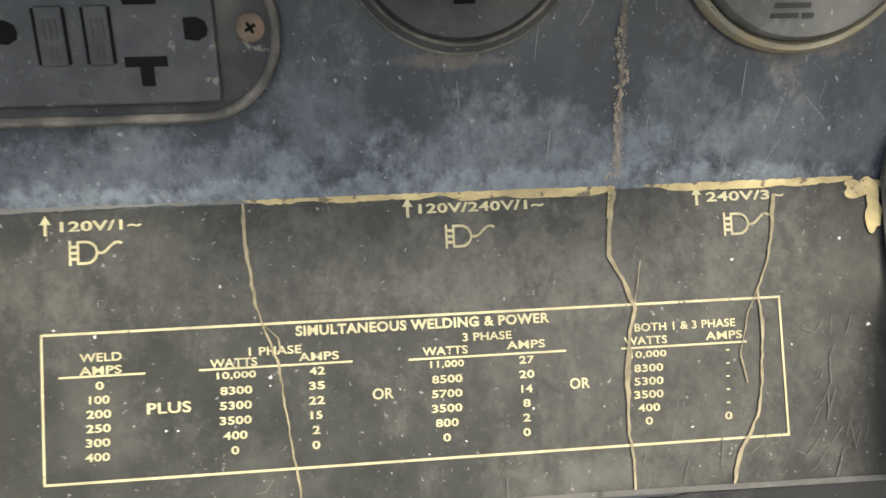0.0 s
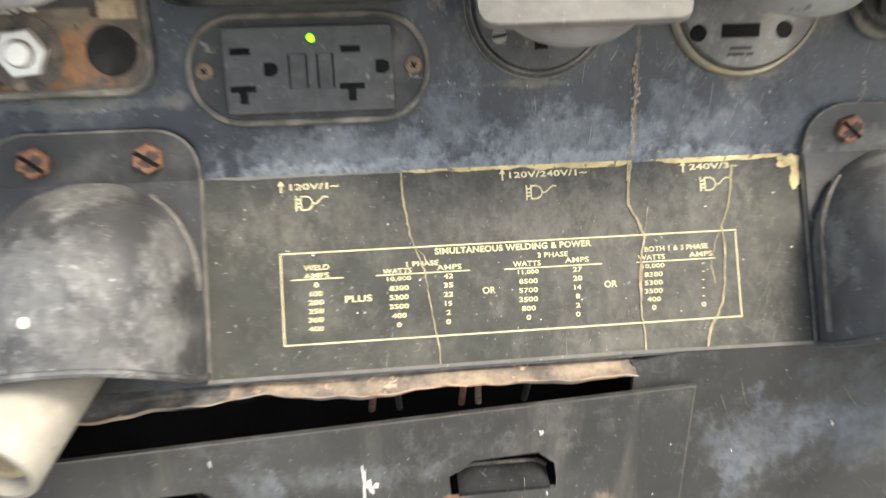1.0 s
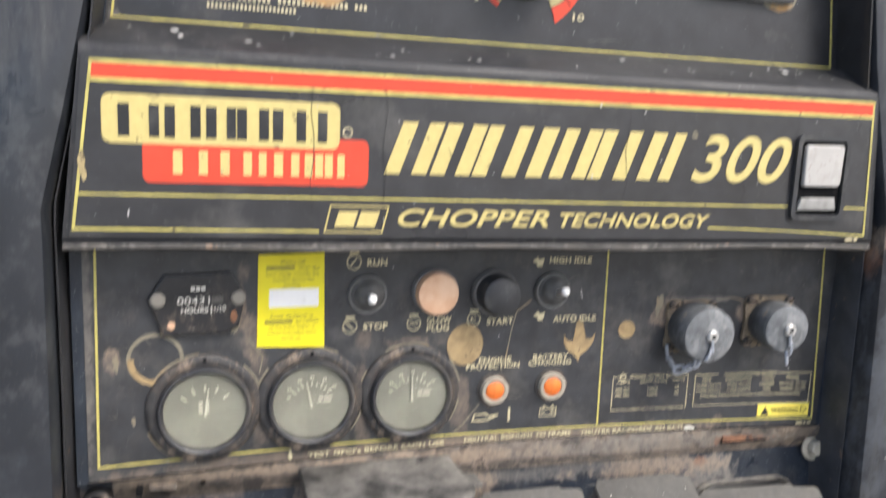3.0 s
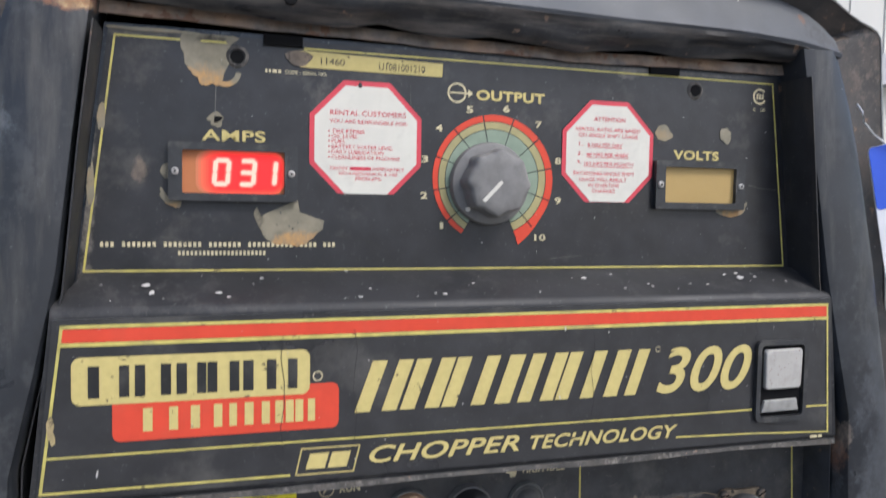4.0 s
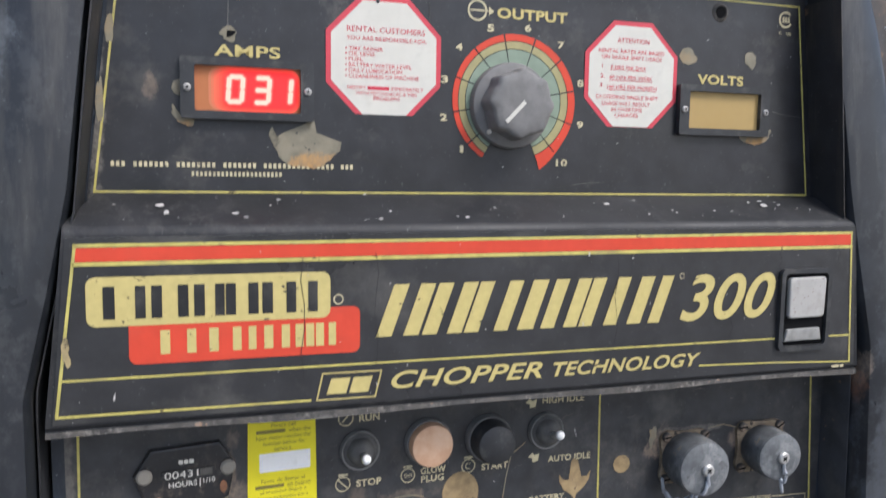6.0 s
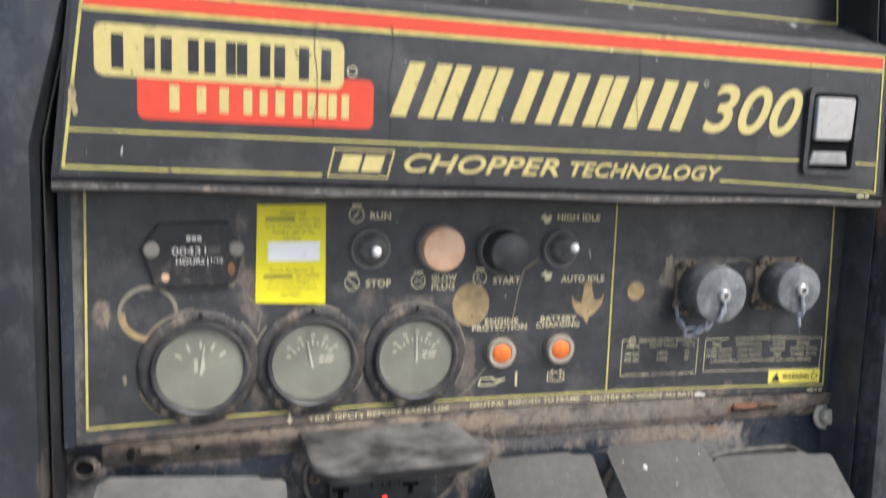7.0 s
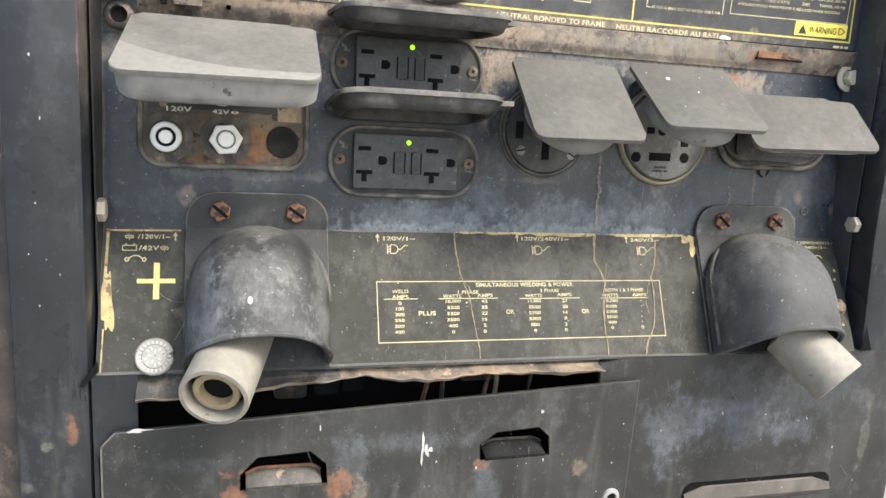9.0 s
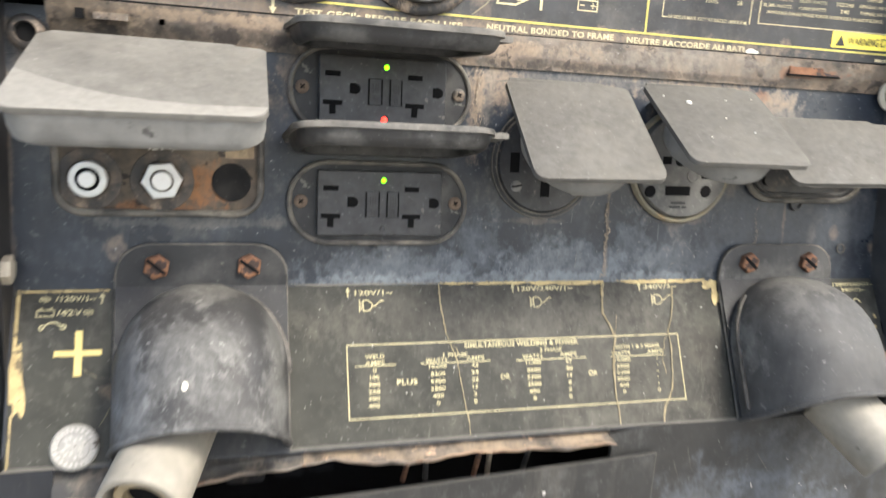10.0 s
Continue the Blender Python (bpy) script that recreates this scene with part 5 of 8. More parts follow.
for t, x0, x1, z, c in (("WELDER OUTPUT RATING", 0.0975, 0.1370, 0.5712, 0.0027), ("AMPS", 0.0880, 0.0980, 0.5676, 0.0022), ("DUTY CYCLE", 0.1060, 0.1270, 0.5676, 0.0024), ("VOLTS", 0.1300, 0.1400, 0.5678, 0.0024), ("300 DC", 0.0875, 0.0985, 0.5622, 0.0024), ("100%", 0.1120, 0.1200, 0.5622, 0.0024), ("32", 0.1325, 0.1360, 0.5624, 0.0024), ("350 DC", 0.0875, 0.0985, 0.5582, 0.0024), ("100%", 0.1120, 0.1200, 0.5582, 0.0024), ("28", 0.1325, 0.1360, 0.5584, 0.0024), ("60 VOLTS MAX. OCV AT RATED 1800 R.P.M.", 0.0890, 0.1410, 0.5478, 0.0020),
                        ("AUXILIARY POWER RATING", 0.1705, 0.2120, 0.5710, 0.0026), ("PEAK", 0.1540, 0.1610, 0.5672, 0.0023), ("CONTINUOUS", 0.1720, 0.1925, 0.5672, 0.0023), ("VOLTS", 0.2010, 0.2105, 0.5674, 0.0023), ("PHASE", 0.2205, 0.2305, 0.5674, 0.0023), ("11,500 WATTS", 0.1500, 0.1690, 0.5630, 0.0022), ("10,000 WATTS", 0.1740, 0.1925, 0.5630, 0.0022), ("120/240", 0.1995, 0.2110, 0.5632, 0.0022), ("SINGLE, 60 Hz", 0.2150, 0.2370, 0.5632, 0.0022), ("12,000 WATTS", 0.1500, 0.1690, 0.5590, 0.0022), ("11,000 WATTS", 0.1740, 0.1925, 0.5590, 0.0022), ("240", 0.2025, 0.2085, 0.5592, 0.0022), ("THREE, 60 Hz", 0.2160, 0.2370, 0.5592, 0.0022), ("AVAILABLE SINGLE PHASE POWER IS REDUCED WHILE WELDING", 0.1530, 0.2330, 0.5555, 0.0019)):
    write("control", t, x0, x1, z, z + c, M_CREAM, control, 0.01)
part("warning_plate", ink_poly("control", [rect(0.2000, 0.2413, 0.5394, 0.5488)], 0.0004), M_WARN, control, "small yellow warning label")
bm = ink_poly("control", [[(0.2025, 0.5405), (0.2093, 0.5405), (0.2059, 0.5470)]], 0.0008)
part("warning_triangle", bm, M_INK, control)
write("control", "WARNING", 0.2108, 0.2325, 0.5416, 0.5462, M_INK, control, 0.01, 0, 0.0008)
part("warning_arrow", ink_band("control", [(0.2345, 0.5420), (0.2365, 0.5420), (0.2392, 0.5440), (0.2365, 0.5462), (0.2345, 0.5462)], 0.0006, 0.0008, None, True), M_INK, control)
for t, x0, x1, z in (("TEST GFCI's BEFORE EACH USE", -0.1226, -0.0340, 0.5322), ("NEUTRAL BONDED TO FRAME", -0.0201, 0.0565, 0.5328), ("NEUTRE RACCORDE AU BATI", 0.0647, 0.1416, 0.5322)):
    write("control", t, x0, x1, z, z + 0.0033, M_CREAM, control, 0.025)
part("down_arrow", ink_poly("control", [[(-0.1340, 0.5385), (-0.1326, 0.5385), (-0.1326, 0.5350), (-0.1314, 0.5350), (-0.1333, 0.5315), (-0.1352, 0.5350), (-0.1340, 0.5350)]]), M_CREAM, control)
part("white_scrap", blot("control", 0.1470, 0.5328, 0.0042, 0.0018, 9, 0.2, 16, 0.0005), M_WHITE, control)
bars("control", 0.2385, 0.5335, [0.005, 0.002, 0.003], 0.0016, 0.001, M_CREAM, control)
# bared patches, rings of dirt, cracks
part("dirt_ring", ink_ring("control", -0.2095, 0.6015, 0.0132, 0.0152, -30, 330, 36, 0.0005), M_BARED, control)
part("dirt_ring", ink_ring("control", -0.2090, 0.6010, 0.0118, 0.0152, 175, 285, 20, 0.0006), M_OCHREPATCH, control)
part("bared_patch", ink_poly("control", [disc(-0.0228, 0.5998, 0.0122, 28, 0.0138)], 0.0005), M_OCHREPATCH, control, "round tan patch where a sticker came off")
part("bared_patch", ink_poly("control", [disc(0.0921, 0.6065, 0.0064, 10)], 0.0005), M_OCHREPATCH, control)
part("bared_patch", ink_poly("control", [[(0.0560, 0.6140), (0.0595, 0.6125), (0.0610, 0.6060), (0.0625, 0.6010), (0.0665, 0.6010), (0.0690, 0.6050), (0.0680, 0.5985), (0.0640, 0.5930), (0.0590, 0.5895), (0.0580, 0.5850), (0.0550, 0.5895), (0.0500, 0.5925), (0.0465, 0.5985), (0.0462, 0.6040), (0.0490, 0.6000), (0.0530, 0.5995), (0.0540, 0.6060), (0.0545, 0.6115)]], 0.0005), M_OCHREPATCH, control, "claw-shaped tan patch")
for x, z, rx, rz, s, t in ((-0.2300, 0.6000, 0.0014, 0.0045, 52, 10), (-0.2215, 0.5655, 0.0012, 0.0022, 53, 0), (0.1150, 0.6240, 0.0030, 0.0060, 54, 0), (0.1830, 0.6250, 0.0022, 0.0045, 55, 0), (-0.1660, 0.6180, 0.0018, 0.0050, 51, -20)):
    part("bared_patch", blot("control", x, z, rx, rz, s, 0.45, 30, 0.00045, t), M_TAN, control)
for pts in (((0.0210, 0.6280), (0.0115, 0.6210), (0.0085, 0.6080), (0.0060, 0.5920), (0.0030, 0.5820)), ((-0.0110, 0.5590), (-0.0215, 0.5460), (-0.0290, 0.5400)), ((0.158, 0.6265), (0.170, 0.6285), (0.181, 0.6255)), ((-0.158, 0.6100), (-0.150, 0.5990), (-0.152, 0.5890))):
    part("crack", ink_band("control", pts, 0.0007, 0.0006), M_TAN, control)
for gx, gz, arcs in ((-0.1832, 0.5698, ((95, 150), (20, 48), (200, 232))), (-0.1215, 0.5698, ((60, 85), (140, 165), (320, 345))), (-0.0584, 0.5692, ((70, 120), (10, 40), (325, 350), (150, 172)))):
    for a0, a1 in arcs:
        part("dirt_arc", ink_ring("control", gx, gz, 0.0326, 0.0337, a0, a1, 14, 0.0004), M_TAN, control)
r = random.Random(45)
bm = bmesh.new()
for _ in range(46):
    x, z, a, d = r.uniform(-0.235, 0.24), r.uniform(0.536, 0.655), r.uniform(-2.6, 2.6), r.uniform(0.002, 0.011)
    ink_band("control", [(x, z), (x + d * 0.5 * math.sin(a), z + d * 0.5 * math.cos(a)), (x + d * math.sin(a + 0.3), z + d * math.cos(a + 0.3))], r.uniform(0.00012, 0.0003), 0.00045, bm)
tagged(part("scratch", bm, M_RIM, control), kind="stuff")
# dark line painted as the shadow under the panel's lower edge
part("seam_shade_line", ink_band("control", [(-0.2455, 0.5311), (0.2490, 0.5311)], 0.0015, 0.0009), M_DARK, control)
tagged(part("paint_fleck", flecks("control", 36, -0.23, 0.235, 0.535, 0.66, 61, 0.0002, 0.0007), M_FLECK, control), kind="stuff")

# ---- seam between the control panel and the outlet panel ----
rows = [[], [], [], []]
for i in range(70):
    x = -0.2335 + 0.4910 * i / 69
    k = 0.0008 * math.sin(x * 120) + 0.0006 * math.sin(x * 53)
    for row, (z, h) in zip(rows, ((0.5135, 0.0002), (0.5195 + k, 0.0012), (0.5255 + k, 0.0020), (0.5310, 0.0004))):
        f = (z - 0.5135) / 0.0175
        row.append((x, (1 - f) * deep("outlet", x, z) + f * deep("control", x, z) - h, z))
seam = part("seam_strip", thick(sheet(rows), 0.0008), M_SEAM, welder, "peeling tan and black seam under the control panel", True)
for x, w in ((-0.2190, 0.0016), (-0.1845, 0.0012)):
    part("slot", shape(rect(x - w, x + w, 0.5222, 0.5268), -0.004 + 0.01 * (abs(x) < 0.2), 0.006), M_DARK, seam)
part("bent_tab", shape(rect(0.1730, 0.2095, 0.5218, 0.5262), 0.0086, 0.0120), M_RUST, seam, "rusty tab in the seam")
part("tab_gap", shape(rect(0.1722, 0.2102, 0.5208, 0.5219), 0.0084, 0.0120), M_DARK, seam)
part("pale_tab", shape(rect(-0.2140, -0.1990, 0.5225, 0.5258), 0.0022, 0.005), M_SEAM, seam)

# ---- outlet panel ----
rows = [[on("outlet", -0.2545 + 0.5225 * i / 24, z, -0.0004) for i in range(25)] for z in (0.3935, 0.42, 0.45, 0.48, 0.5150)]
outlet = part("outlet_panel", thick(sheet(rows), 0.003, (0, 1, 0)), M_OUTLET, welder, "blue-black outlet panel with chalky runs")
tagged(part("paint_fleck", flecks("outlet", 60, -0.24, 0.25, 0.397, 0.51, 81, 0.00012, 0.0005, 0.0006, 0.3), M_FLECK, outlet), kind="stuff")
part("corner_tab", plate("outlet", [(-0.2545, 0.5050), (-0.2330, 0.5050), (-0.2330, 0.5270), (-0.2545, 0.5270)], 0.002, 0.0006), M_OUTLET, outlet, "dusty corner of the outlet panel")
# short scratches
bm = bmesh.new()
r = random.Random(5)
for _ in range(85):
    x, z, a, d = r.uniform(-0.10, 0.20), r.uniform(0.397, 0.435), r.uniform(-1.3, 1.3), r.uniform(0.0006, 0.0042)
    ink_band("outlet", [(x, z), (x + d * math.sin(a) * 0.5, z + d * math.cos(a) * 0.55), (x + d * math.sin(a), z + d * math.cos(a) * 0.9)], r.uniform(0.00012, 0.00022), 0.0005, bm)
tagged(part("scratch", bm, M_COVER, outlet), kind="stuff")

# flaking brown runs
for cx, z0, z1, seed, count, wide in ((0.0592, 0.398, 0.441, 6, 420, 0.0011), (0.1625, 0.412, 0.444, 7, 110, 0.0008), (-0.0235, 0.470, 0.512, 8, 260, 0.0016)):
    r = random.Random(seed)
    bm = bmesh.new()
    for _ in range(count):
        z = r.uniform(z0, z1)
        q = r.uniform(0.00006, 0.00022) if r.random() < 0.9 else r.uniform(0.0002, 0.0005)
        blot("outlet", cx + r.gauss(0, wide * (0.6 + 0.4 * math.sin(z * 210))) + 0.0008 * math.sin(z * 300), z, q, q * r.uniform(1, 2.2), r.random(), 0.5, 6, 0.0005, r.uniform(-15, 15), bm)
    tagged(part("flaking_run", bm, M_FLAKE, outlet), kind="stuff")

# ---- table panel, sloping forward ----
rows = [[on("table", -0.2540 + 0.5140 * i / 24, z, -0.0005) for i in range(25)] for z in (0.3190, 0.34, 0.36, 0.38, 0.3950)]
table = part("table_panel", thick(sheet(rows), 0.003, (0, 1, 0)), M_CASE, welder, "sloping panel under the outlets")
part("label_film", plate("table", [(-0.2530, 0.3200), (0.2585, 0.3195), (0.2575, 0.3945), (-0.2520, 0.3945)], 0.0006), M_TABLEFILM, table, "dusty black label film with printed table")
def ragged_band(x0, x1, z0, z1, seed, low=0.0012, high=0.0030, material=M_CRACK, label="torn tan edge of the film"):
    """A strip of bared backing hanging from a straight edge, its lower side torn."""
    r = random.Random(seed)
    n = max(8, int((x1 - x0) / 0.0011))
    bm = bmesh.new()
    last, depth = None, (low + high) / 2
    for i in range(n + 1):
        f = i / n
        depth = min(high, max(low, depth + r.uniform(-0.00035, 0.00035)))
        x, z = x0 + (x1 - x0) * f, z0 + (z1 - z0) * f
        pair = (bm.verts.new(on("table", x, z + r.uniform(0, 0.0003), 0.0005)), bm.verts.new(on("table", x, z - depth * min(1, 6 * f + 0.3, 6 * (1 - f) + 0.3), 0.0005)))
        if last:
            bm.faces.new((last[0], pair[0], pair[1], last[1]))
        last = pair
    part("bared_edge", bm, material, table, label)


ragged_band(-0.0420, 0.0110, 0.3952, 0.3952, 1, 0.0007, 0.0015)
ragged_band(0.0110, 0.0595, 0.3952, 0.3951, 2, 0.0012, 0.0021)
ragged_band(0.0680, 0.1290, 0.3951, 0.3953, 3, 0.0009, 0.0019)
for pts, w in ((((0.0585, 0.3945), (0.0576, 0.3880)), 0.0016), (((-0.2505, 0.3935), (-0.2110, 0.3938)), 0.0010), (((-0.2505, 0.3935), (-0.2512, 0.3660)), 0.0016)):
    part("bared_edge", ink_band("table", pts, w, 0.0005), M_CRACK, table)
part("bared_edge", blot("table", 0.1315, 0.3925, 0.0052, 0.0026, 91, 0.35), M_CRACK, table)
part("bared_edge", blot("table", 0.1345, 0.3868, 0.0026, 0.0056, 93, 0.35, 36, 0.0006), M_CRACK, table)
part("bared_edge", blot("table", -0.2495, 0.3560, 0.0030, 0.0160, 92, 0.4), M_CRACK, table)
part("bared_edge", ink_band("table", [(-0.2510, 0.3420), (-0.2515, 0.3210)], 0.0008, 0.0005), M_CRACK, table)
ragged_band(-0.1240, -0.0410, 0.3953, 0.3952, 4, 0.0003, 0.0011, M_COVERPALE, "chalky upper edge")
part("bottom_edge", ink_band("table", [(-0.2530, 0.3202), (-0.1, 0.3206), (0.05, 0.3208), (0.1560, 0.3196)], 0.0014, 0.0007), M_COVER, table, "pale dusty lower edge")
CRACKS = (((-0.0420, 0.3945), (-0.0418, 0.3850), (-0.0395, 0.3700), (-0.0372, 0.3640), (-0.0340, 0.3560), (-0.0320, 0.3400), (-0.0300, 0.3290), (-0.0297, 0.3202)), ((-0.0380, 0.3660), (-0.0340, 0.3625), (-0.0335, 0.3590)),
          ((0.0590, 0.3940), (0.0572, 0.3849), (0.0567, 0.3781), (0.0600, 0.3727), (0.0632, 0.3650), (0.0612, 0.3595), (0.0598, 0.3480), (0.0592, 0.3345), (0.0603, 0.3283), (0.0600, 0.3208)), ((0.0655, 0.3766), (0.0640, 0.3699), (0.0631, 0.3662)),
          ((0.1051, 0.3918), (0.1034, 0.3800), (0.1013, 0.3736), (0.0984, 0.3683), (0.0992, 0.3586), (0.0981, 0.3470), (0.0967, 0.3387), (0.0933, 0.3325), (0.0899, 0.3275), (0.0880, 0.3208)), ((0.0984, 0.3683), (0.0948, 0.3611), (0.0923, 0.3520), (0.0938, 0.3452)),
          ((-0.2230, 0.3610), (-0.2150, 0.3560), (-0.2080, 0.3555)), ((-0.2130, 0.3360), (-0.2080, 0.3440)))
def jagged(pts, seed, by=0.00022, step=0.0022):
    """A broken line wandering along the given one."""
    r = random.Random(seed)
    out = [pts[0]]
    for (x0, z0), (x1, z1) in zip(pts, pts[1:]):
        n = max(1, int(math.hypot(x1 - x0, z1 - z0) / step))
        for i in range(1, n + 1):
            k = i / n
            j = by if i < n else 0.0
            out.append((x0 + (x1 - x0) * k + r.uniform(-j, j), z0 + (z1 - z0) * k + r.uniform(-j, j)))
    return out


def split_line(pts, seed, low, high):
    """A crack in the film, its torn sides opening and closing along the way."""
    r = random.Random(seed + 60)
    bm, last, w = bmesh.new(), None, (low + high) / 2
    for x, z in jagged(pts, seed, 0.00025, 0.0016):
        w = min(high, max(low, w + r.uniform(-0.0003, 0.0003)))
        pair = (bm.verts.new(on("table", x - w * r.uniform(0.4, 0.6), z, 0.0006)), bm.verts.new(on("table", x + w * r.uniform(0.4, 0.6), z, 0.0006)))
        if last:
            bm.faces.new((last[0], pair[0], pair[1], last[1]))
        last = pair
    return bm


for k, c in enumerate(CRACKS):
    low, high = ((0.0004, 0.0010), (0.0003, 0.0005), (0.0006, 0.0016), (0.0003, 0.0005), (0.0006, 0.0013), (0.0003, 0.0006), (0.0003, 0.0005), (0.0003, 0.0005))[k]
    part("crack", split_line(c, k, low, high), M_FAINT, table)
r = random.Random(205)
bm = bmesh.new()
for x0, x1, z0, z1, count in ((0.108, 0.132, 0.324, 0.362, 20), (0.060, 0.104, 0.322, 0.345, 10), (-0.10, 0.05, 0.322, 0.332, 8)):
    for _ in range(count):
        x, z, turn, d = r.uniform(x0, x1), r.uniform(z0, z1), r.gauss(0.5, 0.4), r.uniform(0.002, 0.009)
        ink_band("table", [(x, z), (x - d * 0.5 * math.sin(turn) + r.uniform(-0.0004, 0.0004), z - d * 0.5), (x - d * math.sin(turn), z - d * math.cos(turn))], r.uniform(0.00012, 0.0003), 0.0006, bm)
tagged(part("scratch", bm, M_COVER, table), kind="stuff")
bm = bmesh.new()
for _ in range(26):
    x, z, turn, d = r.uniform(0.0, 0.15), r.uniform(0.398, 0.448), r.gauss(0.15, 0.35), r.uniform(0.002, 0.010)
    ink_band("outlet", [(x, z), (x - d * math.sin(turn), z - d * math.cos(turn))], r.uniform(0.00010, 0.00022), 0.0005, bm)
tagged(part("scratch", bm, M_CUP, table), kind="stuff")
part("table_border", ink_band("table", [(-0.0943, 0.3659), (0.1047, 0.3659), (0.1047, 0.3319), (-0.0943, 0.3319)], 0.0006, INK_H, None, True), M_TABLEINK, table)


def row_text(t, x, z, cap=0.0019, per=0.00205):
    if t == "-":
        part("dash", ink_poly("table", [rect(x - 0.0005, x + 0.0005, z - 0.0002, z + 0.0002)]), M_TABLEINK, table)
        return
    write_mid("table", t, x, z, cap, per * (len(t) - 0.55 * t.count(",") - 0.45 * t.count(" ") - 0.5 * t.count("1")), M_TABLEINK, table, bold=0.024)


write("table", "SIMULTANEOUS WELDING & POWER", -0.0294, 0.0391, 0.3626, 0.3651, M_TABLEINK, table, 0.034)
write("table", "1 PHASE", -0.0418, -0.0281, 0.3586, 0.3606, M_TABLEINK, table, 0.02)
write("table", "3 PHASE", 0.0150, 0.0284, 0.3592, 0.3612, M_TABLEINK, table, 0.02)
write("table", "BOTH 1 & 3 PHASE", 0.0627, 0.0915, 0.3592, 0.3612, M_TABLEINK, table, 0.02)
for t, x, z in (("WELD", -0.0796, 0.3603), ("AMPS", -0.0797, 0.3573), ("WATTS", -0.0458, 0.3573), ("AMPS", -0.0236, 0.3577), ("WATTS", 0.0101, 0.3573), ("AMPS", 0.0322, 0.3577), ("WATTS", 0.0656, 0.3570), ("AMPS", 0.0880, 0.3572)):
    write_mid("table", t, x, z, 0.0020, 0.0106 if len(t) < 5 else 0.0122, M_TABLEINK, table, bold=0.02)
for x0, x1, z in ((-0.0900, -0.0687, 0.3560), (-0.0545, -0.0150, 0.3560), (0.0004, 0.0429, 0.3556), (0.0588, 0.0942, 0.3553)):
    part("table_rule", ink_band("table", [(x0, z), (x1, z)], 0.0005), M_TABLEINK, table)
for x, z0, dz, items in ((-0.0800, 0.3538, 0.00325, ("0", "100", "200", "250", "300", "400")), (-0.0452, 0.3543, 0.00345, ("10,000", "8300", "5300", "3500", "400", "0")), (-0.0242, 0.3543, 0.00345, ("42", "35", "22", "15", "2", "0")), (0.0105, 0.3540, 0.00345, ("11,000", "8500", "5700", "3500", "800", "0")), (0.0322, 0.3540, 0.00345, ("27", "20", "14", "8", "2", "0")), (0.0662, 0.3535, 0.0032, ("10,000", "8300", "5300", "3500", "400", "0")), (0.0888, 0.3535, 0.0032, ("-", "-", "-", "-", "-", "0"))):
    for i, t in enumerate(items):
        row_text(t, x - 0.0002 * i, z0 - dz * i)
for t, x, z, w in (("PLUS", -0.0627, 0.3478, 0.0112), ("OR", -0.0070, 0.3480, 0.0056), ("OR", 0.0465, 0.3476, 0.0056)):
    write_mid("table", t, x, z, 0.0026, w, M_TABLEINK, table, bold=0.02)


def plug_mark(x, z):
    bm = ink_band("table", [(x - 0.0046, z - 0.0026), (x - 0.0046, z + 0.0026)], 0.0006)
    for k in (-0.0014, 0.0, 0.0014):
        ink_band("table", [(x - 0.0040, z + k), (x - 0.0028, z + k)], 0.0007, INK_H, bm)
    nose = [(x - 0.0006 + 0.0028 * math.cos(radians(a)), z + 0.0025 * math.sin(radians(a))) for a in range(90, -91, -20)]
    ink_band("table", [(x - 0.0026, z + 0.0025)] + nose + [(x - 0.0026, z - 0.0025)], 0.0006, INK_H, bm, True)
    cord = [(x + 0.0022 + 0.0062 * k / 10, z + 0.0010 * (1 - math.cos(math.pi * k / 10)) - 0.0004 * math.sin(2 * math.pi * k / 10)) for k in range(11)]
    ink_band("table", cord, 0.0006, INK_H, bm)
    tagged(part("plug_symbol", bm, M_TABLEINK, table), kind="stuff")


def up_mark(x, z, s=1.0):
    part("up_arrow", ink_poly("table", [[(x - 0.0004 * s, z - 0.0022 * s), (x + 0.0004 * s, z - 0.0022 * s), (x + 0.0004 * s, z + 0.0004 * s), (x + 0.0014 * s, z + 0.0004 * s), (x, z + 0.0025 * s), (x - 0.0014 * s, z + 0.0004 * s), (x - 0.0004 * s, z + 0.0004 * s)]]), M_TABLEINK, table)


for t, x0, x1, z, xa, xp in (("120V/1~", -0.0890, -0.0684, 0.3896, -0.0927, -0.0820), ("120V/240V/1~", 0.0048, 0.0392, 0.3904, 0.0018, 0.0166), ("240V/3~", 0.0856, 0.1082, 0.3904, 0.0828, 0.0950)):
    write("table", t, x0, x1, z, z + 0.0024, M_TABLEINK, table, 0.025)
    up_mark(xa, z + 0.0014), plug_mark(xp, 0.3846)
write("table", "/120V/1~", -0.2345, -0.2165, 0.3892, 0.3916, M_TABLEINK, table, 0.025)
up_mark(-0.2137, 0.3904)
for x, z in ((-0.2390, 0.3903), (-0.2197, 0.3843)):
    bm = ink_ring("table", x - 0.0014, z, 0.0005, 0.0010, 0, 360, 10)
    ink_ring("table", x + 0.0014, z, 0.0005, 0.0010, 0, 360, 10, INK_H, bm)
    ink_band("table", [(x, z - 0.0015), (x, z + 0.0015)], 0.0004, INK_H, bm)
    part("breaker_symbol", bm, M_TABLEINK, table)
bm = ink_band("table", [(-0.2425, 0.3830), (-0.2350, 0.3830), (-0.2350, 0.3856), (-0.2425, 0.3856)], 0.0005, INK_H, None, True)
for x in (-0.2412, -0.2368):
    ink_poly("table", [rect(x, x + 0.0010, 0.3859, 0.3866)], INK_H, bm)
part("battery_symbol", bm, M_TABLEINK, table)
write("table", "/42V", -0.2338, -0.2225, 0.3830, 0.3856, M_TABLEINK, table, 0.025)
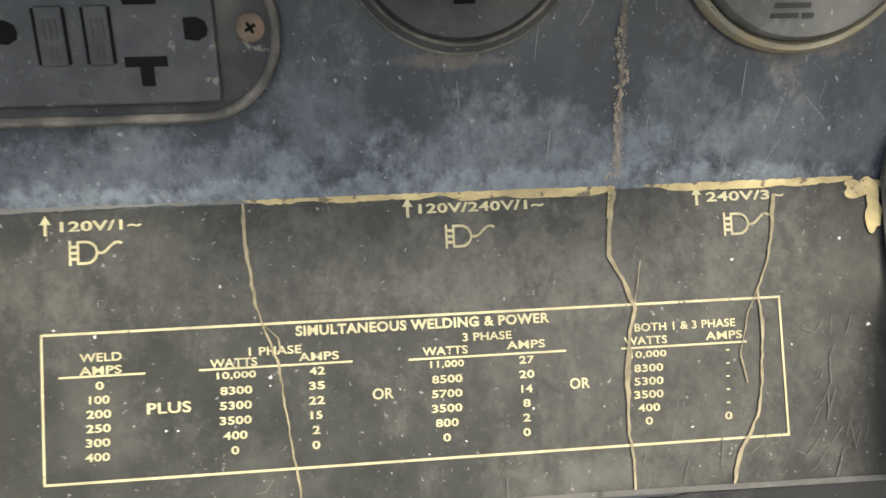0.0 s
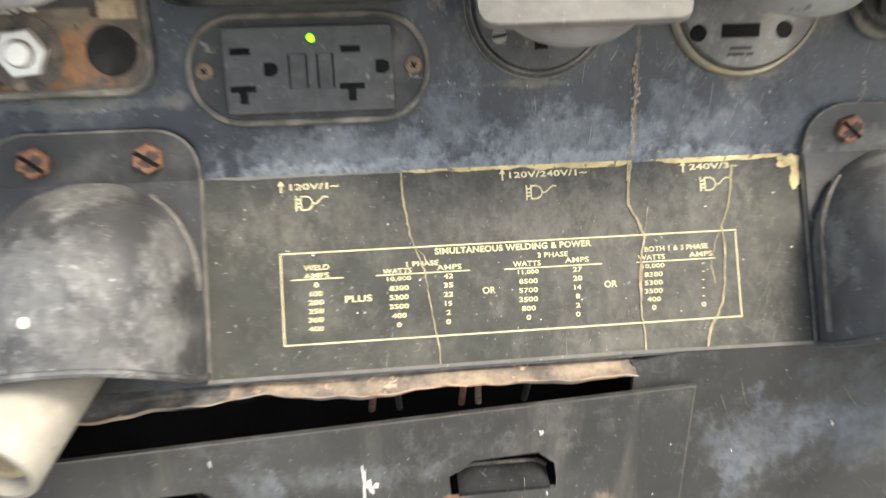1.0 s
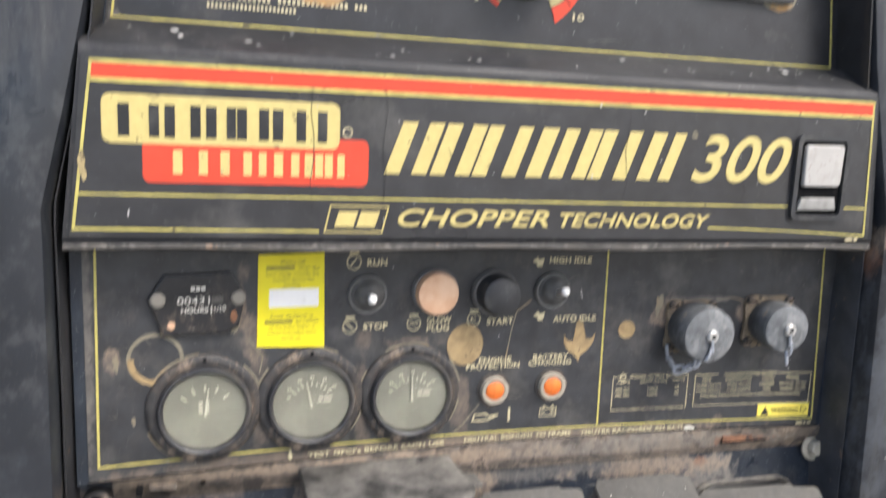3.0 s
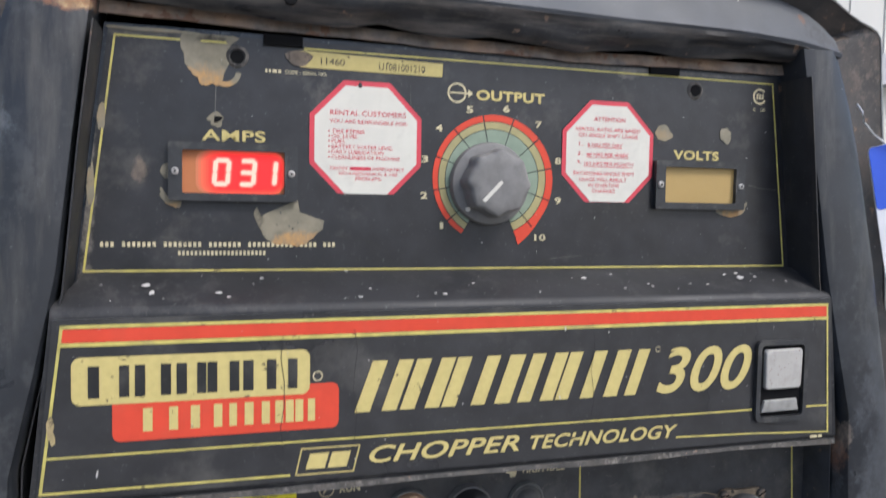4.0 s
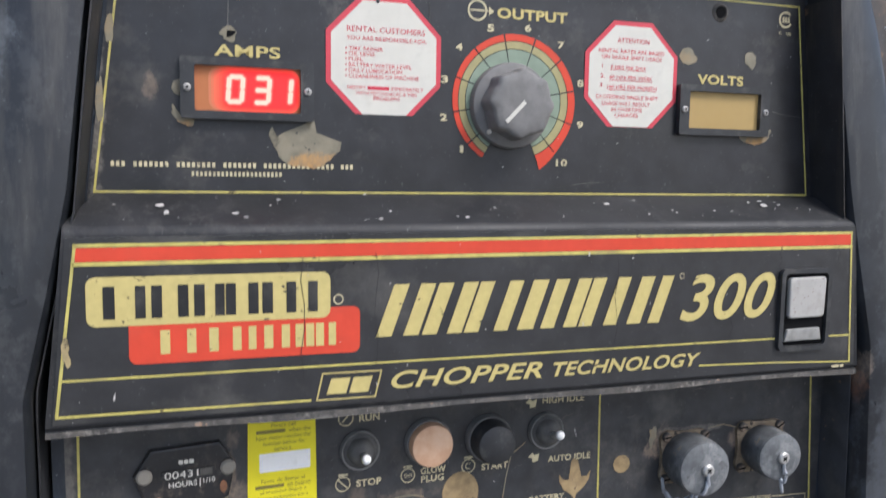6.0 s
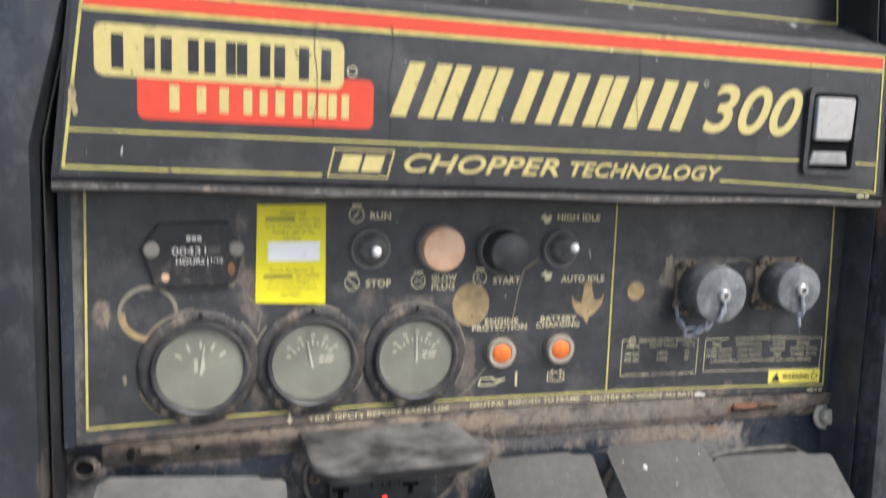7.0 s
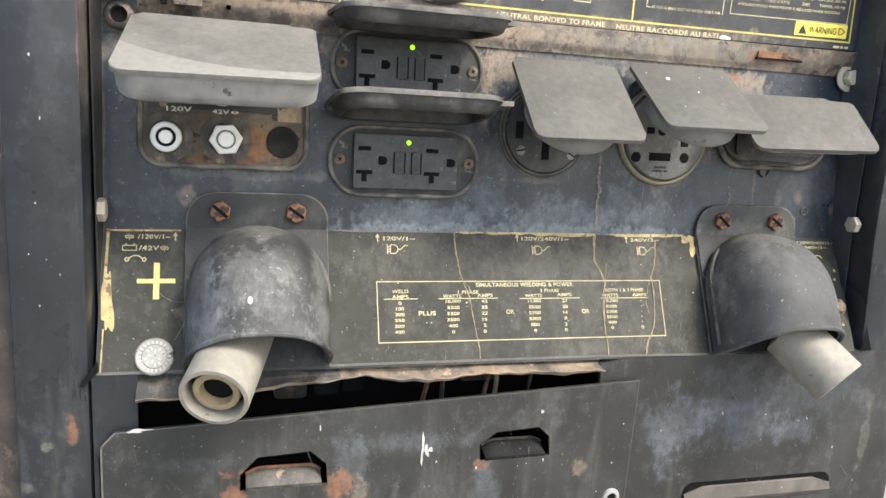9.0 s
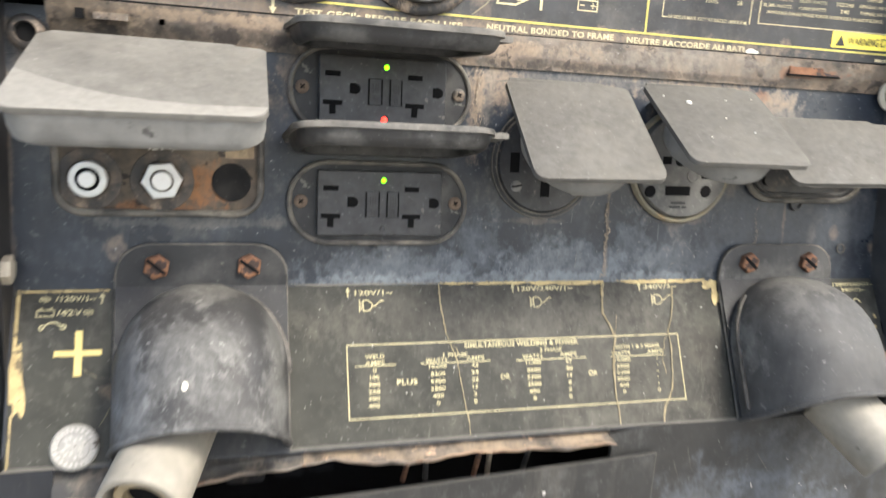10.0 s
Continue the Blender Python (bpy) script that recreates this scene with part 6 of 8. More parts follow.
part("output_arc", ink_ring("table", -0.2353, 0.3755, 0.0044, 0.0051, 35, 145, 12), M_TABLEINK, table)
for x in (-0.2400, -0.2306):
    part("output_dot", ink_ring("table", x, 0.3782, 0.0006, 0.0013, 0, 360, 10), M_TABLEINK, table)
bm = ink_poly("table", [rect(-0.2342, -0.2132, 0.3656, 0.3680)])
ink_poly("table", [rect(-0.2252, -0.2219, 0.3572, 0.3764)], INK_H + 0.0002, bm)
part("plus_sign", bm, M_YELLOW, table)
write("table", "120V/240V/1~", 0.2246, 0.2575, 0.3900, 0.3920, M_TABLEINK, table, 0.025)
write("table", "240V/3~", 0.2305, 0.2500, 0.3868, 0.3888, M_TABLEINK, table, 0.025)
part("output_arc", ink_ring("table", 0.2410, 0.3790, 0.0030, 0.0038, 20, 160, 12), M_TABLEINK, table)
part("minus_sign", ink_poly("table", [rect(0.2385, 0.2455, 0.3662, 0.3682)]), M_YELLOW, table)
for z in (0.372, 0.366, 0.340, 0.336, 0.332):
    part("chip", blot("table", 0.2515 + 0.002 * math.sin(z * 900), z, 0.0010, 0.0014, z, 0.5, 10), M_CRACK, table)
tagged(part("paint_fleck", flecks("table", 60, -0.25, 0.25, 0.322, 0.392, 95, 0.00012, 0.0005, 0.0007, 0.12), M_FLECK, table), kind="stuff")

# ---- lower front ----
lower = part("lower_panel", shape([(0.0835, 0.2950), (0.0835, 0.03), (0.318, 0.03), (0.316, 0.3185), (0.075, 0.3195), (0.054, 0.3160), (0.0555, 0.3090), (0.0555, 0.2950)], -0.0385, -0.0355), M_LOWER, welder, "scuffed grey-black lower front sheet")
part("lower_panel", shape([(-0.2560, 0.03), (-0.2535, 0.03), (-0.2535, 0.270), (-0.2325, 0.280), (-0.2325, 0.3195), (-0.2560, 0.3195)], -0.0385, -0.0355), M_CASE, welder, "narrow black sheet beside the gap")
# torn lip left above the gap
TORN = [(-0.252, 0.3050), (-0.232, 0.3050), (-0.172, 0.3080), (-0.135, 0.3110), (-0.102, 0.3140), (-0.080, 0.3100), (-0.063, 0.3085), (-0.040, 0.3125), (-0.011, 0.3140), (0.020, 0.3120), (0.040, 0.3128), (0.055, 0.3120)]
for x0, x1, material, edge_m in ((-0.2330, -0.1180, M_LIPDARK, M_RUSTEDGE), (-0.1190, 0.0555, M_EDGE, M_RUSTEDGE)):
    rows = [[] for _ in range(6)]
    for i in range(61):
        x = x0 + (x1 - x0) * i / 60
        z = poly_at(TORN, x) + 0.0006 * math.sin(x * 160) + 0.0003 * math.sin(x * 410)
        curl = 0.0040 + 0.0020 * math.sin(x * 26 + 1)
        top = 0.3182 - 0.0012 * math.sin(x * 21 + 0.6) ** 2
        for k, row in enumerate(rows):
            f = k / 5
            fold = 0.0009 * math.sin(f * 9 + x * 30) * math.sin(f * 3.1)
            row.append((x, -0.0330 - (0.0045 + curl) * f + fold, top + (z - top) * f))
    lip_part = part("torn_lip", thick(sheet(rows), 0.0012), material, welder, "torn and rusted sheet lip over a dark gap", True)
    part("torn_edge", thick(sheet([rows[-1], [(x, y - 0.0014, z + 0.0016 + 0.0007 * math.sin(x * 70)) for x, y, z in rows[-1]]]), 0.0006), edge_m, lip_part, "rusty torn edge")
# near-black strip added as the shade between table edge and lip
part("lip_shade_strip", shape(rect(-0.2330, 0.0560, 0.3165, 0.3194), -0.0310, -0.0290), M_DARK, welder, "dark strip put in for shade above the torn lip")
# added sheet; its near-black colour is the hollow's shade
part("gap_shade_sheet", shape(rect(-0.255, 0.09, 0.22, 0.3195), 0.030, 0.034), M_DARK, welder, "near-black sheet standing for shade behind the gap")
# blocks blackened as well, with the hollow's shade in their colour
for i, (x, z, w) in enumerate(((-0.145, 0.3000, 0.010), (-0.122, 0.3015, 0.008), (-0.105, 0.3030, 0.007), (-0.020, 0.3070, 0.012), (0.000, 0.3080, 0.006))):
    part("wiring_block", shape(rounded(x - w, x + w, z - 0.012, z + 0.006, 0.002), -0.010, 0.02, 0.001), M_METERBODY if i in (0, 3) else M_DARK, welder)

for x, lean, m in ((-0.060, 0.004, M_RUST), (-0.047, -0.003, M_LIPDARK), (-0.018, 0.002, M_RUST), (-0.010, -0.002, M_CRUST), (0.012, 0.003, M_LIPDARK)):
    part("wire", pipe([(x, -0.016, 0.285), (x + lean * 0.4, -0.020, 0.300), (x + lean, -0.018, 0.3185)], 0.0016, 8), m, welder, "dim wire behind the gap", True)
# the door as strips round its two louvre cuts
bm = bmesh.new()
LOUVRE = {"a": [(-0.176, 0.244), (-0.176, 0.255), (-0.166, 0.266), (-0.135, 0.268), (-0.125, 0.259), (-0.124, 0.247)], "b": [(-0.026, 0.253), (-0.027, 0.265), (-0.016, 0.273), (0.013, 0.275), (0.021, 0.268), (0.023, 0.254)]}


def door_piece(pts):
    prism(bm, pts, -0.0430, -0.0410)


def top_at(x):
    return 0.2870 + (x + 0.244) * (0.3050 - 0.2870) / 0.3265


a, b = LOUVRE["a"], LOUVRE["b"]
door_piece([(-0.2520, 0.05), (-0.176, 0.05), (-0.176, 0.255), (-0.166, 0.266), (-0.166, top_at(-0.166)), (-0.2440, 0.2870), (-0.2520, 0.2785)])
door_piece([(-0.166, 0.266), (-0.135, 0.268), (-0.135, top_at(-0.135)), (-0.166, top_at(-0.166))])
door_piece([(-0.176, 0.05), (-0.124, 0.05), (-0.124, 0.245), (-0.150, 0.2455), (-0.176, 0.244)])
door_piece([(-0.135, 0.268), (-0.125, 0.259), (-0.124, 0.247), (-0.124, 0.05), (-0.026, 0.05), (-0.026, 0.253), (-0.027, 0.265), (-0.016, 0.273), (-0.016, top_at(-0.016)), (-0.135, top_at(-0.135))])
door_piece([(-0.016, 0.273), (0.013, 0.275), (0.013, top_at(0.013)), (-0.016, top_at(-0.016))])
door_piece([(-0.026, 0.05), (0.023, 0.05), (0.023, 0.254), (-0.001, 0.2535), (-0.026, 0.253)])
door_piece([(0.013, 0.275), (0.021, 0.268), (0.023, 0.254), (0.023, 0.05), (0.0825, 0.05), (0.0825, 0.3050), (0.013, top_at(0.013))])
door = part("access_door", bm, M_LOWER, welder, "scuffed grey-black access door with two cut louvres")
part("bright_corner", ink_band("door", [(-0.2440, 0.2868), (-0.2515, 0.2785), (-0.2515, 0.2450)], 0.0010, 0.0018), M_COVERPALE, door)
part("bright_edge", ink_band("door", [(-0.2440, 0.2866), (0.0825, 0.3046)], 0.0007, 0.0018), M_COVER, door)
part("bright_edge", ink_band("door", [(0.0823, 0.3046), (0.0825, 0.2300), (0.0828, 0.1500)], 0.0005, 0.0018), M_COVER, door)
for k, pts in LOUVRE.items():
    xs, lo = (pts[0][0] + 0.0035, pts[-1][0] - 0.0035), min(p[1] for p in pts)
    rows = []
    for i in range(13):
        x = xs[0] + (xs[1] - xs[0]) * i / 12
        e = 0.0035 * (1 - min(1, min(i, 12 - i) / 1.5))
        rows.append([(x, -0.0425, lo - 0.001), (x, -0.0436, lo + 0.0030), (x, -0.0405, lo + 0.0068 - e), (x, -0.0330, lo + 0.0098 - e)])
    # tab b takes the blacker material, with the cut's shade painted in
    part("louvre_tab", thick(sheet(rows), 0.0014), M_LIPDARK if k == "a" else M_LOUVRE, door, "", True)
    part("tab_edge", pipe([r[3] for r in rows], 0.0011, 6), M_RUST if k == "a" else M_LIPDARK, door, "", True)
    # near-black underside, again shade put into the colour
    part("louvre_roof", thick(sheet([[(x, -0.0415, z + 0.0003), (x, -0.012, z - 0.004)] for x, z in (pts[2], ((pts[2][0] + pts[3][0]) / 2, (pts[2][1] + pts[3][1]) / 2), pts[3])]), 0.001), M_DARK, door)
for x, z, rx, rz, s in ((-0.0650, 0.2650, 0.0009, 0.0090, 111), (-0.0625, 0.2640, 0.0012, 0.0040, 112), (0.014, 0.2860, 0.0008, 0.0016, 114), (-0.232, 0.2877, 0.0060, 0.0010, 115), (-0.060, 0.2640, 0.0018, 0.0012, 116)):
    part("bright_scrape", blot("door", x, z, rx, rz, s, 0.6, 24, 0.0020), M_FLECK, door)
part("rivet_ring", turned([(0.0065, 0), (0.006, -0.0016), (0.0038, -0.002), (0.0032, 0.0)], 20), M_STEEL, door, "", True, pose(0.0720, -0.0430, 0.2190))
part("rivet_hole", shape(disc(0, 0, 0.0034, 16), -0.0006, 0), M_DARK, door, "", False, pose(0.0720, -0.0430, 0.2190))
tagged(part("paint_fleck", flecks("door", 45, -0.24, 0.08, 0.20, 0.285, 121, 0.00015, 0.0006, 0.0020, 0.3), M_FLECK, door), kind="stuff")
tagged(part("paint_fleck", flecks("frame", 34, 0.09, 0.28, 0.20, 0.31, 122, 0.00015, 0.0006, 0.0015, 0.3), M_FLECK, lower), kind="stuff")
for zt in (0.2215, 0.196, 0.170):
    zz = zt - 0.010
    part("vent_slot", shape(rounded(0.132, 0.260, zt - 0.018, zt, 0.0085), -0.0388, -0.0375), M_DARK, lower)
    rows = [[(0.133 + 0.126 * i / 16, -0.0388, zt - 0.0178), (0.133 + 0.126 * i / 16, -0.0420, zt - 0.013), (0.133 + 0.126 * i / 16, -0.0400, zt - 0.004 - 0.004 * (1 - min(1, min(i, 16 - i) / 2))), (0.133 + 0.126 * i / 16, -0.0385, zt - 0.003 - 0.006 * (1 - min(1, min(i, 16 - i) / 2)))] for i in range(17)]
    part("vent_blade", thick(sheet(rows), 0.0008), M_BLADE, lower, "dusty brown vent blade", True)
r = random.Random(46)
for panel, x0, x1, z0, z1, h, count, owner in (("door", -0.24, 0.08, 0.20, 0.285, 0.0018, 40, door), ("frame", 0.09, 0.29, 0.20, 0.312, 0.0012, 34, lower)):
    bm = bmesh.new()
    for _ in range(count):
        x, z, a, d = r.uniform(x0, x1), r.uniform(z0, z1), r.gauss(0.2, 0.5), r.uniform(0.003, 0.016)
        ink_band(panel, [(x, z), (x + d * math.sin(a), z - d * math.cos(a))], r.uniform(0.00012, 0.00028), h, bm)
    tagged(part("scratch", bm, M_RIM, owner), kind="stuff")
part("cut_notch", ink_poly("frame", [[(-0.2625, 0.3140), (-0.2600, 0.3135), (-0.2520, 0.3225), (-0.2520, 0.3290)]], 0.0014), M_DARK, lower)
part("cut_notch", ink_poly("frame", [[(0.2640, 0.3190), (0.2730, 0.3195), (0.2650, 0.3380)]], 0.0014), M_DARK, lower)
r = random.Random(77)
bm = bmesh.new()
for _ in range(12):
    s = r.choice((-1, 1))
    z = r.uniform(0.33, 0.92)
    xi, xo = line_at(IN_L if s < 0 else IN_R, z), line_at(OUT_L if s < 0 else OUT_R, z)
    blot("frame", xi + (xo - xi) * r.uniform(0.2, 0.8), z, r.uniform(0.0001, 0.0004), r.uniform(0.0003, 0.0010), r.random(), 0.5, 7, 0.0016, 0, bm)
tagged(part("paint_fleck", bm, M_FLECK, welder), kind="stuff")

# ---- things on the upper panel ----
def at_panel(panel, x, z, turn=0.0):
    return seat(panel, x, z, turn)


def flat_letters(text, x0, x1, z0, z1, y, material, parent, bold=0.012, deepness=0.0, shear=0.0, name="lettering"):
    """Letters on a thing's own local face."""
    pts, faces = letters(text, bold, shear)
    lo_x, hi_x = min(p[0] for p in pts), max(p[0] for p in pts)
    lo_y, hi_y = min(p[1] for p in pts), max(p[1] for p in pts)
    bm = bmesh.new()
    vs = [bm.verts.new((x0 + (px - lo_x) / (hi_x - lo_x) * (x1 - x0), y, z0 + (py - lo_y) / (hi_y - lo_y) * (z1 - z0))) for px, py in pts]
    for f in faces:
        try:
            bm.faces.new([vs[i] for i in f])
        except ValueError:
            pass
    if deepness:
        thick(bm, deepness, (0, 1, 0))
    return part(name, bm, material, parent)


def flat_bars(cx, z, widths, cap, gap, y, material, parent, name="unread_line"):
    x = cx - (sum(widths) + gap * (len(widths) - 1)) / 2
    bm = bmesh.new()
    for w in widths:
        prism(bm, rect(x, x + w, z - cap / 2, z + cap / 2), y, y + 0.0002)
        x += w + gap
    return part(name, bm, material, parent)


def framed(outer, inner, y0, y1):
    """A flat frame between two outlines of the same count."""
    bm = bmesh.new()
    n = len(outer)
    ring = [[bm.verts.new((x, y, z)) for x, z in o] for o, y in ((outer, y1), (outer, y0), (inner, y0), (inner, y1))]
    for a, b in zip(ring, ring[1:] + ring[:1]):
        for i in range(n):
            j = (i + 1) % n
            bm.faces.new((a[i], a[j], b[j], b[i]))
    return bm


def digital_meter(x, z, lit):
    t = thing("digital_meter", "black-framed digital amps meter showing lit red 031" if lit else "black-framed unlit volts meter with an amber window", "meter", at_panel("upper", x, z), "digital meters")
    part("frame", framed(rounded(-0.0351, 0.0351, -0.0162, 0.0162, 0.0015), rounded(-0.0278, 0.0278, -0.0118, 0.0120, 0.0010), -0.0042, 0.0), M_PLASTIC, t, "black plastic frame")
    part("window", shape(rect(-0.0280, 0.0280, -0.0120, 0.0122), -0.0012, 0.0), M_REDWIN if lit else M_AMBER, t, "lit red window" if lit else "amber window")
    screw(t, -0.0316, 0.0, 0.0021, 0.0012, M_STEEL, 40, True, -0.0042), screw(t, 0.0316, 0.0, 0.0021, 0.0012, M_STEEL, 75, True, -0.0042)
    if lit:
        # seven-segment digits
        seg = {"0": "abcdef", "3": "abgcd", "1": "bc"}
        # the display's bloom is built from nested glowing sheets
        field = part("halo_field", shape(rounded(-0.0112, 0.0255, -0.0090, 0.0094, 0.0060), -0.00160, -0.0010), M_DIGITHALO, t, "red halo painted behind the digits")
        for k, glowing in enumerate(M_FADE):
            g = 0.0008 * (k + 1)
            part("halo_step_field", shape(rounded(-0.0112 - 1.7 * g, min(0.0277, 0.0255 + g), max(-0.0118, -0.0090 - g), min(0.0120, 0.0094 + g), 0.0060), -0.00155 + 0.00005 * k, -0.0010), glowing, field, "graded step of the painted red halo")
        for d, cx in (("0", -0.0068), ("3", 0.0073), ("1", 0.0190)):
            w, hh, s = 0.0036, 0.0066, 0.0012
            bar = {"a": (-w, w, hh - s, hh + s), "g": (-w, w, -s, s), "d": (-w, w, -hh - s, -hh + s), "f": (-w - s, -w + s, 0, hh), "b": (w - s, w + s, 0, hh), "e": (-w - s, -w + s, -hh, 0), "c": (w - s, w + s, -hh, 0)}
            for i, k in enumerate(seg[d]):
                x0, x1, z0, z1 = bar[k]
                # two widened copies carry the painted bloom; the core is the segment itself
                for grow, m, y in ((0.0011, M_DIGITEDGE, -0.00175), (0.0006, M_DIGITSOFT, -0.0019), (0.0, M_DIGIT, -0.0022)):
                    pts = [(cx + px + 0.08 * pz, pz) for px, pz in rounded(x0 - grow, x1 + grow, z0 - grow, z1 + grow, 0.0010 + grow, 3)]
                    part("segment" if grow else "core", shape(pts, y - 0.00004 * i, -0.0012), m, field, "wider red glow painted round a segment" if grow else "bright segment core")
    return t


digital_meter(-0.1505, 0.8437, True)
digital_meter(0.1553, 0.8437, False)

knob = thing("output_knob", "charcoal fluted output control knob with a white pointer", "knob", at_panel("upper", DX - 0.0038, DZ - 0.0030))
part("skirt", turned([(0.0256, -0.0006), (0.0256, -0.0044), (0.0249, -0.0062), (0.0205, -0.0078), (0.0, -0.0078)], 48), M_KNOB, knob, "round knob skirt", True)
part("grip", turned([(0.0200, -0.0074), (0.0196, -0.0190), (0.0188, -0.0212), (0.0172, -0.0222), (0.0120, -0.0224), (0.0, -0.0224)], 96, lambda a, r: 1.0 + (0.0 if r < 0.013 else 0.045 * math.cos(8 * a + 0.6) + 0.014 * math.cos(16 * a))), M_KNOB, knob, "fluted knob grip", True)
bm = bmesh.new()
c, s = math.cos(radians(226)), math.sin(radians(226))
for r0, r1, w in ((-0.0012, 0.0152, 0.0011),):
    prism(bm, [(r0 * c - w * s, r0 * s + w * c), (r0 * c + w * s, r0 * s - w * c), (r1 * c + w * s, r1 * s - w * c), (r1 * c - w * s, r1 * s + w * c)], -0.0228, -0.0220)
part("pointer", bm, M_WHITE, knob, "white pointer line")
part("dot", shape(disc(0.0222 * c, 0.0222 * s, 0.0014, 12), -0.0082, -0.0066), M_WHITE, knob)

OCT = [(math.cos(radians(22.5 + 45 * i)), math.sin(radians(22.5 + 45 * i))) for i in range(8)]


def octagon(x, z, half, label, lines):
    t = thing("octagon_sticker", label, "sticker", at_panel("upper", x, z), "octagon stickers")
    r = half / math.cos(radians(22.5))
    part("border", shape([(r * px, r * pz * 1.03) for px, pz in OCT], -0.0006, -0.0001), M_PINK, t, "red octagon border")
    part("face", shape([(r * 0.915 * px, r * 0.915 * pz * 1.03) for px, pz in OCT], -0.0008, -0.0004), M_WHITE, t, "white octagon face")
    for s, x0, x1, zz, cap in lines:
        if s.startswith("#"):
            flat_bars((x0 + x1) / 2, zz, [x1 - x0], cap, 0, -0.0010, M_PINKINK, t)
        else:
            flat_letters(s, x0, x1, zz - cap / 2, zz + cap / 2, -0.0010, M_PINKINK, t, 0.0)
    return t


def line_a(s, x0, x1, y, cap):
    return (s, (x0 - 635) * 0.000341, (x1 - 635) * 0.000341, (299 - y) * 0.000335, cap)


def line_b(s, x0, x1, y, cap):
    return (s, (x0 - 1060) * 0.000417, (x1 - 1060) * 0.000417, (316 - y) * 0.00037, cap)


sticker_a = octagon(-0.0747, 0.8648, 0.0336, "white and red octagonal sticker with rules for rental customers", [
    line_a("RENTAL CUSTOMERS", 571, 705, 252, 0.0030), line_a("YOU ARE RESPONSIBLE FOR:", 570, 708, 267, 0.0022), line_a("TIRE REPAIR", 574, 632, 284.5, 0.0022), line_a("OIL LEVEL", 574, 620, 293, 0.0022), line_a("FUEL", 574, 598, 302, 0.0022), line_a("BATTERY WATER LEVEL", 574, 682, 311.5, 0.0022), line_a("DAILY LUBRICATION", 574, 665, 320.5, 0.0022), line_a("CLEANLINESS OF MACHINE", 574, 695, 330, 0.0022),
    line_a("NOTIFY", 572, 603, 349, 0.0020), line_a("#", 606, 643, 349, 0.0020), line_a("IMMEDIATELY", 646, 703, 349, 0.0020), line_a("WITH MECHANICAL & TIRE", 586, 691, 358, 0.0020), line_a("PROBLEMS", 616, 662, 366.5, 0.0020)])
bm = bmesh.new()
for k in range(6):
    prism(bm, disc(-0.0223, (299 - (284.5, 293, 302, 311.5, 320.5, 330)[k]) * 0.000335, 0.0005, 8), -0.0010, -0.0008)
part("bullet", bm, M_PINKINK, sticker_a)
part("scuff", shape(disc(-0.0042, 0.0322, 0.0012, 7, 0.0018), -0.0011, -0.0008), M_FLANGE, sticker_a)
octagon(0.0861, 0.8627, 0.0332, "white and red octagonal sticker with rental shift rates", [
    line_b("ATTENTION", 1033, 1088, 256, 0.0030), line_b("RENTAL RATES ARE BASED", 1002, 1115, 274, 0.0024), line_b("ON SINGLE SHIFT USAGE", 1007, 1111, 284.5, 0.0024), line_b("1.", 1008, 1014, 300, 0.0024), line_b("8 HRS PER DAY", 1023, 1084, 301, 0.0024), line_b("2.", 1006, 1014, 316.5, 0.0024), line_b("40 HRS PER WEEK", 1021, 1096, 318, 0.0024), line_b("3.", 1005, 1013, 331.5, 0.0024), line_b("160 HRS PER MONTH", 1018, 1104, 334, 0.0024),
    line_b("#", 1023, 1084, 305.5, 0.0003), line_b("#", 1021, 1096, 323, 0.0003), line_b("#", 1018, 1104, 339, 0.0003),
    line_b("EXCEEDING SINGLE SHIFT", 1000, 1107, 351, 0.0024), line_b("USAGE WILL RESULT", 1010, 1093, 362, 0.0024), line_b("IN OVERTIME", 1026, 1080, 372, 0.0024), line_b("CHARGES", 1032, 1073, 381.5, 0.0024)])

serial = thing("serial_label", "pale yellow serial number label with a scuffed end", "label", at_panel("upper", -0.0710, 0.9098))
part("strip", shape([(-0.0430, -0.0044), (0.0428, -0.0046), (0.0432, 0.0034), (-0.0430, 0.0052)], -0.0006, 0.0), M_YELLOW, serial, "pale yellow strip")
flat_letters("11460", -0.0310, -0.0170, -0.0020, 0.0018, -0.0008, M_INK, serial, 0.0)
flat_letters("U1081001210", 0.0035, 0.0318, -0.0030, 0.0012, -0.0008, M_INK, serial, 0.0)
part("scuff", shape([(-0.0435 + 0.0075 * math.cos(a) * (1 + 0.2 * math.sin(3 * a)), 0.0005 + 0.0045 * math.sin(a)) for a in [i * 0.45 for i in range(14)]], -0.0009, -0.0004), M_SEAM, serial, "scuffed end")

# ---- latch on the name panel ----
latch = thing("paddle_latch", "black recessed paddle latch with a pitted bare metal paddle", "latch", at_panel("name", 0.1990, 0.7150))
part("frame", framed(rounded(-0.0204, 0.0200, -0.0270, 0.0272, 0.0042), rounded(-0.0172, 0.0170, -0.0236, 0.0240, 0.0030), -0.0030, 0.0), M_PLASTIC, latch, "black latch frame")
part("recess", shape(rounded(-0.0174, 0.0172, -0.0238, 0.0242, 0.0030), -0.0007, 0.001), M_DARK, latch)
part("paddle", shape([(-0.0138, -0.0036), (-0.0120, -0.0052), (0.0128, -0.0048), (0.0144, -0.0030), (0.0150, 0.0200), (0.0134, 0.0216), (-0.0126, 0.0212), (-0.0142, 0.0196)], -0.0038, -0.0006, 0.0010), M_PADDLE, latch, "pale pitted metal paddle")
bm = bmesh.new()
r = random.Random(12)
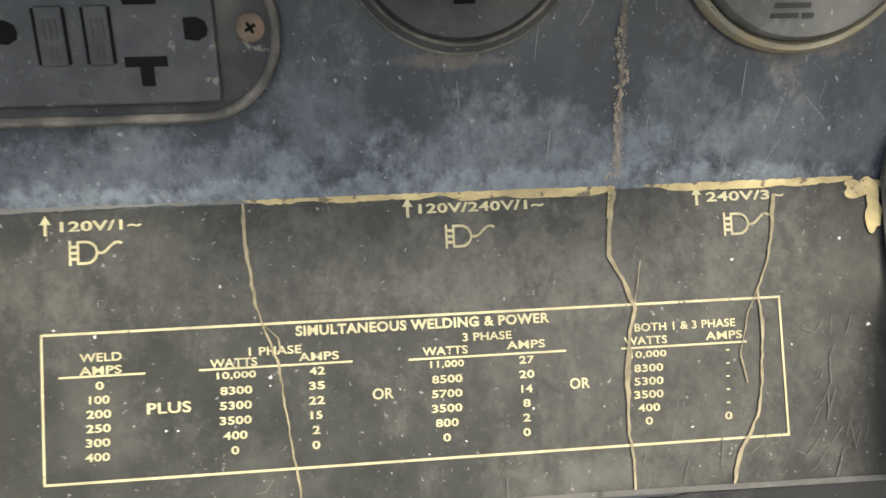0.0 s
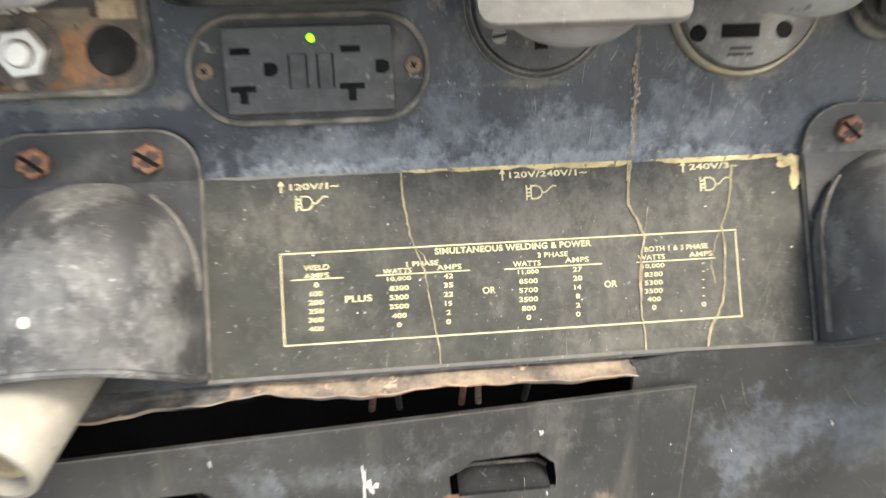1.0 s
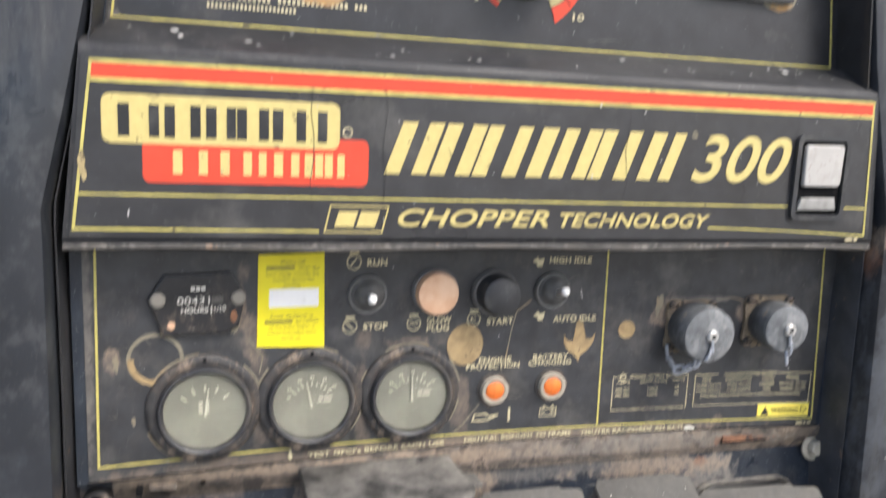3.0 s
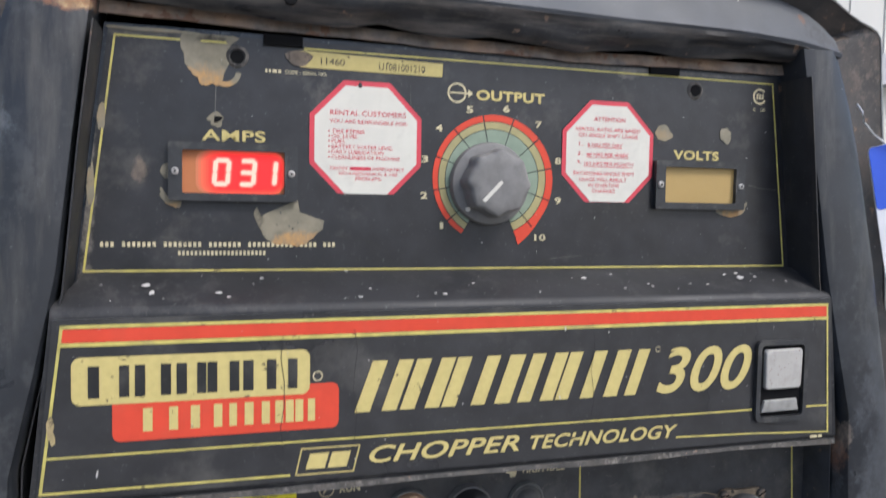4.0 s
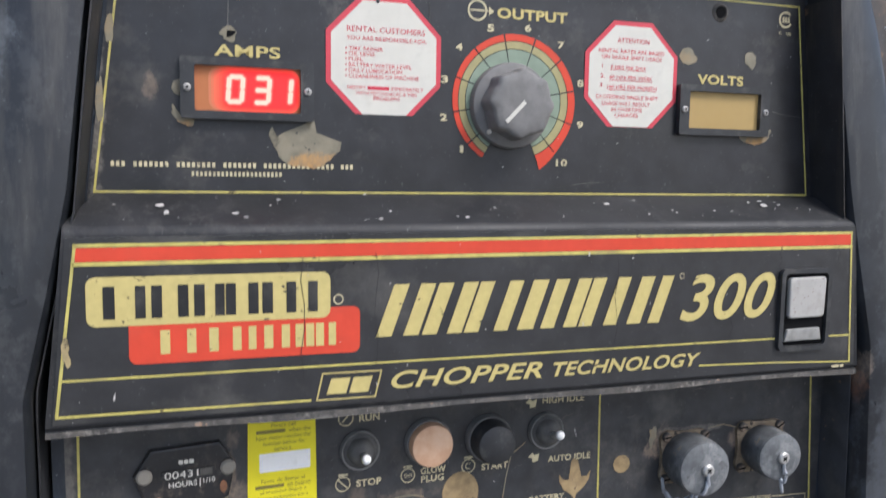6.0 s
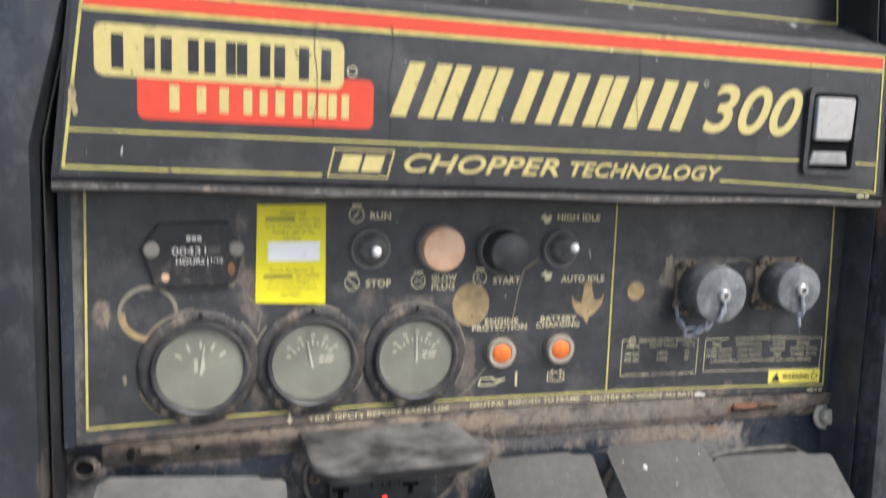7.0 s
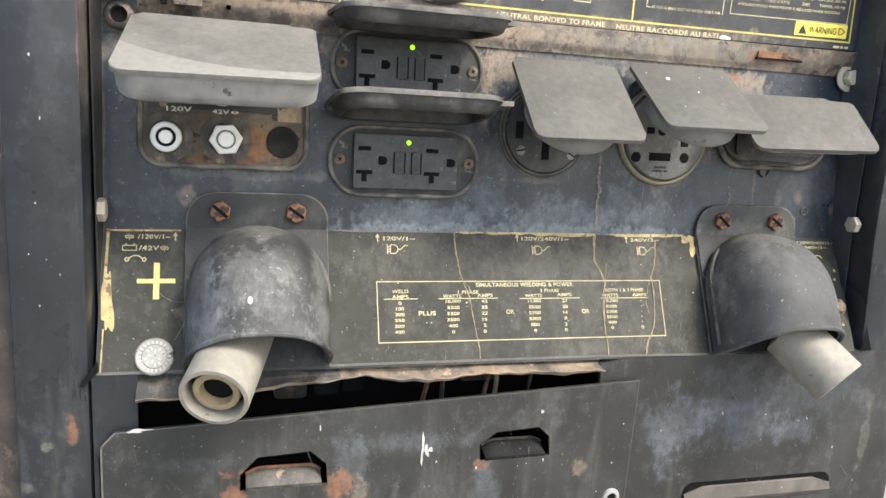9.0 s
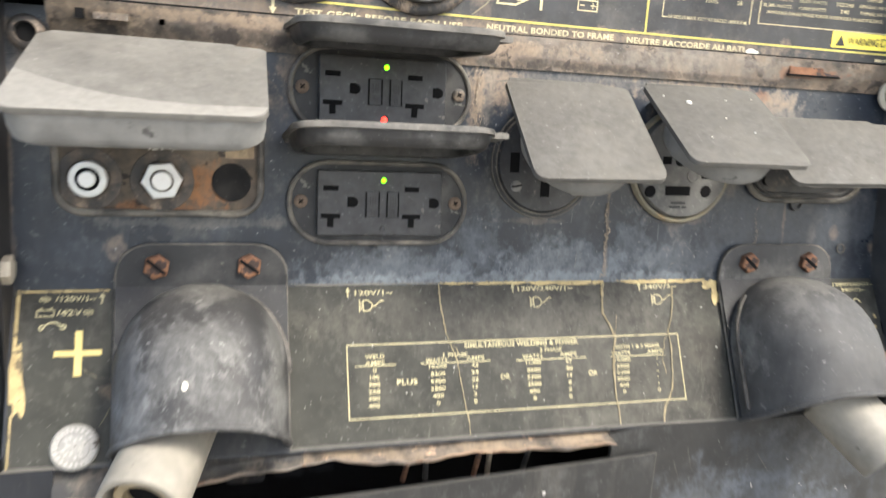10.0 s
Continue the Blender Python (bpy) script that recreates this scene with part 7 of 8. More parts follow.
for _ in range(18):
    prism(bm, disc(r.uniform(-0.012, 0.014), 0.0205 - 0.022 * r.random() ** 1.6, r.uniform(0.0001, 0.0004), 6), -0.0040, -0.0037)
tagged(part("pit", bm, M_RUST, latch), kind="stuff")
part("lower_plate", shape([(-0.0158, -0.0206), (0.0140, -0.0202), (0.0122, -0.0122), (-0.0134, -0.0126)], -0.0028, -0.0006, 0.0009), M_MEDAL, latch, "bare metal lower plate")

# ---- things on the control panel ----
hour = thing("hour_meter", "black six-sided hour meter with two bright screws", "meter", at_panel("control", -0.1865, 0.6340))
part("body", shape([(-0.0270, 0.0025), (-0.0182, 0.0160), (0.0180, 0.0170), (0.0262, 0.0030), (0.0225, -0.0150), (0.0150, -0.0185), (-0.0190, -0.0190)], -0.0040, 0.0, 0.0012), M_METERBODY, hour, "black hour meter body")
for sx in (-0.0215, 0.0220):
    part("screw", screw_head(bmesh.new(), 0.0042, 0.0022), M_PLUG, hour, "pale round screw", True, pose(sx, -0.0045, 0.0025))
part("window", shape(rect(-0.0125, 0.0140, -0.0005, 0.0040), -0.0052, -0.0044), M_INK, hour, "counter window")
flat_letters("00431", -0.0112, 0.0062, -0.0003, 0.0037, -0.0054, M_WHITE, hour, 0.0, 0, 0, "counter_digits")
part("tenth_drum", shape(rect(0.0072, 0.0136, -0.0002, 0.0036), -0.0054, -0.005), M_COVER, hour)
flat_bars(0.0, 0.0083, [0.0022, 0.0022, 0.0022], 0.0022, 0.0006, -0.0048, M_WHITE, hour, "maker_mark")
flat_letters("HOURS", -0.0092, 0.0055, -0.0055, -0.0025, -0.0048, M_WHITE, hour, 0.02)
flat_letters("1/10", 0.0088, 0.0150, -0.0050, -0.0022, -0.0048, M_WHITE, hour, 0.01)
part("bar", shape(rect(0.0068, 0.0074, -0.0065, -0.0020), -0.0049, -0.0046), M_WHITE, hour)
part("paint_chip", shape(disc(-0.0145, -0.0125, 0.0022, 9), -0.0048, -0.0044), M_PINKCAP, hour)
part("rust_chip", shape(disc(0.0195, -0.0085, 0.0020, 9, 0.0036), -0.0048, -0.0044), M_RUST, hour)

service = thing("service_sticker", "bright yellow service sticker with a blank white box", "sticker", at_panel("control", -0.1340, 0.6318))
part("paper", shape([(-0.0196, -0.0268), (0.0203, -0.0288), (0.0194, 0.0292), (-0.0190, 0.0284)], -0.0007, 0.0), M_STICKER, service, "yellow paper")
part("blank_box", shape(rect(-0.0128, 0.0164, -0.0032, 0.0078), -0.0009, -0.0005), M_BUTTON, service, "blank white box")
for t, x0, x1, z in (("Please call", -0.0060, 0.0080, 0.0240), ("#", -0.0145, 0.0020, 0.0205), ("when the", 0.0040, 0.0165, 0.0205), ("hour meter reaches the", -0.0145, 0.0165, 0.0170), ("number below for", -0.0105, 0.0135, 0.0135), ("service.", -0.0045, 0.0060, 0.0100),
                     ("Favor de llamar al", -0.0118, 0.0130, -0.0085), ("#", -0.0152, 0.0010, -0.0120), ("en cuanto", 0.0030, 0.0165, -0.0120), ("el medidor llegue a", -0.0125, 0.0140, -0.0155), ("horas indicadas para", -0.0135, 0.0150, -0.0190), ("servicio.", -0.0055, 0.0065, -0.0225)):
    if t == "#":
        flat_bars((x0 + x1) / 2, z, [x1 - x0], 0.0020, 0, -0.0009, M_DULLINK, service)
    else:
        flat_letters(t, x0, x1, z - 0.0012, z + 0.0013, -0.0009, M_DULLINK, service, 0.0)

GAUGE_SPECS = ((-0.1832, 0.5698, -8, "engine gauge with a pale dial, needle upright"), (-0.1215, 0.5698, 14, "engine gauge with a pale dial, needle tilted"), (-0.0584, 0.5692, 2, "engine gauge with a pale dial, needle upright"))


def gauge(x, z, needle, label):
    t = thing("gauge", "round black-rimmed " + label, "gauge", at_panel("control", x, z), "engine gauges")
    part("mounting_ring", turned([(0.0326, 0.0), (0.0324, -0.0020), (0.0312, -0.0032), (0.0290, -0.0036), (0.0274, -0.0032), (0.0250, -0.0030)], 48, lambda a, r: 1 + (0.007 * math.sin(5 * a) + 0.005 * math.sin(11 * a + 1) if r > 0.029 else 0)), M_GAUGERING, t, "grimy mounting ring", True)
    part("bezel", turned([(0.0264, -0.0020), (0.0262, -0.0066), (0.0257, -0.0076), (0.0249, -0.0079), (0.0240, -0.0074), (0.0234, -0.0064), (0.0231, -0.0050)], 48), M_BEZEL, t, "black gauge rim", True)
    part("mount_hole", shape(disc(0, 0.0301, 0.0012, 10), -0.0042, -0.0030), M_DARK, t)
    part("dial", shape(disc(0, 0, 0.0233, 40), -0.0050, -0.0030), M_DIAL, t, "pale grey dial")
    bm = bmesh.new()
    n, oz = (5, -0.0010) if needle == -8 else (9, -0.0015)
    for k in range(n):
        a = radians(142 - 104 * k / (n - 1))
        c_, s_ = math.cos(a), math.sin(a)
        w, r0, r1 = (0.0006, 0.0128, 0.0168) if n == 5 else (0.00045, 0.0118, 0.0138 if k % 2 else 0.0152)
        prism(bm, [(r0 * c_ - w * s_, oz + r0 * s_ + w * c_), (r0 * c_ + w * s_, oz + r0 * s_ - w * c_), (r1 * c_ + w * s_, oz + r1 * s_ - w * c_), (r1 * c_ - w * s_, oz + r1 * s_ + w * c_)], -0.0053, -0.0049)
        if n == 9 and k % 2 == 0:
            # small unread figures over the long marks
            for d in (-0.0011, 0.0003):
                prism(bm, rect(0.0172 * c_ + d, 0.0172 * c_ + d + 0.0009, oz + 0.0172 * s_ - 0.0008, oz + 0.0172 * s_ + 0.0010), -0.0053, -0.0049)
    if n == 9:
        for x0, x1, z0 in ((0.0040, 0.0068, 0.0022), (0.0076, 0.0125, 0.0022), (0.0036, 0.0064, -0.0004), (0.0070, 0.0118, -0.0004), (-0.0150, -0.0126, 0.0034)):
            prism(bm, rect(x0, x1, z0, z0 + 0.0013), -0.0053, -0.0049)
    else:
        for k in range(4):
            prism(bm, rect(-0.0036, -0.0014, -0.0012 + 0.0019 * k, 0.0001 + 0.0019 * k), -0.0053, -0.0049), prism(bm, rect(0.0002, 0.0022, -0.0012 + 0.0019 * k, 0.0001 + 0.0019 * k), -0.0053, -0.0049)
    part("markings", bm, M_DIALINK, t, "pale dial marks")
    a = radians(90 + needle)
    c_, s_ = math.cos(a), math.sin(a)
    part("needle", shape([(-0.0007 * s_, 0.0007 * c_ - 0.003), (0.0007 * s_, -0.0007 * c_ - 0.003), (0.0135 * c_ + 0.0003 * s_, 0.0135 * s_ - 0.0003 * c_), (0.0135 * c_ - 0.0003 * s_, 0.0135 * s_ + 0.0003 * c_)], -0.0062, -0.0058), M_DIALINK, t, "pale needle")
    g = part("glass", shape(disc(0, 0, 0.0231, 32), -0.0075, -0.0071), M_GLASS, t, "dusty cover glass")
    g.visible_shadow = False
    return t


for g in GAUGE_SPECS:
    gauge(*g)


def toggle(x, z, dx, dz, label):
    t = thing("toggle_switch", label, "switch", at_panel("control", x, z), "toggle switches")
    part("boot", turned([(0.0104, 0.0), (0.0104, -0.0030), (0.0086, -0.0042), (0.0076, -0.0080), (0.0058, -0.0100), (0.0030, -0.0112), (0.0, -0.0114)], 26, lambda a, r: 1 + 0.02 * math.cos(6 * a)), M_TOGGLE, t, "dark rubber boot", True)
    part("ring", turned([(0.0122, 0.0), (0.0120, -0.0030), (0.0116, -0.0038), (0.0106, -0.0032)], 26), M_CUP, t, "grimy ring", True)
    tip = Vector((dx, -0.0200, dz))
    part("lever", pipe([(0, -0.009, 0), tip * 0.8 + Vector((0, -0.002, 0)), tip], 0.0022, 10), M_STEEL, t, "metal lever", True)
    bm = bmesh.new()
    bmesh.ops.create_uvsphere(bm, u_segments=12, v_segments=8, radius=0.0028, matrix=Matrix.Translation(tip))
    part("tip", bm, M_BUTTON, t, "bright lever tip", True)
    return t


toggle(-0.0880, 0.6352, -0.0010, 0.0010, "dark rubber-booted run and stop toggle switch")
toggle(0.0352, 0.6350, 0.0010, 0.0030, "dark rubber-booted idle toggle switch, flipped up")

glow_button = thing("push_button", "faded pink glow plug push button with a worn face", "button", at_panel("control", -0.0450, 0.6358), "push buttons")
part("collar", turned([(0.0150, 0.0), (0.0150, -0.0030), (0.0142, -0.0045), (0.0132, -0.0045)], 32), M_KNOB, glow_button, "grey button collar", True)
part("cap", turned([(0.0134, -0.0020), (0.0134, -0.0090), (0.0128, -0.0108), (0.0100, -0.0112), (0.0040, -0.0106), (0.0, -0.0104)], 36), M_PINKCAP, glow_button, "faded pink cap", True)
start_button = thing("push_button", "black rubber start push button in a grey collar", "button", at_panel("control", -0.0052, 0.6345), "push buttons")
part("collar", turned([(0.0152, 0.0), (0.0152, -0.0045), (0.0146, -0.0060), (0.0136, -0.0058), (0.0134, -0.0030)], 32), M_KNOB, start_button, "grey button collar", True)
part("cap", turned([(0.0134, -0.0020), (0.0133, -0.0130), (0.0120, -0.0175), (0.0080, -0.0195), (0.0, -0.0198)], 36), M_PLASTIC, start_button, "black rubber cap", True)


def indicator(x, z, label):
    t = thing("indicator_lamp", label, "lamp", at_panel("control", x, z), "indicator lamps")
    part("washer", turned([(0.0116, 0.0), (0.0116, -0.0008), (0.0094, -0.0010)], 28), M_FLANGERING, t, "dark washer", True)
    part("ring", turned([(0.0096, 0.0), (0.0095, -0.0032), (0.0088, -0.0042), (0.0068, -0.0040), (0.0062, -0.0020)], 30), M_LAMPRING, t, "pale lamp ring", True)
    part("lens", turned([(0.0063, -0.0010), (0.0062, -0.0034), (0.0052, -0.0042), (0.0, -0.0045)], 28), M_ORANGE, t, "orange lens", True)
    return t


indicator(-0.0015, 0.5683, "orange engine protection lamp in a pale ring")
indicator(0.0393, 0.5692, "orange battery charging lamp in a pale ring")


def connector(x, z, length, r, loops, label, pale):
    t = thing("capped_connector", label, "connector", at_panel("control", x, z), "capped connectors")
    # square flange with drawn-in sides and rounded ears
    ring = []
    for k in range(64):
        a = 2 * math.pi * k / 64
        q = 0.0178 + 0.0058 * (0.5 - 0.5 * math.cos(4 * a)) ** 1.6
        ring.append((q * math.cos(a), q * math.sin(a)))
    part("flange", shape(ring, -0.0026, 0.0, 0.0008), M_CRUST, t, "tan-crusted flange with four ears")
    for sx in (-0.0148, 0.0148):
        for sz in (0.0148, -0.0148):
            screw(t, sx, sz, 0.0034, 0.0022, M_FLANGERING, 20 + 900 * sx, False, -0.0026)
    part("grip", turned([(r * 0.92, -0.003), (r * 0.95, -0.0070), (r, -0.0085), (r, -length + 0.006), (r * 0.97, -length + 0.002)], 72, lambda a, q: 1 + 0.006 * math.copysign(1, math.sin(36 * a))), M_ALU, t, "knurled grey cap ring", True)
    part("face", turned([(r * 0.97, -length + 0.003), (r * 0.95, -length), (r * 0.80, -length - 0.0012), (r * 0.25, -length - 0.0012), (0.0, -length - 0.0012)], 40), M_ALUPALE if pale else M_ALU, t, "oxidised cap face", True)
    screw(t, 0.0010, 0.0, 0.0042, 0.0024, M_STEEL, 45, True, -length - 0.0012, "cap_screw")
    for k, (p, ang) in enumerate(loops):
        c_, s_ = math.cos(radians(ang)), math.sin(radians(ang))
        ring = []
        for i in range(14):
            a = 2 * math.pi * i / 14
            u, v = 0.0044 * math.cos(a), 0.0026 * math.sin(a)
            ring.append((p[0] + u * c_, p[1] + (v if k % 2 else 0.25 * v), p[2] + u * s_ + (0 if k % 2 else v * 0.9)))
        part("chain_link", pipe(ring, 0.0011, 6, True), M_CHAIN, t, "", True)
    return t


chain_a = [((0.0010, -0.0295, -0.0055), 100), ((-0.0010, -0.0280, -0.0120), 70), ((-0.0050, -0.0240, -0.0185), 55), ((-0.0090, -0.0200, -0.0240), 35), ((-0.0135, -0.0160, -0.0265), 10), ((-0.0175, -0.0120, -0.0230), -60), ((-0.0190, -0.0080, -0.0170), -80)]
chain_b = [((0.0015, -0.0270, -0.0060), 95), ((0.0020, -0.0265, -0.0130), 85), ((0.0015, -0.0255, -0.0195), 100)]
connector(0.1390, 0.6085, 0.0270, 0.0190, chain_a, "grey oxidised capped connector on a grimy flange with its chain", True)
connector(0.1985, 0.6115, 0.0250, 0.0168, chain_b, "grey oxidised capped connector with a short hanging chain", True)

# ---- things on the outlet panel ----
def gfci(x, z, label, red):
    t = thing("duplex_outlet", label, "outlet", at_panel("outlet", x, z), "duplex outlets")
    part("gasket_plate", shape(rounded(-0.0478, 0.0478, -0.0215, 0.0215, 0.0208, 8), -0.0022, 0.0, 0.0008), M_COLLAR, t, "dusty oval mounting plate")
    rim = [p for p in rounded(-0.0474, 0.0474, -0.0211, 0.0211, 0.0205, 8)]
    part("rim", pipe([(px, -0.0026, pz) for px, pz in rim], 0.0013, 8, True), M_RIM, t, "raised dusty rim", True)
    face = part("face", shape(rounded(-0.0333, 0.0333, -0.0170, 0.0170, 0.0012, 3), -0.0058, -0.0015, 0.0006), M_RCPT, t, "black outlet face")
    y0, y1 = -0.00620, -0.0052
    for sx in (-1, 1):
        cx = -0.0265 if sx < 0 else 0.0165
        gx = cx + (0.0115 if sx < 0 else 0.0125)
        tee = [(cx - 0.0050, -0.0056), (cx + 0.0050, -0.0056), (cx + 0.0050, -0.0080), (cx + 0.0016, -0.0080), (cx + 0.0016, -0.0126), (cx - 0.0016, -0.0126), (cx - 0.0016, -0.0080), (cx - 0.0050, -0.0080)]
        for pts in (rect(cx - 0.0039, cx + 0.0039, 0.0064, 0.0090), tee, [(gx - 0.0028, -0.0018), (gx + 0.0004, -0.0022), (gx + 0.0024, -0.0010), (gx + 0.0028, 0.0006), (gx + 0.0022, 0.0024), (gx + 0.0002, 0.0034), (gx - 0.0028, 0.0032)]):
            part("contact_slot", shape(pts, y0, y1), M_DARK, face, "dark contact slot")
    for bx, w in ((-0.0045, 0.0034), (0.0063, 0.0030)):
        part("button", shape(rounded(bx - w, bx + w, -0.0075, 0.0065, 0.0006, 2), -0.0063, -0.005, 0.0004), M_RCPT, face, "small black test button")
        for s in (-1, 1):
            part("button_gap", shape(rect(bx + s * w - 0.0003, bx + s * w + 0.0003, -0.0070, 0.0060), -0.0066, -0.005), M_DARK, face)
    for bx in (-0.0045, 0.0063):
        flat_bars(bx, 0.0012, [0.0007, 0.0007, 0.0007], 0.0048, 0.0006, -0.0065, M_COLLAR, face, "moulded_mark"), flat_bars(bx, -0.0044, [0.0007, 0.0007], 0.0034, 0.0006, -0.0065, M_COLLAR, face, "moulded_mark")
    part("moulded_ring", turned([(0.0017, -0.0056), (0.0016, -0.0062), (0.0011, -0.0062), (0.0010, -0.0056)], 16), M_COLLAR, face, "", True, pose(0.0012, 0, -0.0136))
    bm = bmesh.new()
    bmesh.ops.create_uvsphere(bm, u_segments=12, v_segments=8, radius=0.0014, matrix=Matrix.Translation((0.0012, -0.0058, 0.0122)))
    part("led", bm, M_LEDGREEN, t, "lit green lamp", True)
    if red:
        bm = bmesh.new()
        bmesh.ops.create_uvsphere(bm, u_segments=12, v_segments=8, radius=0.0016, matrix=Matrix.Translation((0.0005, -0.0058, -0.0145)))
        part("led", bm, M_LEDRED, t, "lit red lamp", True)
    screw(t, -0.0415, 0.0005, 0.0035, 0.0016, M_SCREWRUST, 45, True, -0.0024)
    screw(t, 0.0415, 0.0005, 0.0035, 0.0016, M_SCREWRUST if not red else M_FLANGERING, 30, True, -0.0024)
    return t


gfci(-0.0768, 0.4390, "black duplex outlet with a lit green lamp in an oval plate", False)
gfci(-0.0768, 0.4968, "black duplex outlet with lit green and red lamps", True)


def flap(pts, name, label, thickness, cup, material, group, tab=(0.06, 0.86), corner=0.006, worn=()):
    """A lifted cover: a rounded lid between four corners (hinge left, hinge right, lip right, lip left) with a moulded
    cup under it. worn: rear edge of a paler front part.
    """
    hl, hr, lr, ll = (Vector(p) for p in pts)
    base = (hl + hr) / 2
    t = thing(name, label, "cover", Matrix.Translation(base), group)
    u, v = 0.5 * ((hr - hl) + (lr - ll)), 0.5 * ((ll - hl) + (lr - hr))
    nrm = u.cross(v).normalized()
    if nrm.z < 0:
        nrm = -nrm

    def at(a, b, drop=0.0):
        sag = 0.0006 * math.sin(3.1 * a) * b
        return (hl * (1 - a) + hr * a) * (1 - b) + (ll * (1 - a) + lr * a) * b - base - nrm * (drop + sag)

    def arc(cx, cz, ru, rv, a0):
        return [(cx + ru * math.cos(radians(a0 + 90 * k / 5)), cz + rv * math.sin(radians(a0 + 90 * k / 5))) for k in range(6)]

    def rim(x0, x1, z0, z1, r, rt):
        """A rounded outline in the lid's own shares, hinge side at z0."""
        ru, rv, tu, tv = r / u.length, r / v.length, rt / u.length, rt / v.length
        return arc(x1 - ru, z1 - rv, ru, rv, 0) + arc(x0 + ru, z1 - rv, ru, rv, 90) + arc(x0 + tu, z0 + tv, tu, tv, 180) + arc(x1 - tu, z0 + tv, tu, tv, 270)

    notch = 0.0035 / v.length
    outline = rim(0, 1, notch, 1, corner, 0.0022)
    # the hinge tab joins between the two hinge-side corners
    outline = outline[:18] + [(tab[0], notch), (tab[0] + 0.01, 0.0), (tab[1] - 0.01, 0.0), (tab[1], notch)] + outline[18:24]
    if worn:
        # corners at the ends of the paler part's edge: on the left side, then on the right side
        outline = outline[:12] + [worn[0]] + outline[12:] + [worn[-1]]
    bm = bmesh.new()
    top = [bm.verts.new(at(a, b)) for a, b in outline]
    low = [bm.verts.new(at(a, b, thickness)) for a, b in outline]
    k = len(outline)
    if worn:
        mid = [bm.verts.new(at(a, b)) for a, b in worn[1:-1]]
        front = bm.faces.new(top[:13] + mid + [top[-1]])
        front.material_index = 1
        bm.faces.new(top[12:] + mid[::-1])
    else:
        bm.faces.new(top)
    bm.faces.new(low[::-1])
    edges = []
    for i in range(k):
        bm.faces.new((top[i], low[i], low[(i + 1) % k], top[(i + 1) % k]))
        edges.append(bm.edges.get((top[i], top[(i + 1) % k])))
    bmesh.ops.bevel(bm, geom=edges, offset=0.0008, segments=2, profile=0.5, affect="EDGES")
    lid = part("lid", bm, material, t, "", True)
    if worn:
        lid.data.materials.append(M_COVERFRONT)
    kind, deepness, inset = cup
    bm = bmesh.new()

    def loop(shrink, drop):
        if kind == "round":
            q = inset * 0.5 * (1 - shrink * 0.6)
            ring = [(0.5 + q * math.cos(2 * math.pi * i / 40), 0.54 + q * u.length / v.length * math.sin(2 * math.pi * i / 40)) for i in range(40)]
        else:
            eu, ev = (inset + shrink * 0.028) / u.length, (inset * 0.6 + shrink * 0.022) / v.length
            ring = rim(eu, 1 - eu, 0.12 + ev, 1 - ev, 0.0125, 0.008)
        return [bm.verts.new(at(a, b, drop)) for a, b in ring]

    loops = [loop(0.0, thickness * 0.6), loop(0.005, thickness + deepness * 0.65), loop(0.025, thickness + deepness * 0.87), loop(0.09, thickness + deepness * 0.97), loop(0.24, thickness + deepness), loop(0.30, thickness + deepness * 0.9), loop(0.32, thickness)]
    for q0, q1 in zip(loops, loops[1:]):
        for i in range(len(q0)):
            j = (i + 1) % len(q0)
            bm.faces.new((q0[i], q0[j], q1[j], q1[i]))
    part("cup", bm, M_CUP, t, "rounded sealing cup under the lid", True)
    # hinge leaf running down behind the lid to the panel
    p0, p1 = at(tab[0] + 0.2, 0.06, thickness), at(tab[1] - 0.03, 0.06, thickness)
    z2 = (p0.z + p1.z) / 2 + base.z - 0.0105
    leaf = [[p0, p1], [Vector((p.x, deep("outlet", 0, z2) - base.y - 0.0005, z2 - base.z)) for p in (p0, p1)]]
    part("hinge_leaf", thick(sheet(leaf), 0.0016), M_PLASTIC, t, "dark hinge leaf on the panel")
    return t


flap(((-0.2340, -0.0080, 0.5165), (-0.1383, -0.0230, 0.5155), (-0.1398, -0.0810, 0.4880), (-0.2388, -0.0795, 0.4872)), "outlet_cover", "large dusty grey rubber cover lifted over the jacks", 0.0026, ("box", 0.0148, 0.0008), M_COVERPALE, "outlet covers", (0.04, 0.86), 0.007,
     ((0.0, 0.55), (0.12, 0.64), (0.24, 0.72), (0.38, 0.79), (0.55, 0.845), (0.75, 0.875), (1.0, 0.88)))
flap(((-0.0170, -0.0100, 0.5092), (0.0540, -0.0085, 0.5092), (0.0520, -0.0670, 0.4658), (-0.0190, -0.0690, 0.4652)), "outlet_cover", "square dusty grey rubber cover lifted over a round outlet", 0.0026, ("round", 0.0145, 0.86), M_COVER, "outlet covers", (0.03, 0.80))
cover_b = flap(((0.0632, -0.0090, 0.5110), (0.1340, -0.0095, 0.5115), (0.1285, -0.0745, 0.4758), (0.0605, -0.0720, 0.4756)), "outlet_cover", "square dusty grey rubber cover lifted, speckled with white paint", 0.0026, ("round", 0.0145, 0.86), M_COVER, "outlet covers", (0.03, 0.85))
flap(((0.1420, -0.0090, 0.4968), (0.2360, -0.0150, 0.4975), (0.2345, -0.0530, 0.4655), (0.1400, -0.0500, 0.4635)), "outlet_cover", "wide dusty grey rubber cover lifted over an oval outlet", 0.0026, ("box", 0.0050, 0.0045), M_COVER, "outlet covers", (0.05, 0.80))
r = random.Random(31)
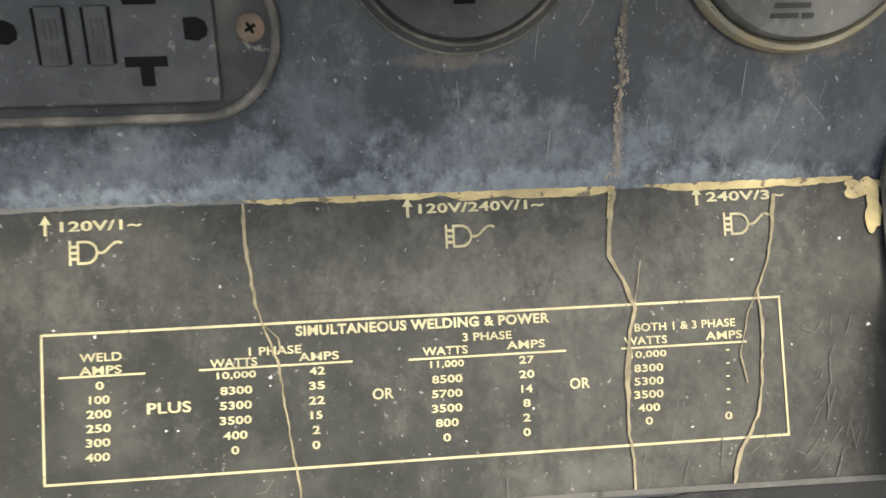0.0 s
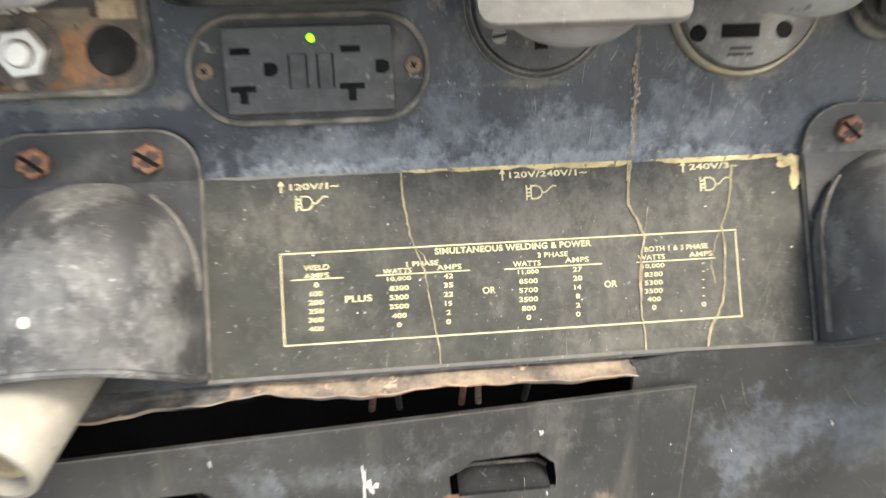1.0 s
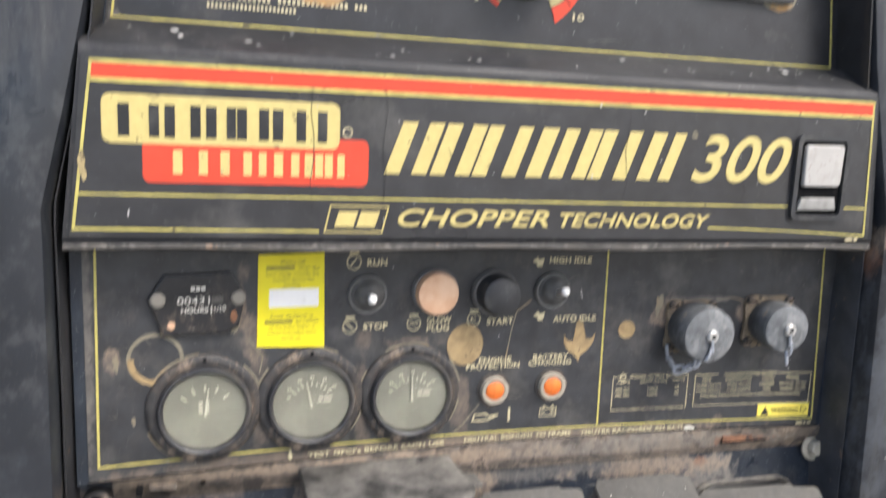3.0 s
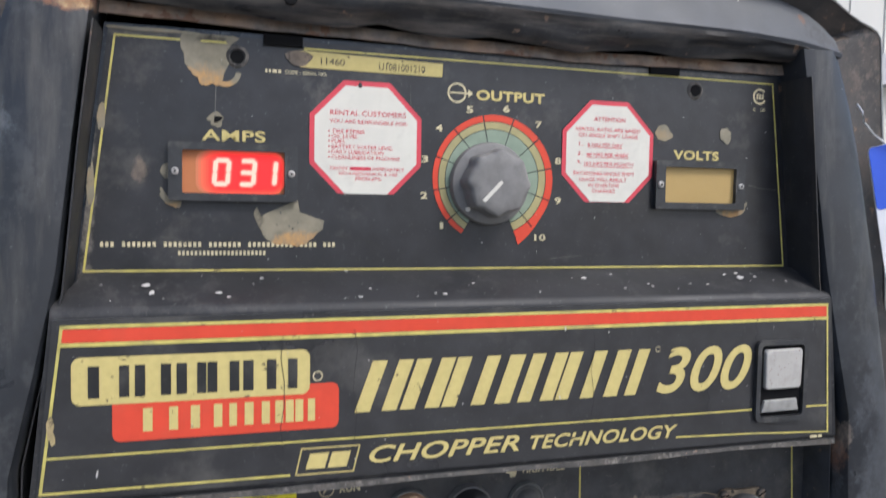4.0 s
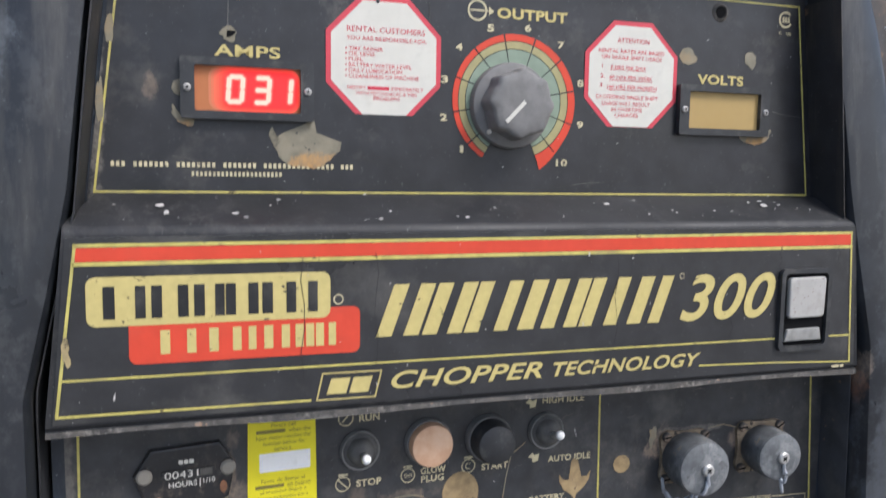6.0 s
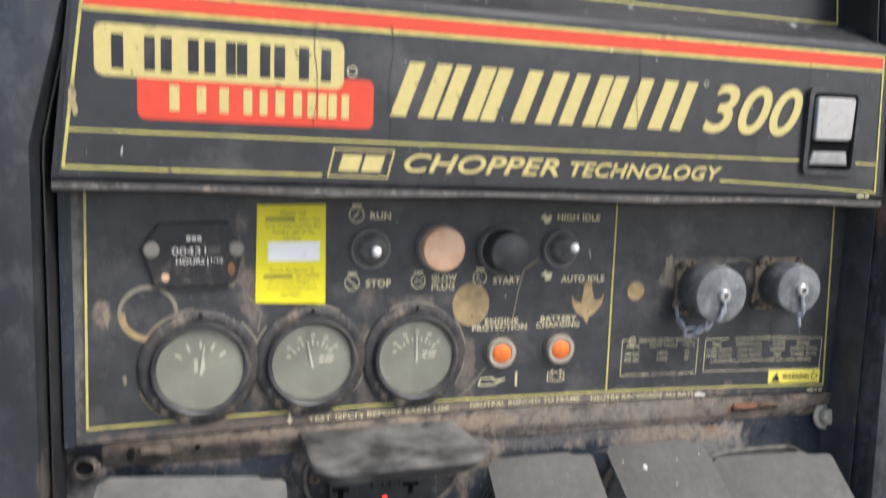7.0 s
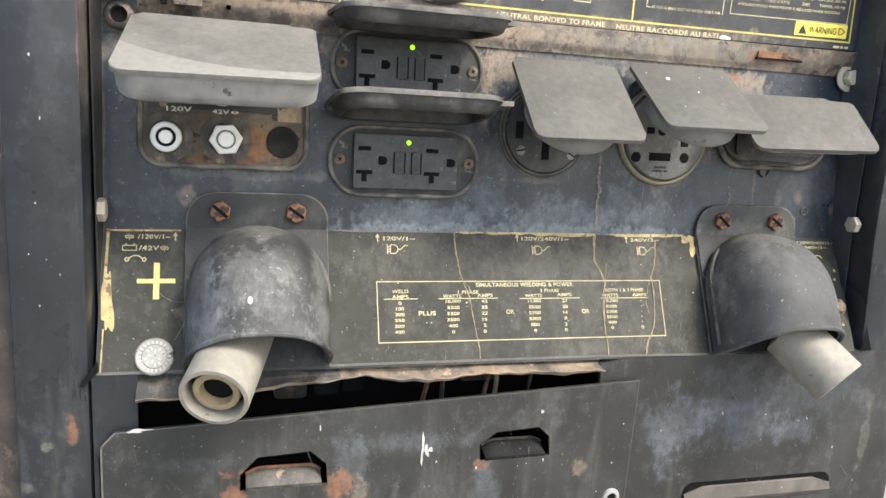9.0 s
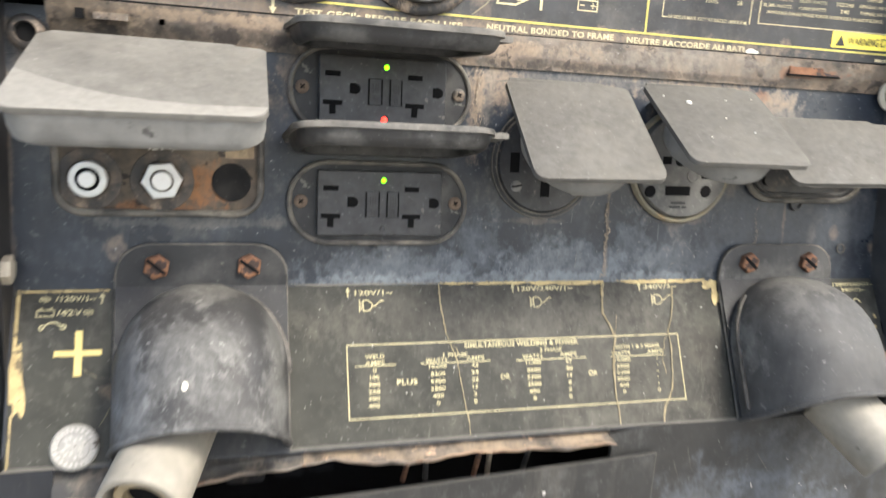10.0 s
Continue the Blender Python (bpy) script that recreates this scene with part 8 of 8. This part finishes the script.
for k in range(7):
    bm = bmesh.new()
    f = (0.30, 0.26) if k == 0 else (r.uniform(0.1, 0.9), r.uniform(0.1, 0.9))
    a, b, c, d = (Vector(p) for p in ((0.0632, -0.0090, 0.5110), (0.1340, -0.0095, 0.5115), (0.1285, -0.0745, 0.4758), (0.0605, -0.0720, 0.4756)))
    p = (a * (1 - f[0]) + b * f[0]) * (1 - f[1]) + (d * (1 - f[0]) + c * f[0]) * f[1] + Vector((0, -0.0002, 0.0004)) - cover_b.matrix_basis.translation
    s = 0.0017 if k == 0 else r.uniform(0.0003, 0.0007)
    lathe(bm, [(s, 0.0004), (s * 0.8, -0.0003), (0, -0.0005)], 10)
    part("paint_dot", bm, M_WHITE, cover_b, "white paint dot" if k == 0 else "", True, Matrix.Translation(p) @ pose(0, 0, 0, -62))


def oval_flap(z, tilt, roll, reach, label):
    t = thing("outlet_flap", label, "cover", Matrix.Translation(on("outlet", -0.0800, z, 0.003)) @ pose(0, 0, 0, tilt, roll, 2), "outlet flaps")
    def ring(dx, dy, r):
        return rounded(-0.0485 + dx, 0.0485 - dx, -reach + dy, -0.0015 - dx * 0.5, r, 8)

    # the hinge side keeps nearly square corners, the free side is rounder
    outline = [(x, y if y < -reach * 0.5 else max(y, -0.0015) if abs(x) < 0.034 else -0.0015 - (abs(x) - 0.034) * 0.12) for x, y in ring(0.0, 0.0, 0.0150)]
    bm = bmesh.new()
    top = [bm.verts.new((x, y, 0.0)) for x, y in outline]
    low = [bm.verts.new((x, y, -0.0030)) for x, y in outline]
    ft = bm.faces.new(top)
    bm.faces.new(low[::-1])
    for i in range(len(outline)):
        j = (i + 1) % len(outline)
        bm.faces.new((top[i], low[i], low[j], top[j]))
    bmesh.ops.bevel(bm, geom=list(ft.edges), offset=0.0013, segments=2, profile=0.5, affect="EDGES")
    part("lid", bm, M_FLAP, t, "dusty black lid", True)
    bm = bmesh.new()
    loops = [[bm.verts.new((x, y, zz)) for x, y in ring(dx, dy, 0.0150)] for dx, dy, zz in ((0.0012, 0.0015, -0.002), (0.0018, 0.0025, -0.0060), (0.0030, 0.0042, -0.0090), (0.0048, 0.0062, -0.0104), (0.0072, 0.0088, -0.0100), (0.0085, 0.0104, -0.0028))]
    for q0, q1 in zip(loops, loops[1:]):
        for i in range(len(q0)):
            j = (i + 1) % len(q0)
            bm.faces.new((q0[i], q0[j], q1[j], q1[i]))
    part("seal_rim", bm, M_FLAPRIM, t, "deep oval sealing rim", True)
    part("hinge_bar", pipe([(-0.047, 0.0015, -0.0020), (0.047, 0.0015, -0.0020)], 0.0024, 10), M_FLAP, t, "", True)
    part("side_tab", shape(rounded(0.046, 0.0560, -0.0040, -0.0010, 0.0008, 2), -0.046, -0.031), M_FLAP, t)
    return t


oval_flap(0.5268, -2.5, 0, 0.0660, "dusty black oval outlet flap lifted level")
oval_flap(0.4735, -12, 0, 0.0590, "dusty black oval outlet flap lifted level, catching red light")

# jack recess behind the large cover
jack = thing("jack_recess", "rusty rounded recess with two bright hex jacks and an empty hole", "jack plate", at_panel("outlet", -0.1857, 0.4640))
part("back_plate", shape(rounded(-0.0470, 0.0470, -0.0315, 0.0300, 0.0110), -0.0008, 0.0), M_JACK, jack, "rusty back plate")
part("rim", pipe([(px, -0.0018, pz) for px, pz in rounded(-0.0474, 0.0474, -0.0318, 0.0310, 0.0120)], 0.0018, 8, True), M_RIM, jack, "raised grimy rim", True)
part("label_strip", shape(rect(-0.0430, 0.0300, 0.0005, 0.0200), -0.0014, -0.0006), M_FILM, jack, "black printed strip")
flat_letters("120V/1", -0.0300, -0.0120, 0.0040, 0.0064, -0.0016, M_WHITE, jack, 0.02)
flat_letters("120V", -0.0330, -0.0190, -0.0008, 0.0020, -0.0016, M_WHITE, jack, 0.02)
flat_letters("42V", -0.0075, 0.0020, -0.0012, 0.0014, -0.0016, M_WHITE, jack, 0.02)
for cx, cz in ((-0.0405, 0.0052), (0.0052, 0.0001)):
    bm = bmesh.new()
    for d in (-0.0013, 0.0013):
        prism(bm, disc(cx + d, cz, 0.0008, 10), -0.0016, -0.0010)
    prism(bm, rect(cx - 0.0002, cx + 0.0002, cz - 0.0014, cz + 0.0014), -0.0016, -0.0010)
    part("breaker_symbol", bm, M_WHITE, jack)
part("battery_symbol", framed(rect(-0.0052, 0.0006, 0.0036, 0.0066), rect(-0.0048, 0.0002, 0.0040, 0.0062), -0.0016, -0.0010), M_WHITE, jack)
part("worn_patch", shape(disc(-0.0348, 0.0046, 0.0024, 11, 0.0036), -0.0015, -0.0010), M_CRUST, jack, "worn brown patch")
part("bare_end", shape(rect(0.0300, 0.0440, -0.0040, 0.0150), -0.0013, -0.0006), M_CRUST, jack, "tan bared end of the strip")
for x, hexed in ((-0.0330, False), (0.0003, True)):
    part("stain_ring", turned([(0.0150, -0.0008), (0.0148, -0.0013), (0.0100, -0.0014)], 24), M_FLANGERING, jack, "", True, pose(x, 0, -0.0158))
    nut = part("jack_nut", shape(disc(0, 0, 0.0098 if hexed else 0.0088, 6 if hexed else 24, None, 0.1), -0.0058, -0.0008, 0.0009), M_BRIGHT, jack, "bright round nut" if not hexed else "bright hex nut", False, pose(x, 0, -0.0158))
    part("well", turned([(0.0056, -0.0059), (0.0055, -0.0062), (0.0034, -0.0062)], 22), M_DARK if not hexed else M_RIM, nut, "", True)
    part("button", turned([(0.0040 + 0.0007 * hexed, -0.0050), (0.0039 + 0.0007 * hexed, -0.0078), (0.0034 + 0.0007 * hexed, -0.0085), (0.0, -0.0086)], 20), M_BUTTON, nut, "white breaker button", True)
part("empty_hole", turned([(0.0096, -0.0008), (0.0094, -0.0016), (0.0074, -0.0017), (0.0066, -0.0012), (0.0, -0.0010)], 24), M_LOUVRE, jack, "empty dark hole", True, pose(0.0330, 0, -0.0160))

def round_outlet(x, z, r, face, ring, label, dark):
    t = thing("round_outlet", label, "outlet", at_panel("outlet", x, z), "round outlets")
    tall = 0.0030 if dark else 0.0060
    if dark:
        part("ring", turned([(r, 0.0), (r * 0.99, -0.0010), (r * 0.93, -0.0014), (r * 0.89, -0.0010)], 48), ring, t, "low dusty mounting ring", True)
        for q, y in ((1.0, -0.0006), (0.925, -0.0014)):
            part("dust_line", pipe([(r * q * math.cos(2 * math.pi * k / 48), y, r * q * math.sin(2 * math.pi * k / 48)) for k in range(48)], 0.0005, 6, True), M_RIM, t, "", True)
    else:
        part("ring", turned([(r, 0.0), (r, -0.0020), (r * 0.97, -0.0034), (r * 0.93, -0.0034), (r * 0.90, -0.0010)], 44), ring, t, "dusty mounting ring", True)
    f = part("face", turned([(r * 0.905, -0.0008), (r * 0.89, 0.0012 - tall), (r * 0.87, 0.0002 - tall), (r * 0.82, -tall), (0.0, -tall)], 44), face, t, "moulded outlet face", True)
    y0, y1 = -tall - 0.00025, -tall + 0.0004
    if dark:
        slots = (rect(-0.0212, -0.0158, -0.0058, 0.0052), rect(-0.0024, 0.0030, -0.0190, -0.0074), rect(0.0150, 0.0200, -0.0058, 0.0052))
    else:
        slots = (rect(-0.0125, 0.0041, -0.0174, -0.0120), disc(-0.0224, -0.0154, 0.0036, 14), disc(0.0148, -0.0148, 0.0036, 14), rect(-0.0153, -0.0095, 0.0007, 0.0051), rect(0.0112, 0.0172, -0.0072, -0.0022), disc(-0.0037, 0.0028, 0.0032, 14))
    for pts in slots:
        part("contact_slot", shape(pts, y0, y1), M_DARK, f, "dark contact slot")
    if dark:
        screw(t, -0.0172, -0.0133, 0.0032, 0.0012, M_CUP, 10, False, -tall), screw(t, 0.0186, -0.0149, 0.0032, 0.0012, M_CUP, -30, False, -tall)
    else:
        for pts in (rect(-0.0137, 0.0053, -0.0182, -0.0178), rect(-0.0137, 0.0053, -0.0116, -0.0112)):
            part("moulded_edge", shape(pts, y0 - 0.0002, y1), face, f)
        part("moulded_ring", turned([(0.0040, -tall), (0.0039, -tall - 0.0005), (0.0032, -tall - 0.0005), (0.0031, -tall)], 20), face, f, "", True, pose(0.0055, 0, -0.0055))
        flat_bars(-0.0035, -0.0218, [0.0095], 0.0013, 0, -tall - 0.0003, M_COLLAR, t, "moulded_mark"), flat_bars(-0.0035, -0.0243, [0.0075, 0.003], 0.0013, 0.001, -tall - 0.0003, M_COLLAR, t, "moulded_mark")
    return t


round_outlet(0.0172, 0.4630, 0.0312, M_RCPT, M_COLLAR, "black round outlet half hidden under its lifted cover", True)
round_outlet(0.1052, 0.4640, 0.0342, M_GREYRCPT, M_TAN, "grey round outlet in a tan worn ring", False)
oval = thing("oval_outlet", "dark oval outlet mostly hidden under its lifted cover", "outlet", at_panel("outlet", 0.1965, 0.4720))
part("plate", shape(rounded(-0.0470, 0.0430, -0.0270, 0.0190, 0.0200), -0.0016, 0.0, 0.0006), M_METERBODY, oval, "dark oval plate")
part("rim", pipe([(px, -0.0022, pz) for px, pz in rounded(-0.0470, 0.0430, -0.0270, 0.0190, 0.0200)], 0.0018, 8, True), M_RIM, oval, "raised rim", True)
part("inner_rim", pipe([(px, -0.0022, pz) for px, pz in rounded(-0.0425, 0.0385, -0.0232, 0.0160, 0.0170)], 0.0009, 8, True), M_FLAPRIM, oval, "inner rubber rim", True)
oval_face = part("face", shape(rounded(-0.0333, 0.0333, -0.0185, 0.0130, 0.0030), -0.0040, -0.0012, 0.0006), M_METERBODY, oval, "black outlet face")
for px in (0.0080, 0.0180):
    part("contact_slot", shape(rect(px, px + 0.0060, -0.0160, -0.0130), -0.0043, -0.0035), M_DARK, oval_face, "dark contact slot")
part("screw_tab", turned([(0.0048, 0.0), (0.0046, -0.0016), (0.0030, -0.0018), (0.0027, -0.0004), (0.0, -0.0003)], 20), M_RCPT, oval, "small tab round a dark hole", True, pose(-0.0060, -0.0004, -0.0292))
part("hole_ring", turned([(0.0034, -0.0002), (0.0032, -0.0006), (0.0025, -0.0006), (0.0024, -0.0002)], 22), M_COVER, oval, "pale worn ring", True, pose(0.0326, 0, -0.0580))

# rubber boots over the weld terminals
def boot(x, material, label, reach=0.0810, group="terminal boots"):
    t = thing("terminal_boot", label, "boot", at_panel("outlet", x, 0.4060), group)
    w = 0.0412
    outline = [(-w, -0.0140)] + [(-w + 0.016 - 0.016 * math.cos(radians(90 * k / 6)), -0.0050 + 0.0160 * math.sin(radians(90 * k / 6))) for k in range(7)] + [(w - 0.016 + 0.016 * math.sin(radians(90 * k / 6)), -0.0050 + 0.0160 * math.cos(radians(90 * k / 6))) for k in range(7)] + [(w, -0.0140)]
    part("collar", shape(outline, -0.0034, 0.0, 0.0008), M_COLLAR if material is M_BOOT else material, t, "dark collar plate")
    part("collar_edge", pipe([(px, -0.0028, pz) for px, pz in outline], 0.0007, 6), M_RIM, t, "dusty collar edge", True)
    for sx, turn in ((-0.0222, -40), (0.0222, -35)):
        head = part("screw", shape(hexagon(0.0064, turn), -0.0036, 0.0, 0.0008), M_RUST, t, "rusty slotted hex screw", False, pose(sx, -0.0034, 0.0002))
        part("slot", slot_mark(0.0060, 0.0036, turn), M_DARK, head)
    # lower apron and dome follow the sloping panel; worked out in the panel's own axes
    inv = t.matrix_basis.inverted()
    dn, up_ = Vector((0, -0.458, -0.889)), Vector((0, -0.889, 0.458))
    start = Vector((x, deep("table", 0, 0.3950), 0.3950))

    def spot(u, s, h):
        return inv @ (start + Vector((u, 0, 0)) + s * dn + h * up_)

    apron = sheet([[spot(-w * 1.0 + 2 * w * i / 10, s, 0.0022) for i in range(11)] for s in (-0.001, 0.03, 0.06, 0.0845)])
    part("apron", thick(apron, 0.0018), M_COLLAR, t, "thin rubber apron")

    for sgn in (-1, 1):
        part("apron_edge", pipe([spot(sgn * w, s, 0.0018) for s in (0.0, 0.02, 0.04, 0.06, 0.0840)], 0.0008, 6), M_RIM, t, "dusty apron edge", True)

    def skin(shrink):
        rows = []
        for k in range(17):
            s = 0.0015 + (reach - 0.0015) * k / 16
            ww = (w * 0.985 - shrink) * (math.sqrt(max(0.0, 1 - (1 - min(1.0, s / 0.045)) ** 2)) * 0.96 + 0.04)
            d = max(0.003, (0.0565 - shrink) * math.sqrt(max(0.0, 1 - (1 - min(1.0, s / 0.060)) ** 2)))
            row = []
            for i in range(29):
                a = math.pi * i / 28
                cu, su = math.cos(a), math.sin(a)
                e = 2 / 2.5
                u = -ww * math.copysign(abs(cu) ** e, cu)
                row.append(spot(u, s - 0.0095 * su ** 1.5 * (k / 16) ** 2, 0.0022 + d * abs(su) ** e))
            rows.append(row)
        return rows

    bm = sheet(skin(0.0))
    part("dome", thick(bm, 0.0028), material, t, "", True)
    rim = skin(0.0)[-1]
    part("lip_bead", pipe(rim, 0.0016, 8), material, t, "rounded lower lip", True)
    # pale bead added along the dome where its highlight runs
    rows = skin(-0.0006)
    worn = [row[1] for row in rows[2:16]] if material is M_BOOTPLAIN else [row[27] for row in rows[1:10]]
    part("highlight_edge", pipe(worn, 0.0013, 6), M_GRIT, t, "pale bead standing for the highlight on the dome", True)
    return t


boot_a = boot(-0.1662, M_BOOT, "scuffed black rubber boot hooding the positive terminal")
boot(0.1785, M_BOOTPLAIN, "grey-black rubber boot hooding the negative terminal", 0.0850)
part("paint_dot", shape(disc(0, 0, 0.0013, 12, 0.0019), -0.0006, 0.0012), M_WHITE, boot_a, "white paint dot", False, boot_a.matrix_basis.inverted() @ Matrix.Translation((-0.1726, -0.0760, 0.3740)) @ pose(0, 0, 0, -28))


def plug(front, axis, length, r, label):
    a = Vector(axis).normalized()
    turn = Vector((0, -1, 0)).rotation_difference(a).to_matrix().to_4x4()
    t = thing("weld_connector", label, "connector", Matrix.Translation(front) @ turn, "weld connectors")
    part("sleeve", turned([(r * 0.80, length), (r * 0.99, length - 0.002), (r, length * 0.5), (r * 1.0, 0.0012), (r * 0.98, 0.0), (r * 0.86, -0.0002), (r * 0.835, 0.001), (r * 0.83, 0.020)], 40), M_PLUG, t, "scuffed pale plastic sleeve", True)
    part("bushing", turned([(r * 0.69, 0.022), (r * 0.69, 0.0060), (r * 0.66, 0.0045), (r * 0.48, 0.0045), (r * 0.45, 0.0070), (r * 0.44, 0.030), (0.0, 0.031)], 36), M_BRASS, t, "tan bushing round the socket", True)
    part("bore", turned([(r * 0.445, 0.0095), (0.0, 0.0094)], 24), M_DARK, t, "dark bore")
    part("sleeve_gap", turned([(r * 0.84, 0.0120), (r * 0.68, 0.0120)], 30), M_DARK, t)
    return t


plug((-0.1904, -0.0912, 0.3269), (-0.26, -0.90, -0.30), 0.062, 0.0182, "pale open weld connector sticking out under its boot")
plug((0.2006, -0.0887, 0.3174), (0.42, -0.68, -0.53), 0.046, 0.0182, "pale weld connector hanging askew under its boot")

cap = thing("medallion", "pale embossed round cap on the sloping panel", "cap", at_panel("table", -0.2233, 0.3279))
part("disc", turned([(0.0106, 0.0), (0.0106, -0.0018), (0.0098, -0.0026), (0.0088, -0.0022), (0.0070, -0.0022), (0.0066, -0.0027), (0.0, -0.0027)], 36), M_MEDAL, cap, "pale metal disc", True)
bm = bmesh.new()
for k in range(22):
    a = radians(360 * k / 22)
    prism(bm, [(0.0080 * math.cos(a) + px * math.cos(a) - pz * math.sin(a), 0.0080 * math.sin(a) + px * math.sin(a) + pz * math.cos(a)) for px, pz in rect(-0.0009, 0.0009, -0.0005, 0.0005)], -0.0031, -0.0021)
for k in range(13):
    a, q = radians(360 * k / 13), 0.0048 if k % 3 else 0.0030
    prism(bm, [(q * math.cos(a) + px * math.cos(a) - pz * math.sin(a), q * math.sin(a) + px * math.sin(a) + pz * math.cos(a)) for px, pz in rect(-0.0009, 0.0009, -0.0005, 0.0004)], -0.0033, -0.0026)
tagged(part("embossing", bm, M_PADDLE, cap, "raised marks"), kind="stuff")

# bolts
def bolt(m, r, tall, material, label, washer=0.0):
    t = thing("bolt", label, "bolt", m, "case bolts")
    if washer:
        part("washer", turned([(washer, 0.0), (washer, -0.0014), (r * 1.02, -0.0018)], 26), material, t, "flange washer", True)
    part("head", shape(hexagon(r, 12), -0.0015 - tall, -0.0012, tall * 0.25), material, t, "hex head")
    return t


bolt(at_panel("outlet", 0.2518, 0.5122) @ pose(0, -0.0040, 0), 0.0060, 0.0052, M_ZINC, "bright hex bolt with a flange washer", 0.0098)
left_nut = thing("bolt_hole", "grimy ring nut with an empty dark hole", "nut", at_panel("outlet", -0.2432, 0.5142) @ pose(0, -0.0020, 0))
part("ring", turned([(0.0084, 0.0030), (0.0082, -0.0026), (0.0070, -0.0040), (0.0048, -0.0046), (0.0046, -0.0036), (0.0044, -0.0010)], 30), M_GAUGERING, left_nut, "grimy ring", True)
part("hole", shape(disc(0, 0, 0.0047, 18), -0.0016, 0.0), M_DARK, left_nut)
bolt(pose(-0.2550, -0.0120, 0.4080, 0, 0, 90), 0.0068, 0.0040, M_LAMPRING, "pale bolt on the post's flange")
bolt(pose(0.2572, -0.0200, 0.4092, 0, 0, -90), 0.0062, 0.0040, M_LAMPRING, "pale bolt on the post's flange")
bolt(at_panel("table", 0.2512, 0.3475), 0.0048, 0.0025, M_SCREWRUST, "small rusty orange screw", 0.0060)

# hanging rental tag
tag = thing("hang_tag", "blue and white card tag hanging on a wire from the case", "tag", pose(0.2790, -0.0170, 0.8735, 0, -12, -8))
part("card", shape(rounded(-0.0080, 0.0500, -0.1150, 0.0, 0.0040), -0.0008, 0.0), M_TAGWHITE, tag, "white card")
part("blue_field", shape(rounded(-0.0078, 0.0498, -0.0440, -0.0002, 0.0035), -0.0012, -0.0006), M_TAGBLUE, tag, "blue printed field")
part("blue_field", shape(rect(-0.0078, 0.0498, -0.1145, -0.0960), -0.0012, -0.0006), M_TAGBLUE, tag)
bm = bmesh.new()
for r0 in (0.0060, 0.0085, 0.0110):
    for k in range(12):
        a0, a1 = radians(180 * k / 12), radians(180 * (k + 1) / 12)
        prism(bm, [(0.0160 + q * math.cos(a), -0.0230 + q * math.sin(a)) for q, a in ((r0, a0), (r0 + 0.0012, a0), (r0 + 0.0012, a1), (r0, a1))], -0.0014, -0.0011)
part("emblem", bm, M_TAGWHITE, tag, "white arc emblem")
flat_bars(0.0200, -0.0285, [0.030], 0.0050, 0, -0.0014, M_TAGWHITE, tag, "logo_bar")
flat_bars(0.0170, -0.0360, [0.012, 0.018], 0.0030, 0.002, -0.0014, M_TAGWHITE, tag)
for k in range(8):
    flat_bars(0.0160, -0.0520 - 0.0052 * k, [0.004, 0.022 - 0.003 * (k % 3)], 0.0018, 0.0015, -0.0010, M_TAGINK, tag)
part("wire", pipe([(-0.0085, 0.0030, 0.0310), (-0.0105, -0.0040, 0.0250), (-0.0120, -0.0060, 0.0180), (-0.0050, -0.0045, 0.0085), (0.0040, -0.0030, 0.0010), (0.0110, -0.0025, -0.0040)], 0.0007, 8), M_WIRE, tag, "thin pale wire", True)
bm = bmesh.new()
bmesh.ops.create_uvsphere(bm, u_segments=10, v_segments=8, radius=0.0030, matrix=Matrix.Translation((0.0120, -0.0025, -0.0035)) @ Matrix.Diagonal((1.6, 0.8, 1, 1)))
part("crimp", bm, M_WHITE, tag, "clear crimp", True)
